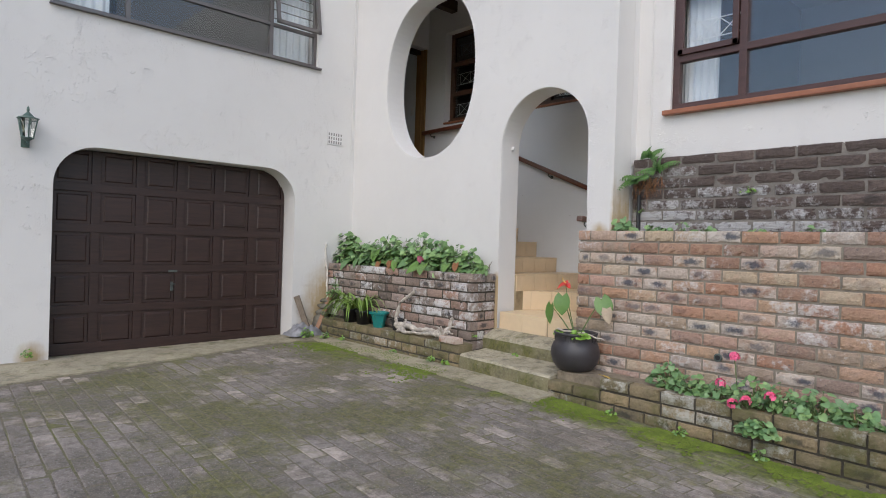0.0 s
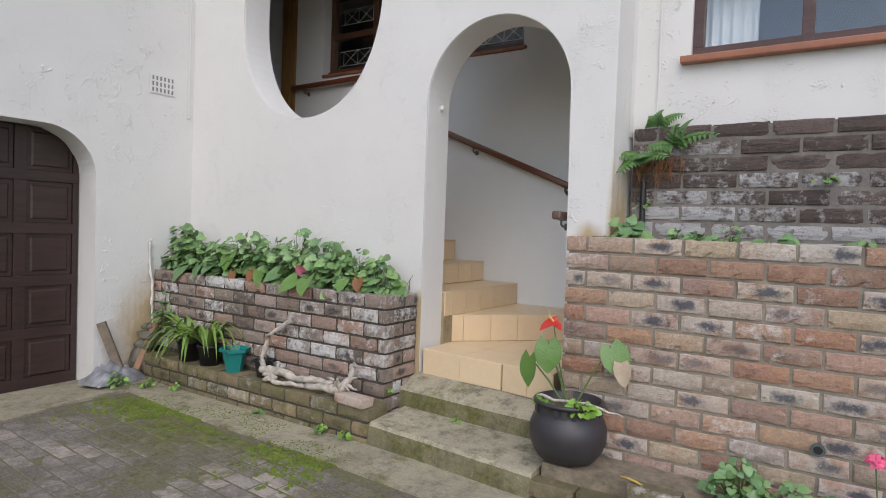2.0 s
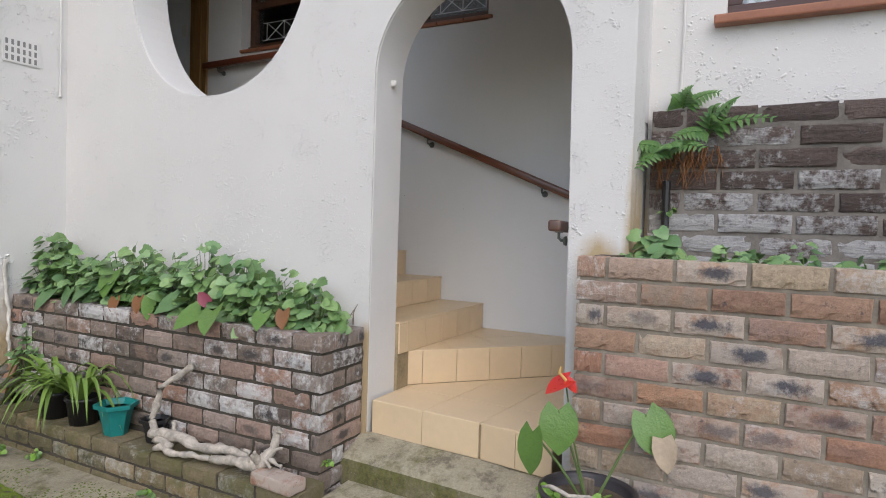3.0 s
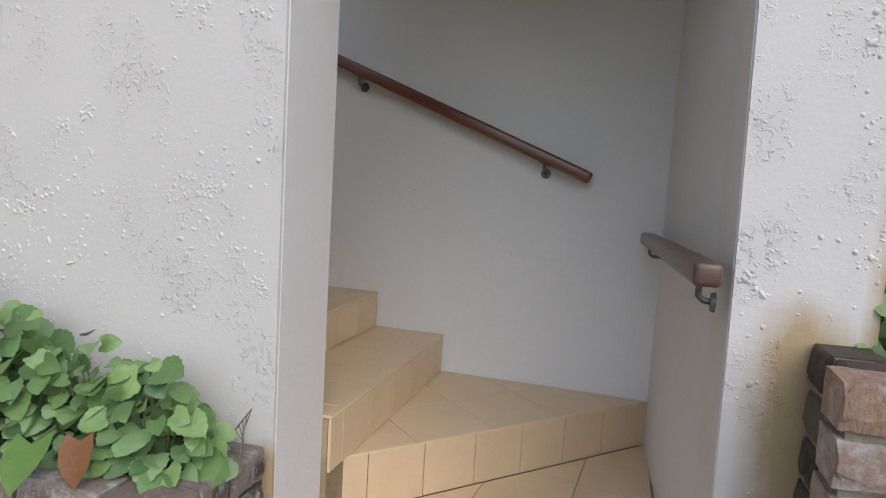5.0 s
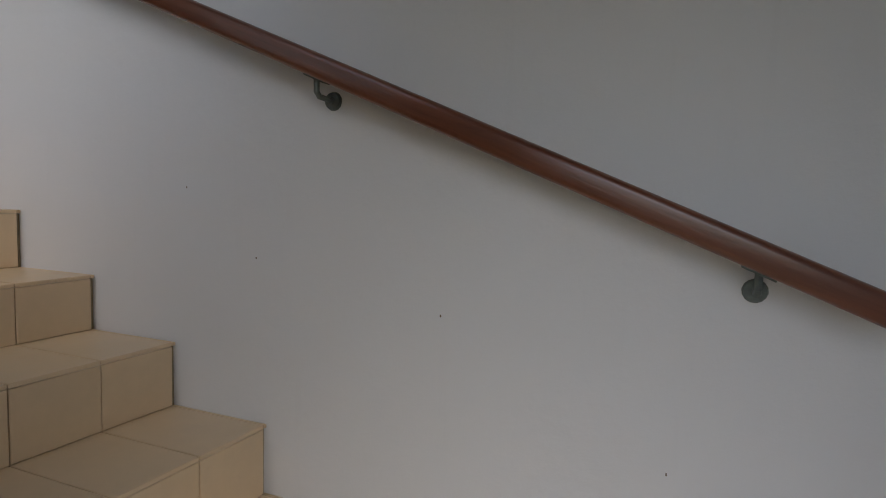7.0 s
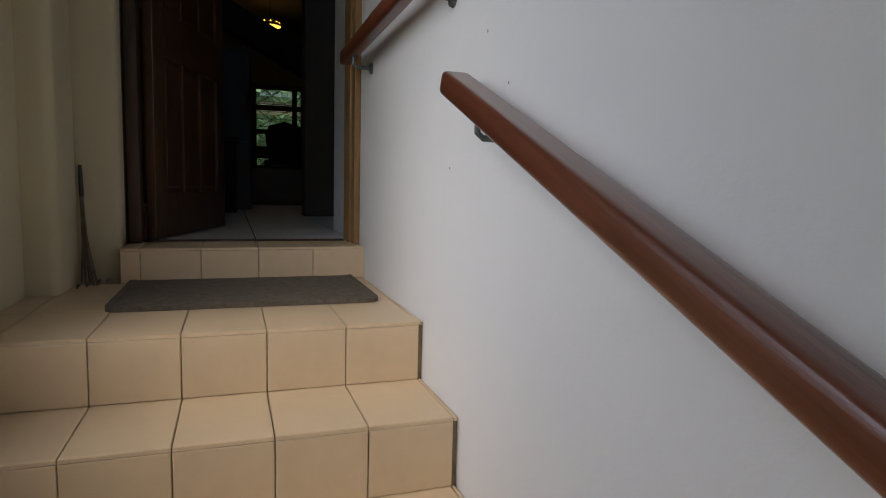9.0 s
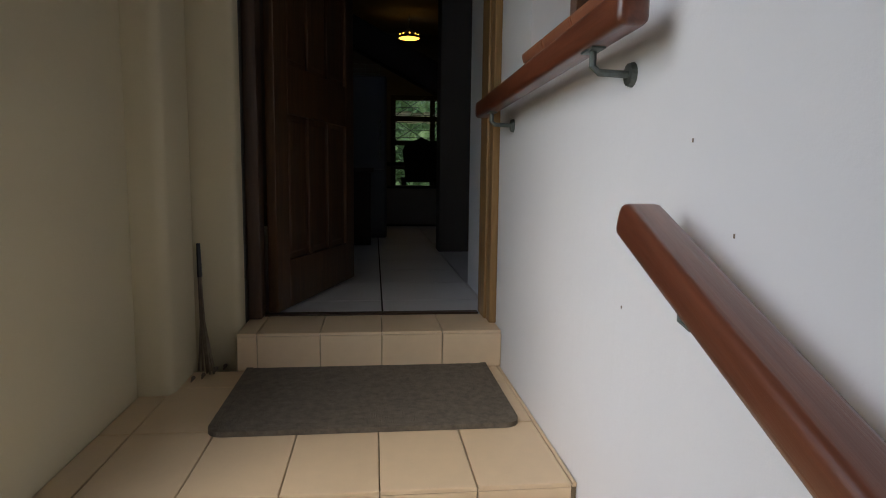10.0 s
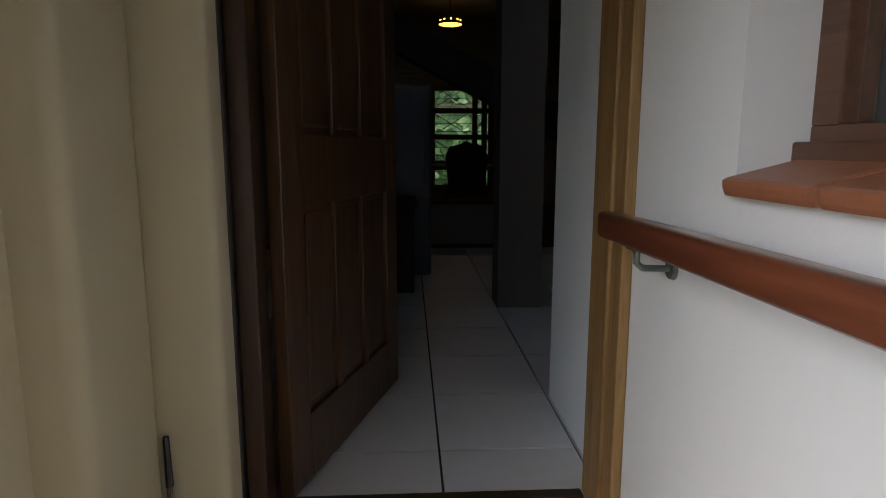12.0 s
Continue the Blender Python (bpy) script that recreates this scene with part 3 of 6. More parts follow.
# arch wall in the plane y = FACE, with the oval opening and the arch
R = (ARCH_R - ARCH_L) / 2
CX = (ARCH_R + ARCH_L) / 2
outline = [(0.0, -0.3), (ARCH_L, -0.3)]
outline += [(CX - R * math.cos(radians(a)), ARCH_TOP - R + R * math.sin(radians(a))) for a in range(0, 181, 6)]
outline += [(ARCH_R + 0.012, 1.5), (ARCH_R + 0.022, 0.5), (ARCH_R + 0.022, -0.3), (PIER_R, -0.3), (PIER_R, 6.2), (0.0, 6.2)]
oval = []
for a in range(0, 360, 5):
    c, s = math.cos(radians(a)), math.sin(radians(a))
    oval.append((1.492 + 0.787 * math.copysign(abs(c) ** 0.9, c), 3.235 + 0.985 * math.copysign(abs(s) ** 0.9, s)))
wa = structure("wall_arch", outlined_slab([outline, oval], lambda u, w: Vector((u, FACE, w)), INNER - FACE, (0, 1, 0)), M_PLASTER,
          "white splatter-plastered wall with an oval opening and an arch", "wall")
# the inner face takes the tint of bounced light
wa.data.materials.append(M_BOUNCEWALL)
for p in wa.data.polygons:
    if p.normal.y > 0.9:
        p.material_index = 1
# smooth trowelled linings of both openings
def lining(name, pts, closed, label):
    bm = bmesh.new()
    rows = [[bm.verts.new((u, y, w)) for u, w in pts] for y in (FACE + 0.012, INNER + 0.0006)]
    cx = sum(p[0] for p in pts) / len(pts)
    cz = sum(p[1] for p in pts) / len(pts)
    inn = []
    for y in (FACE + 0.012, INNER + 0.0006):
        inn.append([bm.verts.new((u + (cx - u) / max(0.2, math.hypot(cx - u, cz - w)) * 0.004, y, w + (cz - w) / max(0.2, math.hypot(cx - u, cz - w)) * 0.004)) for u, w in pts])
    n = len(pts)
    for k in range(n if closed else n - 1):
        j = (k + 1) % n
        bm.faces.new((inn[0][k], inn[0][j], inn[1][j], inn[1][k]))
        bm.faces.new((rows[0][k], rows[0][j], inn[0][j], inn[0][k]))
        bm.faces.new((rows[1][j], rows[1][k], inn[1][k], inn[1][j]))
    bmesh.ops.recalc_face_normals(bm, faces=bm.faces)
    structure(name, bm, M_REVEAL, label, "trim")


lining("trim_arch_lining", outline[1:-3], False, "smooth white plaster lining of the arch")
lining("trim_oval_lining", oval, True, "smooth white plaster lining of the oval opening")

# stair well
loops = [rect(-0.45, 4.0, -0.3, ROOF), rect(0.20, 2.70, 3.03, 4.42)]
structure("wall_stair_back", outlined_slab(loops, lambda u, w: Vector((u, BACK, w)), 0.22, (0, 1, 0)), M_INNER,
          "cream smooth-plastered stair wall with a window high up", "wall")
bm = bmesh.new()
side = [(3.798, INNER + 0.001), (4.055, INNER + 0.001), (4.055, BACK), (3.722, BACK)]
lo = [bm.verts.new((x, y, -0.3)) for x, y in side]
hi = [bm.verts.new((x, y, ROOF)) for x, y in side]
for k in range(4):
    bm.faces.new((lo[k], lo[(k + 1) % 4], hi[(k + 1) % 4], hi[k]))
bm.faces.new(lo[::-1])
bm.faces.new(hi)
structure("wall_stair_side", bm, M_INNER, "cream smooth-plastered end wall of the stair", "wall")
structure("wall_landing_step", box_bm(-0.2, 0.105, INNER - 0.05, 0.115, 1.8, ROOF, 0.035), M_BOUNCEWALL, "plaster pilaster beside the landing, tinted for warm bounced light", "wall", True)
structure("wall_door_side", box_bm(-0.32, -0.2, INNER - 0.05, 0.262, 1.8, ROOF, 0.025), M_BOUNCEWALL, "plaster nib beside the front door, tinted for warm bounced light", "wall", True)
wall_box("wall_door_head", -0.45, -0.2, 0.262, BACK, 4.26, ROOF, M_INNER, "cream plaster over the front door")
wall_box("wall_behind_landing", -0.45, 0.0, FACE, INNER, -0.3, ROOF, M_INNER, "plain wall between landing and garage wing")
# The ceiling's pale colour is chosen to bounce daylight down the stairwell.
ob = structure("ceiling_stair", box_bm(-0.45, PIER_R, INNER, BACK + 0.22, ROOF, ROOF + 0.15), M_INNER, "cream plastered ceiling over the stair", "ceiling")
structure("ceiling_beam", box_bm(0.3, 0.42, INNER, BACK, ROOF - 0.16, ROOF - 0.003), M_CEIL, "dark timber beam under the stair ceiling", "beam")

# right wing
loops = [rect(PIER_R, 9.5, -0.3, 6.2), rect(4.385, 7.6, 2.47, 3.62)]
structure("wall_right_wing", outlined_slab(loops, lambda u, w: Vector((u, 0.10, w)), 0.25, (0, 1, 0)), M_PLASTER,
          "white splatter-plastered wall above the dark plinth", "wall")
wall_box("wall_pier_return", 3.9, PIER_R, INNER + 0.003, 0.35, 2.0, 6.2, M_REVEAL, "plain return of the pier")
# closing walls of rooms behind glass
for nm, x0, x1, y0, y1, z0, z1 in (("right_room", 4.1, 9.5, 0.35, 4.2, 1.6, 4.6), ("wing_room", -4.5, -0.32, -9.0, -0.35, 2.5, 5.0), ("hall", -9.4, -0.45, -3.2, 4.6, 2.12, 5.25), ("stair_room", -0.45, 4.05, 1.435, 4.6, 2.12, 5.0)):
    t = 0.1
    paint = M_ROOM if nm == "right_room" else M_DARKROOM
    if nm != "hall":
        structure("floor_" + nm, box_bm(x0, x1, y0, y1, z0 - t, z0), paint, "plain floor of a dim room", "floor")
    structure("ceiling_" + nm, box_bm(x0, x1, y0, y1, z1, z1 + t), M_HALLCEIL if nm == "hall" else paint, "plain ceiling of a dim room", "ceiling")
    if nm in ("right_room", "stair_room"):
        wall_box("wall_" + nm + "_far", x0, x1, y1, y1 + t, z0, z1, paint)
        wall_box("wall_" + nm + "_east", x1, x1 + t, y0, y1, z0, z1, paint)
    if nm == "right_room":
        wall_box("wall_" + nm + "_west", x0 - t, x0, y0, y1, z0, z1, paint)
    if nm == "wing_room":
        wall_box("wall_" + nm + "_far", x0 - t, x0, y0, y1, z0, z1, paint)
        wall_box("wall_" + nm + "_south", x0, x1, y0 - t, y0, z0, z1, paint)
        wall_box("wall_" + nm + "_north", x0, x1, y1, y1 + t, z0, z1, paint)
# hall: walls, the far one with a tall window
loops = [rect(-3.2, 4.6, 2.12, 5.25), rect(1.05, 2.14, 2.40, 4.16)]
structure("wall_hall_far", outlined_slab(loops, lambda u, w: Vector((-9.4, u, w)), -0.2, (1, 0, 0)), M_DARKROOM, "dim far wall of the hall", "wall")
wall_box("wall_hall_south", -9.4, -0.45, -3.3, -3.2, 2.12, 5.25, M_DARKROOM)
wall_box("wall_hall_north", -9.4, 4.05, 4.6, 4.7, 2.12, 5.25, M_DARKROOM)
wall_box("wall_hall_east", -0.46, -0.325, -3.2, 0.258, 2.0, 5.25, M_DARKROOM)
wall_box("wall_hall_short", -1.12, -0.47, 1.24, 1.38, 2.13, 5.25, M_WHITEPAINT, "pale blue-white painted wall inside the door")
wall_box("wall_hall_post", -2.75, -2.50, 1.232, 1.50, 2.13, 5.25, M_POST, "pale square pillar, its colour darkened for the dim hall")
wall_box("wall_garage_close", -0.45, -0.34, -4.2, -0.8, -0.3, 2.5, M_DARKROOM, "plain wall closing the garage")

# ---- steps ----
def sloped_step(name, front, back, zf, zb, z0, label):
    """A worn concrete step between a front and a back line, with softened nosing."""
    bm = bmesh.new()
    n = 14
    cols = []
    for k in range(n + 1):
        s = k / n
        fx, fy = front[0][0] + s * (front[1][0] - front[0][0]), front[0][1] + s * (front[1][1] - front[0][1])
        bx, by = back[0][0] + s * (back[1][0] - back[0][0]), back[0][1] + s * (back[1][1] - back[0][1])
        w = 0.010 * noise.noise((s * 6, zf * 9, 0.3))
        pts = [(fx, fy, z0), (fx, fy + w, zf - 0.05), (fx, fy + 0.006 + w, zf - 0.018), (fx, fy + 0.028 + w, zf + 0.4 * w)]
        for q in (0.35, 0.7):
            pts.append((fx + q * (bx - fx), fy + q * (by - fy), zf + q * (zb - zf) + 0.008 * noise.noise((s * 9, q * 5, zf))))
        pts += [(bx, by, zb), (bx, by, z0)]
        cols.append([bm.verts.new(p) for p in pts])
    for a, b in zip(cols, cols[1:]):
        for k in range(len(a)):
            j = (k + 1) % len(a)
            bm.faces.new((a[k], b[k], b[j], a[j]))
    bm.faces.new(cols[0])
    bm.faces.new(cols[-1][::-1])
    bmesh.ops.recalc_face_normals(bm, faces=bm.faces)
    ob = link(name, bm, M_CONC, None, "", False)
    ob.data.materials.append(M_CONC_RISER)
    # front faces get the mossy colour with riser shade painted in
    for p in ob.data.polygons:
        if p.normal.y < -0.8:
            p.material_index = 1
    return tagged(ob, label, "step", "concrete steps", "structure")


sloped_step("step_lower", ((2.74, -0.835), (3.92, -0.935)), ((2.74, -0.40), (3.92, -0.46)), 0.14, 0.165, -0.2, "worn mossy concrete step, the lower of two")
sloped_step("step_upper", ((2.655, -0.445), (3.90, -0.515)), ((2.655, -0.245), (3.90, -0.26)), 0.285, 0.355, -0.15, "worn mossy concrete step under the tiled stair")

# ---- tiled stair ----
T = 0.010


def clip(poly, a, b, c):
    """Keep the part of a polygon where a x + b y <= c."""
    out = []
    for k, p in enumerate(poly):
        q = poly[(k + 1) % len(poly)]
        dp, dq = a * p[0] + b * p[1] - c, a * q[0] + b * q[1] - c
        if dp <= 0:
            out.append(p)
        if dp * dq < 0:
            s = dp / (dp - dq)
            out.append((p[0] + s * (q[0] - p[0]), p[1] + s * (q[1] - p[1])))
    return out


def inset(poly, d):
    n = len(poly)
    area = sum(poly[k][0] * poly[(k + 1) % n][1] - poly[(k + 1) % n][0] * poly[k][1] for k in range(n)) / 2
    if abs(area) < 0.0015:
        return None
    if area < 0:
        poly = poly[::-1]
    res = poly
    for k in range(n):
        p, q = poly[k], poly[(k + 1) % n]
        ln = math.hypot(q[0] - p[0], q[1] - p[1])
        if ln < 1e-5:
            continue
        nx, ny = (q[1] - p[1]) / ln, -(q[0] - p[0]) / ln
        res = clip(res, nx, ny, nx * p[0] + ny * p[1] - d)
        if len(res) < 3:
            return None
    return res


def slab_piece(poly, lift, name, mat, parent):
    """A tile from a flat polygon; lift turns (u, v, depth) into a place."""
    a, b = inset(poly, 0.0015), inset(poly, 0.004)
    if not a:
        return
    if not b or len(a) != len(b):
        b = a
    bm = bmesh.new()
    r0 = [bm.verts.new(lift(u, v, 0)) for u, v in a]
    r1 = [bm.verts.new(lift(u, v, T - 0.0015)) for u, v in a]
    r2 = [bm.verts.new(lift(u, v, T)) for u, v in b]
    for p, q in ((r0, r1), (r1, r2)):
        for k in range(len(p)):
            j = (k + 1) % len(p)
            bm.faces.new((p[k], p[j], q[j], q[k]))
    bm.faces.new(r2)
    bmesh.ops.recalc_face_normals(bm, faces=bm.faces)
    part(name, bm, mat, parent)


def tile_flat(parent, poly, z, o, ang, du, dv, mat=M_TILE):
    """Cover a flat polygon at height z with tiles on a grid through o, turned by ang."""
    c, s = math.cos(ang), math.sin(ang)
    us = [(x - o[0]) * c + (y - o[1]) * s for x, y in poly]
    ws = [-(x - o[0]) * s + (y - o[1]) * c for x, y in poly]
    for i in range(math.floor(min(us) / du), math.ceil(max(us) / du)):
        for j in range(math.floor(min(ws) / dv), math.ceil(max(ws) / dv)):
            p = poly
            for a, b, k in ((c, s, (i + 1) * du), (-c, -s, -i * du), (-s, c, (j + 1) * dv), (s, -c, -j * dv)):
                p = clip(p, a, b, k + a * o[0] + b * o[1]) if p else p
            if p and len(p) > 2:
                slab_piece(p, lambda u, v, d: Vector((u, v, z - T + d)), "tile", mat, parent)


def tile_riser(parent, a, b, z0, z1, start, du):
    """Tiles on an upright face from a to b (plan points); the face looks to the right of a -> b."""
    ln = math.hypot(b[0] - a[0], b[1] - a[1])
    ux, uy = (b[0] - a[0]) / ln, (b[1] - a[1]) / ln
    nx, ny = uy, -ux
    u = start - du
    while u < ln:
        lo, hi = max(0, u), min(ln, u + du)
        if hi - lo > 0.015:
            slab_piece([(lo, z0), (hi, z0), (hi, z1), (lo, z1)],
                       lambda p, q, d: Vector((a[0] + ux * p + nx * (d - T), a[1] + uy * p + ny * (d - T), q)), "riser_tile", M_TILE, parent)
        u += du


DU = 0.2205
OFF = 0.098
# core of the flight, in grout colour
fl = thing("tiled_stair", "tan glazed-tile stair climbing beside a cream wall", "stairs")
fl["kind"] = "structure"
bm = bmesh.new()
for k, (x, z) in enumerate(STEPS):
    nx = STEPS[k + 1][0] if k + 1 < len(STEPS) else LAND_X
    add_box(bm, nx - T + 0.0005, x - T - 0.002, INNER + 0.001, BACK - 0.001, 0.0, z - T - 0.002)
add_box(bm, -0.40, LAND_X - T - 0.002, 0.262, BACK - 0.001, 1.5, THRESH - T - 0.002)
part("stair_core", bm, M_GROUT, fl)
# entry tread in the arch and the slanting winder above it
E0 = [(2.737, -0.243), (3.40, -0.285), (3.774, -0.335), (3.742, 0.02), (3.742, BACK - 0.003), (2.737, BACK - 0.003)]
WA, WB = (2.70, 0.10), (3.742, 1.232)
ang = math.atan2(WB[1] - WA[1], WB[0] - WA[0])
def prism(bm, poly, z0, z1):
    v0 = [bm.verts.new((x, y, z0)) for x, y in poly]
    v1 = [bm.verts.new((x, y, z1)) for x, y in poly]
    bm.faces.new(v0[::-1])
    bm.faces.new(v1)
    for k in range(len(poly)):
        j = (k + 1) % len(poly)
        bm.faces.new((v0[k], v0[j], v1[j], v1[k]))


bm = bmesh.new()
inner_e0 = [(2.737, -0.231), (3.40, -0.273), (3.765, -0.322), (3.76, 0.02), (3.742, BACK - 0.003), (2.737, BACK - 0.003)]
prism(bm, inner_e0, 0.0, 0.53 - T - 0.002)
wn_ = (math.sin(ang), -math.cos(ang))
cut = wn_[0] * WA[0] + wn_[1] * WA[1]
wind = clip([(2.737, 0.0), (3.742, 0.0), (3.742, BACK - 0.003), (2.737, BACK - 0.003)], wn_[0], wn_[1], cut)
prism(bm, clip(wind, wn_[0], wn_[1], cut - T - 0.002), 0.3, 0.735 - T - 0.002)
part("winder_core", bm, M_GROUT, fl)
tile_flat(fl, clip(E0, -wn_[0], -wn_[1], -cut), 0.53, (2.737, -0.243), radians(-4), 0.331, 0.331)
tile_flat(fl, wind, 0.735, WA, ang, 0.331, 0.331)
tile_riser(fl, WA, WB, 0.53, 0.735, 0.14, DU)
tile_riser(fl, E0[0], E0[1], 0.35, 0.53, 0.322, 0.331)
tile_riser(fl, E0[1], E0[2], 0.35, 0.53, 0.19, 0.331)
prev = 0.735
for k, (x, z) in enumerate(STEPS):
    nx = STEPS[k + 1][0] if k + 1 < len(STEPS) else LAND_X
    lo = [(nx - T, INNER + 0.002), (x, INNER + 0.002), (x, BACK - 0.002), (nx - T, BACK - 0.002)]
    tile_flat(fl, lo, z, (x - 0.36 * (1 if k < 6 else 3), OFF), 0, 0.36, DU)
    tile_riser(fl, (x, INNER), (x, BACK), prev, z - T, OFF - INNER, DU)
    prev = z
tile_flat(fl, [(-0.395, 0.264), (LAND_X, 0.264), (LAND_X, BACK - 0.002), (-0.395, BACK - 0.002)], THRESH, (-0.395, 0.334), 0, 0.4, DU)
tile_riser(fl, (LAND_X, 0.264), (LAND_X, BACK), prev, THRESH - T, 0.07, DU)

# hall floor
hf = tagged(new("floor_hall"), "white square floor tiles with dark joints", "floor", "", "structure")
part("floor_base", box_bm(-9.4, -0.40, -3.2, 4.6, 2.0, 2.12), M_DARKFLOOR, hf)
for i in range(0, 10):
    for j in range(-4, 4):
        x1 = -0.405 if i == 0 else -0.70 - 0.46 * (i - 1)
        x0 = -0.70 - 0.46 * i
        y0 = 0.782 + 0.45 * j
        if y0 > -2 and y0 < 3:
            part("floor_tile", box_bm(x0 + 0.004, x1 - 0.004, y0 + 0.004, y0 + 0.446, 2.1205, 2.132, 0.0015), M_FTILE, hf)
# dark slab paints the shade where the floor runs out of light
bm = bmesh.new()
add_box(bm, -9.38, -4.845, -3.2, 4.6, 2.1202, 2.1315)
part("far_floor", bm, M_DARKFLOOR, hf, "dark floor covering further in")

# ---- brickwork ----
def brick_mesh(name, ln, h, d, mat, seed, rough=0.004):
    """One brick with chipped edges; its face is at y = 0, looking along -y."""
    rng = random.Random(seed)
    nx, nz = 9, 4
    verts, faces = [], []
    for k in range(nz):
        for i in range(nx):
            ex, ez = i in (0, nx - 1), k in (0, nz - 1)
            chip = rng.uniform(0.004, 0.011) if rng.random() < 0.13 and (ex or ez) else 0.0
            if ex and ez:
                chip += rng.uniform(0.003, 0.010)
            ix, iz = rng.uniform(0.001, 0.006) + chip * 0.7, rng.uniform(0.001, 0.006) + chip
            x = ln * i / (nx - 1) + (ix if i == 0 else -ix if i == nx - 1 else rng.uniform(-0.005, 0.005))
            z = h * k / (nz - 1) + (iz if k == 0 else -iz if k == nz - 1 else rng.uniform(-0.004, 0.004))
            verts.append((x, rng.uniform(0.001, 0.005) + 0.5 * chip if ex or ez else rng.uniform(-0.004, 0.001), z))
    for k in range(nz - 1):
        for i in range(nx - 1):
            a = k * nx + i
            faces.append((a, a + 1, a + nx + 1, a + nx))
    rim = [i for i in range(nx)] + [k * nx + nx - 1 for k in range(1, nz)] + [(nz - 1) * nx + i for i in range(nx - 2, -1, -1)] + [k * nx for k in range(nz - 2, 0, -1)]
    last = rim
    for y in (0.011, d):
        ring = []
        for q in rim:
            x, z = (q % nx) / (nx - 1) * ln, (q // nx) / (nz - 1) * h
            s = rough * 0.5
            ring.append(len(verts))
            verts.append((x + rng.uniform(-s, s), y, z + rng.uniform(-s, s)))
        for q in range(len(rim)):
            p = (q + 1) % len(rim)
            faces.append((last[p], last[q], ring[q], ring[p]))
        last = ring
    faces.append(tuple(last[::-1]))
    me = bpy.data.meshes.new(name)
    me.from_pydata(verts, [], faces)
    me.materials.append(mat)
    return me


BRICK, JOINT, COURSE = 0.235, 0.0155, 0.0956


def brickwork(parent, o, ang, length, courses, mat, depth=0.105, seed=1, course=COURSE, brick=BRICK, first=0, proud=0.004, top_rough=0.0):
    """Stretcher bond from o along the direction ang; the face looks to the right of that direction."""
    rng = random.Random(seed)
    meshes = [brick_mesh("brick", brick, course - JOINT, depth, mat, seed * 31 + k) for k in range(7)]
    base = Matrix.Translation(o) @ Matrix.Rotation(ang, 4, "Z")
    for c in range(courses):
        u = -((brick + JOINT) / 2 if (c + first) % 2 else 0.0)
        while u < length - 0.02:
            lo, hi = max(u, 0.0), min(u + brick, length)
            if length - hi < 0.04:
                hi = length
            if hi - lo > 0.03:
                ob = new("brick", rng.choice(meshes))
                ob.parent = parent
                jig = rng.uniform(-proud, proud)
                z = c * course + (rng.uniform(-top_rough, top_rough) if c == courses - 1 else 0)
                ob.matrix_basis = base @ pose(lo, jig, z, rng.uniform(-0.6, 0.6), rng.uniform(-0.4, 0.4), rng.uniform(-0.5, 0.5)) @ Matrix.Diagonal(((hi - lo) / brick, 1, 1, 1))
            u += brick + JOINT


# retaining wall of the upper bed
rw = tagged(new("wall_retaining"), "multicoloured clinker-brick retaining wall with sandy joints", "wall", "", "structure")
bm = bmesh.new()
add_box(bm, 3.929, 9.0, -0.555, -0.45, -0.2, 1.375)
add_box(bm, 3.954, 4.02, -0.449, FACE - 0.005, 0.3, 1.374)
part("mortar", bm, M_MORTAR, rw)
Z0 = 1.392 - 14 * COURSE
brickwork(rw, (3.917, -0.57, Z0), 0, 4.2, 14, M_BRICK, seed=5, first=0)
brickwork(rw, (3.942, FACE - 0.004, Z0), -math.pi / 2, 0.185, 14, M_RETURNBRICK, seed=6)
# upper bed soil
structure("ground_upper_bed", box_bm(4.02, 9.0, -0.45, 0.0, 0.5, 1.33), M_SOIL, "dark soil of the upper flower bed", "soil")

# dark plinth of the right wing
pl = tagged(new("wall_plinth"), "dark brown rough-faced brick plinth with white bloom", "wall", "", "structure")
bm = bmesh.new()
add_box(bm, 4.09, 9.0, 0.022, 0.0975, 0.5, 2.040)
part("mortar", bm, M_MORTAR_PALE, pl)
brickwork(pl, (4.09, 0.012, 2.065 - 8 * 0.0955), 0, 4.2, 8, M_DARKBRICK, depth=0.08, seed=9, course=0.0955, brick=0.288, proud=0.006)

# low wall of the front bed
lw = tagged(new("wall_front_bed"), "low mossy clinker-brick edging of the flower bed", "wall", "", "structure")
bm = bmesh.new()
add_box(bm, 3.945, 4.43, -0.935, -0.861, -0.3, 0.112)
add_box(bm, 4.4305, 9.0, -0.935, -0.861, -0.3, 0.205)
part("mortar", bm, M_MORTAR_DARK, lw)
LOW = 0.230 - 4 * COURSE
brickwork(lw, (3.925, -0.955, LOW), 0, 4.4, 2, M_LOWBRICK, seed=12)
brickwork(lw, (3.925, -0.955, LOW + 2 * COURSE), 0, 4.4, 1, M_LOWBRICK, seed=13)
brickwork(lw, (4.42, -0.96, LOW + 3 * COURSE), 0, 3.9, 1, M_LOWBRICK, seed=14, proud=0.012, top_rough=0.008)
structure("ground_front_bed", box_bm(3.95, 9.0, -0.86, -0.572, -0.2, 0.193), M_BEDSOIL, "bare soil of the front flower bed", "soil")

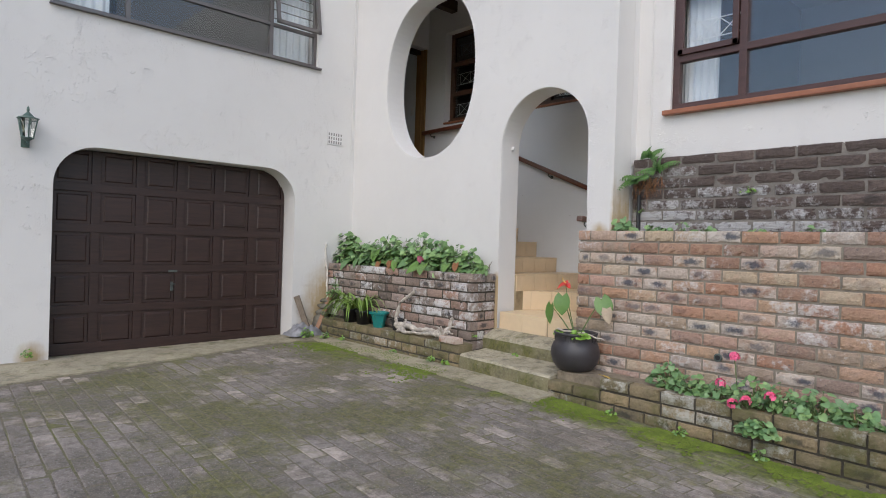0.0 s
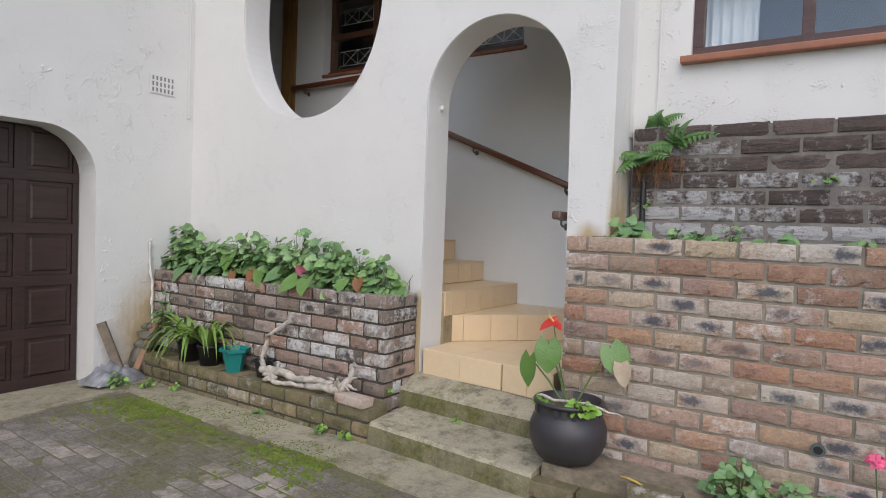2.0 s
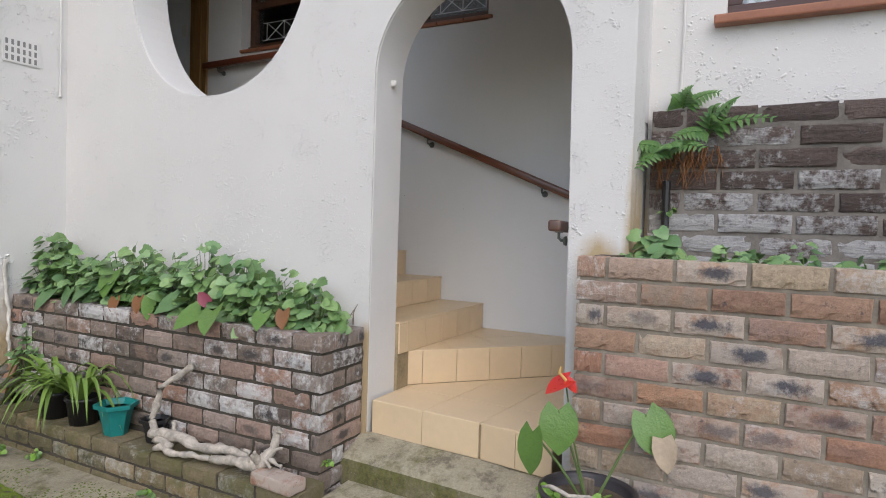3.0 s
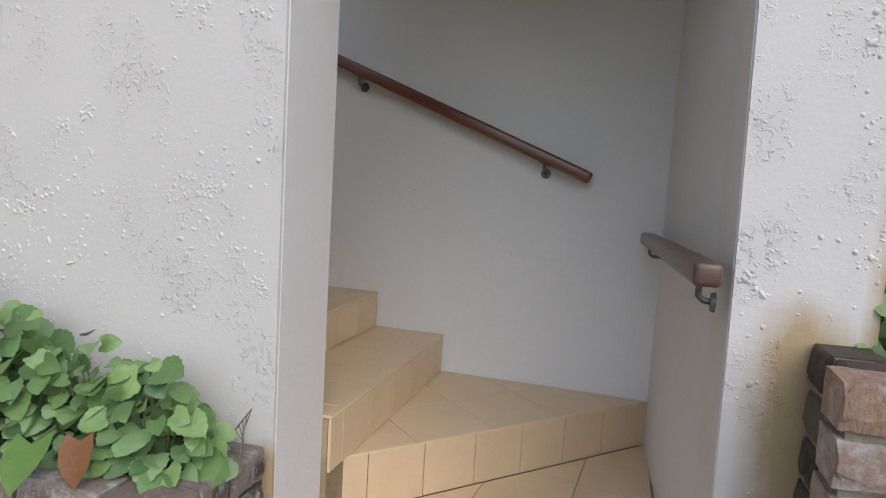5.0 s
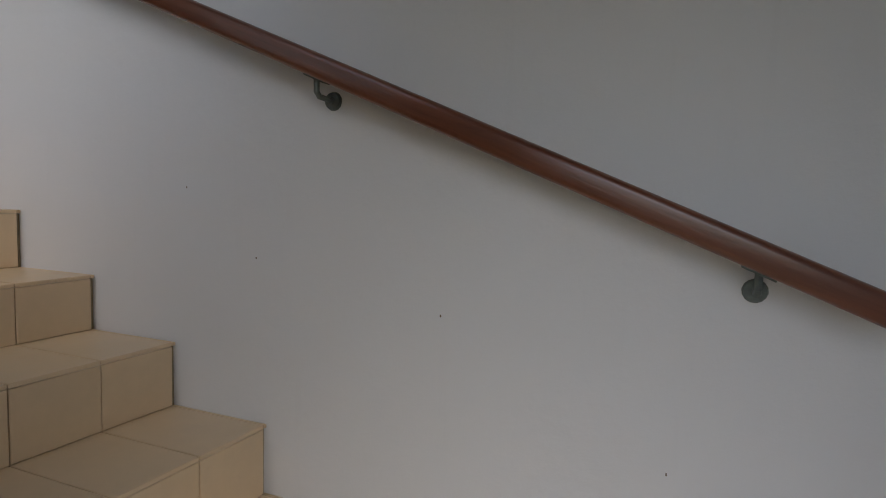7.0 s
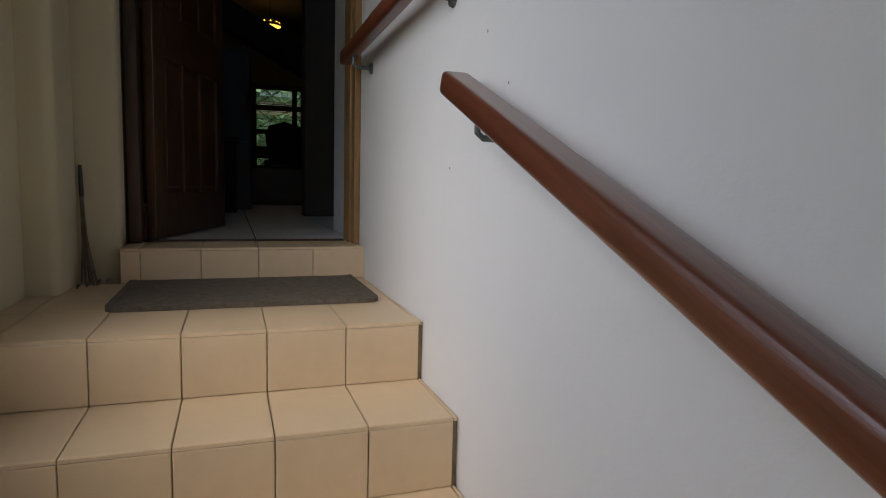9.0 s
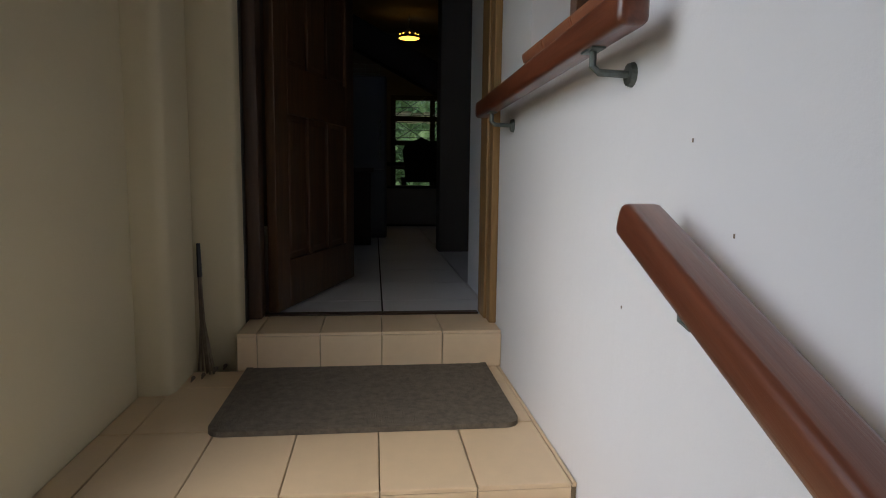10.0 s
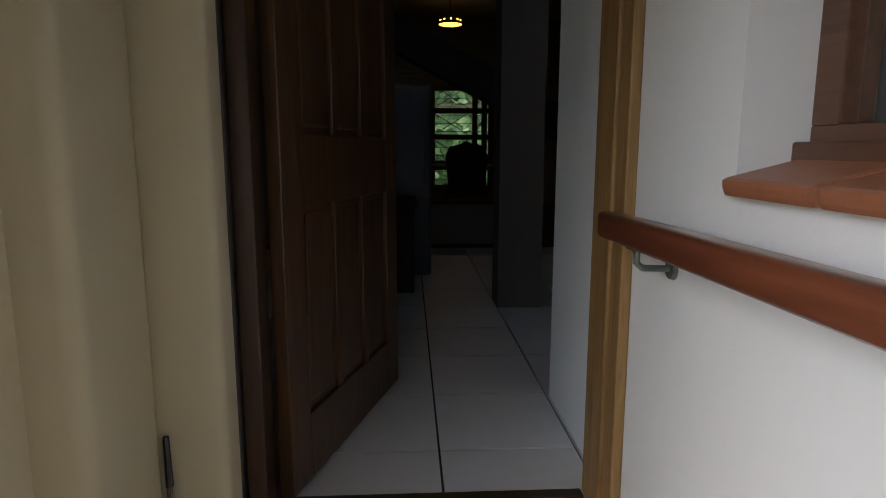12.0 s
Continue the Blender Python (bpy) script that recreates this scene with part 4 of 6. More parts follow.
# planter left of the steps
pt = thing("brick_planter", "weathered grey-brown brick planter with white bloom, built against the wall", "planter")
bm = bmesh.new()
add_box(bm, 0.012, 2.685, -0.628, -0.54, -0.1, 0.908)
add_box(bm, 2.60, 2.684, -0.539, FACE - 0.004, -0.1, 0.907)
part("mortar", bm, M_MORTAR_DARK, pt)
PCO = 0.0985
brickwork(pt, (0.012, -0.64, 0.94 - 7 * PCO), 0, 2.685, 7, M_OLDBRICK, seed=21, course=PCO)
brickwork(pt, (2.697, -0.535, 0.94 - 9 * PCO), math.pi / 2, 0.262, 9, M_OLDBRICK, seed=22, first=1, course=PCO)
brickwork(pt, (2.447, -0.64, 0.94 - 9 * PCO), 0, 0.25, 2, M_OLDBRICK, seed=23, course=PCO)
tagged(link("planter_soil", box_bm(0.013, 2.595, -0.535, FACE - 0.003, 0.5, 0.86), M_SOIL), "dark soil filling the brick planter", "soil", "", "structure")
# ledge wall at the foot of the planter
lg = tagged(new("wall_ledge"), "low mossy brick ledge before the planter", "wall", "", "structure")
bm = bmesh.new()
add_box(bm, 0.24, 2.73, -0.838, -0.645, -0.2, 0.212)
part("mortar", bm, M_MORTAR_DARK, lg)
brickwork(lg, (0.235, -0.85, 0.225 + JOINT - 3 * COURSE), 0, 2.51, 3, M_LOWBRICK, seed=31, depth=0.2)


# ---- garage door ----
gd = thing("garage_door", "dark brown timber garage door with raised panels, closed", "garage door", at=(0, 0, 0))
gx = -0.27
part("backing", box_bm(gx - 0.05, gx - 0.022, -3.80, -1.16, -0.06, 2.09), M_GARAGE, gd)
Y0, Y1, ROWS, COLS = -3.80, -1.16, 5, 6
GB = -0.055
cw, rh = (Y1 - Y0) / COLS, (2.085 - GB) / ROWS
for r in range(ROWS + 1):
    z = GB + r * rh
    h = 0.115 if r == 0 else 0.085
    part("rail", box_bm(gx - 0.022, gx + 0.004, Y0, Y1, z, min(2.09, z + h), 0.004), M_GARAGE, gd)
for c in range(COLS + 1):
    y = Y0 + c * cw
    part("stile", box_bm(gx - 0.022, gx + 0.002, max(Y0, y - 0.045), min(Y1, y + 0.045), GB + 0.005, 2.085, 0.004), M_GARAGE, gd)
bm = bmesh.new()
w, h = cw - 0.10, rh - 0.095
lv = []
for d, i in ((0.006, 0.0), (0.006, 0.028), (0.016, 0.040), (0.0165, 0.046)):
    lv.append([bm.verts.new((d, y, z)) for y, z in ((i, i), (w - i, i), (w - i, h - i), (i, h - i))])
for a, b in zip(lv, lv[1:]):
    for k in range(4):
        bm.faces.new((a[k], a[(k + 1) % 4], b[(k + 1) % 4], b[k]))
bm.faces.new(lv[-1])
bmesh.ops.recalc_face_normals(bm, faces=bm.faces)
panel = part("panel", bm, M_GARAGE, gd)
panel.location = (gx - 0.018, Y0 + 0.05, GB + 0.09)
for r in range(ROWS):
    for c in range(COLS):
        if r or c:
            o = new("panel", panel.data)
            o.parent = gd
            o.location = (gx - 0.018, Y0 + c * cw + 0.05, GB + r * rh + 0.09)
part("name_plate", box_bm(gx + 0.001, gx + 0.010, -2.60, -2.50, 0.80, 0.825, 0.002), M_STEEL, gd, "small worn metal plate")
bm = box_bm(gx - 0.003, gx + 0.010, -2.572, -2.545, 0.585, 0.69, 0.003)
tube(bm, [(gx + 0.008, -2.558, 0.665), (gx + 0.04, -2.558, 0.665), (gx + 0.045, -2.558, 0.60)], 0.008, 8)
tube(bm, [(gx + 0.045, -2.585, 0.665), (gx + 0.045, -2.531, 0.665)], 0.007, 8)
part("handle", bm, M_STEEL, gd, "worn metal turning handle")

# ---- wall lantern ----
la = thing("wall_lantern", "green verdigris six-sided lantern on the garage wall", "lamp")
LX, LY = 0.115, -4.045
bm = lathe([(0.002, 2.40), (0.010, 2.385), (0.014, 2.36), (0.008, 2.345), (0.02, 2.335), (0.055, 2.30), (0.098, 2.285), (0.100, 2.278), (0.0, 2.276)], 6, (LX, LY, 0))
part("roof", bm, M_LANTERN, la)
part("glass", lathe([(0.048, 2.10), (0.080, 2.275)], 6, (LX, LY, 0)), M_GLASS, la, "clear lantern glass").visible_shadow = False
for k in range(6):
    a = radians(60 * k)
    bm = bmesh.new()
    tube(bm, [(LX + 0.050 * math.cos(a), LY + 0.050 * math.sin(a), 2.098), (LX + 0.083 * math.cos(a), LY + 0.083 * math.sin(a), 2.278)], 0.006, 5)
    part("bar", bm, M_LANTERN, la)
part("base", lathe([(0.003, 2.035), (0.012, 2.05), (0.010, 2.065), (0.030, 2.08), (0.055, 2.095), (0.055, 2.103), (0.0, 2.105)], 12, (LX, LY, 0)), M_LANTERN, la)
part("lamp_holder", lathe([(0.014, 2.10), (0.014, 2.16), (0.02, 2.18), (0.012, 2.225)], 10, (LX, LY, 0)), M_WHITE, la, "white lamp inside")
bm = bmesh.new()
tube(bm, [(0.0, LY, 2.07), (0.03, LY, 2.05), (0.08, LY, 2.045), (LX, LY, 2.06)], 0.009, 7)
add_box(bm, 0.0, 0.012, LY - 0.035, LY + 0.035, 2.02, 2.13, 0.003)
part("bracket", bm, M_LANTERN, la)

# ---- air brick ----
ab = thing("air_brick", "white painted terracotta air brick with rows of slots", "vent")
part("plate", box_bm(0.0005, 0.010, -0.70, -0.46, 2.505, 2.68, 0.003), M_PLASTER, ab)
# grey blocks proud of the plate paint the shade inside its slots
for r in range(3):
    for c in range(6):
        y, z = -0.685 + c * 0.037, 2.52 + r * 0.052
        part("slot", box_bm(0.0085, 0.0115, y, y + 0.017, z, z + 0.036, 0.002), M_SLOT, ab, "grey slot, its shade given as colour" if not (r or c) else "")


# ---- windows ----
def bar(bm, axis, at, u0, u1, w0, w1, d0, d1):
    if axis == "x":
        add_box(bm, at + d0, at + d1, u0, u1, w0, w1, 0.004)
    else:
        add_box(bm, u0, u1, at + d0, at + d1, w0, w1, 0.004)


def window_unit(name, axis, at, u0, u1, w0, w1, mulls, transoms, mat, width, depth, label, trans_from=None):
    """A framed window in the plane axis = at: outer frame, mullions, transoms and panes."""
    ob = tagged(new(name), label, "window", "", "structure")
    d0, d1 = -depth / 2, depth / 2
    for a, b, c, d in ((u0, u1, w0, w0 + width), (u0, u1, w1 - width, w1), (u0, u0 + width, w0 + width, w1 - width), (u1 - width, u1, w0 + width, w1 - width)):
        bm = bmesh.new()
        bar(bm, axis, at, a, b, c, d, d0, d1)
        part("window_frame", bm, mat, ob)
    for mu in mulls:
        bm = bmesh.new()
        bar(bm, axis, at, mu - width / 2, mu + width / 2, w0 + 0.006, w1 - 0.006, d0 - 0.003, d1 + 0.003)
        part("mullion", bm, mat, ob)
    for tr in transoms:
        bm = bmesh.new()
        bar(bm, axis, at, u0 + 0.006, u1 - 0.006, tr - width / 2, tr + width / 2, d0 - 0.002, d1 + 0.002)
        part("transom", bm, mat, ob)
    us = [u0] + sorted(mulls) + [u1]
    ts = [w0] + sorted(transoms) + [w1]
    for a, b in zip(us, us[1:]):
        for c, d in zip(ts, ts[1:]):
            bm = bmesh.new()
            h = width * 0.45
            if axis == "x":
                add_box(bm, at - 0.003, at + 0.003, a + h, b - h, c + h, d - h)
            else:
                add_box(bm, a + h, b - h, at - 0.003, at + 0.003, c + h, d - h)
            pane = part("pane", bm, M_GLASS, ob)
            pane.visible_shadow = False
    return ob


def curtain(name, axis, at, u0, u1, w0, w1, label, amp=0.03, waves=6):
    """A hanging cloth with folds."""
    bm = bmesh.new()
    n = waves * 8
    rows = []
    for w in (w0, (w0 + w1) / 2, w1):
        row = []
        for k in range(n + 1):
            u = u0 + (u1 - u0) * k / n
            d = amp * math.sin(2 * math.pi * waves * k / n) + 0.4 * amp * math.sin(5.1 * k / n + w)
            row.append(bm.verts.new((at + d, u, w) if axis == "x" else (u, at + d, w)))
        rows.append(row)
    for a, b in zip(rows, rows[1:]):
        for k in range(n):
            bm.faces.new((a[k], a[k + 1], b[k + 1], b[k]))
    me = link(name, bm, M_CURTAIN, None, "", True)
    so = me.modifiers.new("thick", "SOLIDIFY")
    so.thickness = 0.003
    return tagged(me, label, "curtain", "curtains")


# left wing
wl = window_unit("window_1", "x", -0.06, -3.85, -0.88, 3.465, 4.55, [-3.16, -1.52], [], M_ALU, 0.045, 0.05, "bronze aluminium window over the garage")
for k in range(1):
    bm = bmesh.new()
    bar(bm, "x", -0.06, -3.14, -1.54, 3.87, 3.91, -0.025, 0.025)
    part("transom", bm, M_ALU, wl)
    bm = bmesh.new()
    bar(bm, "x", -0.06, -1.50, -0.90, 3.87, 3.91, -0.025, 0.025)
    part("transom", bm, M_ALU, wl)
# open top-hung sash
bm = bmesh.new()
sm = Matrix.Translation((-0.03, 0, 4.52)) @ Matrix.Rotation(radians(-9), 4, "Y") @ Matrix.Translation((0.03, 0, -4.52))
for a, b, c, d in ((-1.50, -0.88, 3.88, 3.925), (-1.50, -0.88, 4.48, 4.52), (-1.50, -1.455, 3.88, 4.52), (-0.925, -0.88, 3.88, 4.52)):
    add_box(bm, -0.045, -0.01, a, b, c, d, 0.003, sm)
part("open_sash", bm, M_ALU, wl, "bronze sash standing open")
bm = bmesh.new()
for k in range(5):
    add_box(bm, -0.12, -0.112, -1.48, -0.9, 3.99 + 0.11 * k, 4.0 + 0.11 * k)
part("burglar_bars", bm, M_ALU, wl)
part("window_sill", box_bm(-0.03, 0.045, -3.88, -0.84, 3.445, 3.468, 0.004), M_ALU, wl)
curtain("curtain", "x", -0.22, -3.80, -3.3, 3.0, 4.6, "white curtain drawn to the window's side", 0.025, 5)
curtain("curtain", "x", -0.22, -1.45, -0.9, 3.0, 4.6, "white curtain drawn to the window's side", 0.025, 6)
so = thing("armchair", "brown upholstered armchair seen dimly behind the window", "armchair")
part("seat", box_bm(-1.3, -0.5, -2.5, -1.6, 2.55, 3.2, 0.08), plain("brown_cloth", (0.16, 0.10, 0.075), 0.9), so)
part("backrest", box_bm(-0.62, -0.45, -2.45, -1.65, 2.9, 3.62, 0.08), plain("brown_cloth_back", (0.17, 0.11, 0.08), 0.9), so)
bx = thing("white_box", "white box standing on the window ledge", "box")
part("body", box_bm(-0.6, -0.35, -3.05, -2.35, 3.3, 3.58, 0.02), M_WHITE, bx)

# right wing
wr = window_unit("window_2", "y", 0.165, 4.385, 7.6, 2.475, 3.62, [4.985, 6.55], [2.93], M_WINWOOD, 0.06, 0.07, "purple-brown timber window with a red sill")
bm = bmesh.new()
for a, b, c, d in ((4.43, 4.95, 2.96, 3.01), (4.43, 4.95, 3.53, 3.58), (4.43, 4.48, 2.96, 3.58), (4.90, 4.95, 2.96, 3.58)):
    add_box(bm, a, b, 0.105, 0.135, c, d, 0.004)
part("sash", bm, M_WINWOOD, wr)
bm = box_bm(4.335, 7.65, 0.035, 0.15, 2.43, 2.473, 0.008)
part("window_sill", bm, M_SILL, wr, "red-brown tiled sill")


def x_bars(parent, u0, u1, w0, w1, y, mat, n=2, r=0.005):
    bm = bmesh.new()
    tube(bm, [(u0 - 0.05, y, w0), (u1 + 0.05, y, w0)], r, 6)
    tube(bm, [(u0 - 0.05, y, w1), (u1 + 0.05, y, w1)], r, 6)
    for k in range(n):
        a, b = u0 + (u1 - u0) * k / n, u0 + (u1 - u0) * (k + 1) / n
        tube(bm, [(a, y, w0), (b, y, w1)], r, 6)
        tube(bm, [(a, y + 0.004, w1), (b, y + 0.004, w0)], r, 6)
    for k in range(n + 1):
        a = u0 + (u1 - u0) * k / n
        tube(bm, [(a, y, w0), (a, y, w1)], r, 6)
    part("burglar_bars", bm, mat, parent, "white crossed burglar bars")


for q in wr.children:
    if q.name.startswith("pane"):
        q.data.materials[0] = M_SKYGLASS
x_bars(wr, 4.56, 4.92, 3.10, 3.26, 0.235, M_WHITE)
curtain("curtain", "y", 0.30, 4.42, 4.72, 1.9, 3.8, "white sheer curtain behind the window", 0.02, 5)
bd = thing("bed", "white bedding seen just above the window sill", "bed")
bm = box_bm(5.0, 7.4, 0.6, 2.3, 1.62, 2.52, 0.08)
part("bedding", bm, M_CURTAIN, bd)

# stair window
ws = window_unit("window_3", "y", 1.36, 0.20, 2.70, 3.075, 4.42, [0.86, 1.46, 2.08], [3.5, 3.95], M_WINBROWN, 0.065, 0.06, "brown timber stair window with white crossed bars")
for k, (a, b) in enumerate(((0.27, 0.81), (0.91, 1.41), (1.51, 2.03), (2.13, 2.65))):
    for z in (3.2, 3.66, 4.10):
        x_bars(ws, a + 0.06, b - 0.06, z, z + 0.16, 1.415, M_WHITE, 2, 0.0035)
bm = bmesh.new()
n = 11
for k in range(n):
    a = 0.21 + k * 0.23
    add_box(bm, a, a + 0.2265, BACK - 0.032, 1.325, 3.032, 3.062, 0.010, Matrix.Translation((0, 1.2, 3.05)) @ Matrix.Rotation(radians(14), 4, 'X') @ Matrix.Translation((0, -1.2, -3.05)))
part("window_sill", bm, M_SILL, ws, "red-brown rounded sill tiles")
part("lower_rail", box_bm(0.202, 2.698, 1.30, 1.345, 3.04, 3.115, 0.005), M_WINBROWN, ws)


# ---- handrails ----
def handrail(name, a, b, wall_axis, wall, flanges, mat, label, w=0.060, h=0.062):
    """A square rounded rail from a to b on bent brackets; flanges: distances along it."""
    a, b = Vector(a), Vector(b)
    ob = thing(name, label, "handrail", "handrails")
    ln = (b - a).length
    d = (b - a).normalized()
    side = Vector((0, 0, 1)).cross(d).normalized()
    up = d.cross(side)
    m = Matrix.Translation(a) @ Matrix((d, side, up)).transposed().to_4x4()
    bm = box_bm(0, ln, -w / 2, w / 2, -h / 2, h / 2)
    es = [e for e in bm.edges]
    bmesh.ops.bevel(bm, geom=es, offset=0.014, segments=3, profile=0.55, affect="EDGES")
    r = part("rail", bm, mat, ob, "", True)
    r.matrix_basis = m
    for s in flanges:
        p = a + d * s - up * (h / 2)
        q = Vector(p)
        if wall_axis == "y":
            f = Vector((p.x, wall, p.z - 0.042))
            k = Vector((p.x, p.y, p.z - 0.040))
            nrm = Vector((0, math.copysign(1, wall - p.y), 0))
        else:
            f = Vector((wall, p.y, p.z - 0.042))
            k = Vector((p.x, p.y, p.z - 0.040))
            nrm = Vector((math.copysign(1, wall - p.x), 0, 0))
        br = new("bracket")
        br.parent = ob
        bm = bmesh.new()
        tube(bm, [p - Vector((0, 0, 0.002)), p - Vector((0, 0, 0.03)), k + nrm * 0.012, f - nrm * 0.004], 0.007, 8)
        me = part("arm", bm, M_STEEL, br)
        bm = bmesh.new()
        tube(bm, [f - nrm * 0.010, f - nrm * 0.0005], [0.020, 0.023], 14)
        part("flange", bm, M_STEEL, br)
        bm = box_bm(-0.03, 0.03, -0.013, 0.013, -0.004, 0.0, 0.001, Matrix.Translation(p) @ Matrix((d, side, up)).transposed().to_4x4())
        part("saddle", bm, M_STEEL, br)
        br.name = "bracket"
    return ob


handrail("handrail", (3.396, 1.143, 1.720), (1.160, 1.143, 2.638), "y", BACK, [0.215, 1.22, 2.24], M_RAIL, "red-brown varnished square handrail climbing the stair wall", 0.066, 0.054)
handrail("handrail", (1.130, 1.139, 2.957), (-0.20, 1.139, 2.936), "y", BACK, [0.178, 1.139], M_RAIL, "red-brown varnished level handrail beside the front door", 0.052, 0.058)
handrail("handrail", (3.735, -0.310, 1.498), (3.657, 1.18, 1.474), "x", 3.766, [0.10, 1.33], M_RAILY, "dull brown worn level handrail by the arch", 0.060, 0.052)

# ---- front door ----
df = tagged(new("door_1"), "dark timber front door standing open inwards, in a timber frame", "door", "", "structure")
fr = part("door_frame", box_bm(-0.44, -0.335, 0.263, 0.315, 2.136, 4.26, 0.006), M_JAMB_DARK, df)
part("door_frame", box_bm(-0.44, -0.30, 1.178, 1.2146, 2.136, 4.26, 0.006), M_JAMB, df, "pale timber jamb")
part("door_frame", box_bm(-0.299, -0.228, 1.187, 1.2146, 2.136, 4.26, 0.004), M_JAMB, df, "pale timber jamb")
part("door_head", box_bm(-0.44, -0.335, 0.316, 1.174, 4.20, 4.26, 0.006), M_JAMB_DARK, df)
part("threshold", box_bm(-0.44, -0.398, 0.316, 1.174, 2.131, 2.141, 0.003), M_JAMB_DARK, df, "thin metal threshold strip")
leaf = new("door_leaf")
leaf.parent = df
DW, DH, DT = 0.93, 2.04, 0.042
leaf.matrix_basis = Matrix.Translation((-0.435, 0.325, 2.142)) @ Matrix.Rotation(math.atan2(0.268, -0.87), 4, "Z")
for nm, a, b, c, d in (("stile", 0, 0.12, 0, DH), ("stile", DW - 0.12, DW, 0, DH), ("rail", 0.12, DW - 0.12, 0, 0.2), ("rail", 0.12, DW - 0.12, 0.80, 1.0), ("rail", 0.12, DW - 0.12, DH - 0.13, DH)):
    part(nm, box_bm(a, b, -DT, 0, c, d, 0.004), M_DOOR, leaf)
for c0, c1 in ((0.2, 0.80), (1.0, DH - 0.13)):
    for k in range(3):
        x0 = 0.12 + k * 0.23
        part("panel", box_bm(x0 + 0.025, x0 + 0.205, -DT + 0.010, -0.010, c0 + 0.02, c1 - 0.02, 0.012), M_DOOR, leaf)
        if k:
            part("muntin", box_bm(x0 - 0.018, x0 + 0.025, -DT + 0.002, -0.002, c0, c1, 0.004), M_DOOR, leaf)
part("backing", box_bm(0.1, DW - 0.1, -0.026, -0.016, 0.15, DH - 0.1), M_DOOR, leaf)
bm = bmesh.new()
tube(bm, [(DW - 0.06, 0.0, 1.02), (DW - 0.06, 0.05, 1.02), (DW - 0.16, 0.055, 1.02)], 0.009, 8)
add_box(bm, DW - 0.08, DW - 0.04, 0.0, 0.006, 0.92, 1.10, 0.002)
part("handle", bm, M_STEEL, leaf, "steel lever handle")

# ---- landing ----
mat = thing("doormat", "grey fibre doormat lying before the threshold", "doormat")
bm = bmesh.new()
pts = rounded_rect(-0.165, 0.43, 0.305, 1.15, 0.04, 4)
prism(bm, pts, 1.999, 2.011)
bmesh.ops.recalc_face_normals(bm, faces=bm.faces)
part("mat_surface", bm, M_MAT, mat)
bm = outlined_slab([rounded_rect(-0.172, 0.437, 0.298, 1.157, 0.045, 4), rounded_rect(-0.150, 0.415, 0.32, 1.135, 0.03, 4)], lambda u, w: Vector((u, w, 1.9985)), 0.015, (0, 0, 1))
part("edging", bm, M_MAT, mat, "bound fibre edging")
br = thing("reed_bundle", "thin dry reed bundle leaning in the corner by the door", "broom")
bm = bmesh.new()
rng = random.Random(4)
for k in range(9):
    a = rng.uniform(-0.02, 0.02)
    tube(bm, [(-0.145 + 0.06 * rng.random(), 0.15 + a + rng.uniform(-0.02, 0.04), 2.0), (-0.165 + a * 0.4, 0.14 + a * 0.4, 2.18), (-0.185, 0.128 + 0.2 * a, 2.34 + rng.uniform(0, 0.09))], [0.004, 0.005, 0.003], 5)
part("reeds", bm, M_OLDWOOD, br)
bm = bmesh.new()
tube(bm, [(-0.18, 0.132, 2.33), (-0.187, 0.128, 2.45)], [0.009, 0.007], 6)
part("handle", bm, M_BLACKPLASTIC, br)
for k in range(4):
    lf = tagged(new("dry_leaf"), "small dry brown leaf on the landing tiles", "leaf", "dry leaves")
    bm = bmesh.new()
    x, y = -0.05 - 0.05 * k + 0.02 * (k % 2), 0.13 + 0.025 * k
    tube(bm, [(x, y, 2.003), (x + 0.02, y + 0.012, 2.012), (x + 0.045, y + 0.01, 2.004)], [0.003, 0.007, 0.002], 5)
    part("blade", bm, M_OLDWOOD, lf)

# ---- dim hall ----
fg = thing("refrigerator", "silver refrigerator, coloured near black for the dim kitchen corner", "fridge")
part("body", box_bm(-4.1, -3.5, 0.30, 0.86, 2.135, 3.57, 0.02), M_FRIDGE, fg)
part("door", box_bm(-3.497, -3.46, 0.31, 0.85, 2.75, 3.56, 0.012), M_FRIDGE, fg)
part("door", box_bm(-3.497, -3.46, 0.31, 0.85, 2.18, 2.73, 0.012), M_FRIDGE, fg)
bm = bmesh.new()
tube(bm, [(-3.455, 0.80, 2.85), (-3.43, 0.80, 2.88), (-3.43, 0.80, 3.15), (-3.455, 0.80, 3.18)], 0.010, 6)
part("handle", bm, M_STEEL, fg)
wb = thing("wire_basket", "thin wire basket on top of the refrigerator", "basket")
bm = bmesh.new()
for z in (3.60, 3.64, 3.68):
    tube(bm, [(-3.6, 0.42, z), (-3.6, 0.80, z), (-3.9, 0.80, z), (-3.9, 0.42, z), (-3.6, 0.42, z)], 0.004, 5)
for k in range(7):
    y = 0.42 + 0.38 * k / 6
    tube(bm, [(-3.6, y, 3.574), (-3.6, y, 3.68)], 0.003, 5)
part("wire_mesh", bm, M_STEEL, wb)
ct = thing("kitchen_counter", "dark timber kitchen counter with a pale end panel", "counter")
part("body", box_bm(-3.42, -2.9, 0.15, 0.72, 2.135, 2.72, 0.01), M_DARKWOOD, ct)
part("top", box_bm(-3.44, -2.87, 0.13, 0.745, 2.72, 2.755, 0.008), M_DARKWOOD, ct)
hw = thing("half_wall", "low plastered half wall under the dining window", "wall")
part("body", box_bm(-5.2, -5.05, 0.7, 1.9, 2.135, 2.55), M_HALFWALL, hw)
part("cap", box_bm(-5.24, -5.01, 0.68, 1.92, 2.551, 2.585, 0.006), M_DARKWOOD, hw)
ch = thing("dining_chair", "dark high-backed dining chair against the window light", "chair")
CXX, CYY = -6.2, 1.36
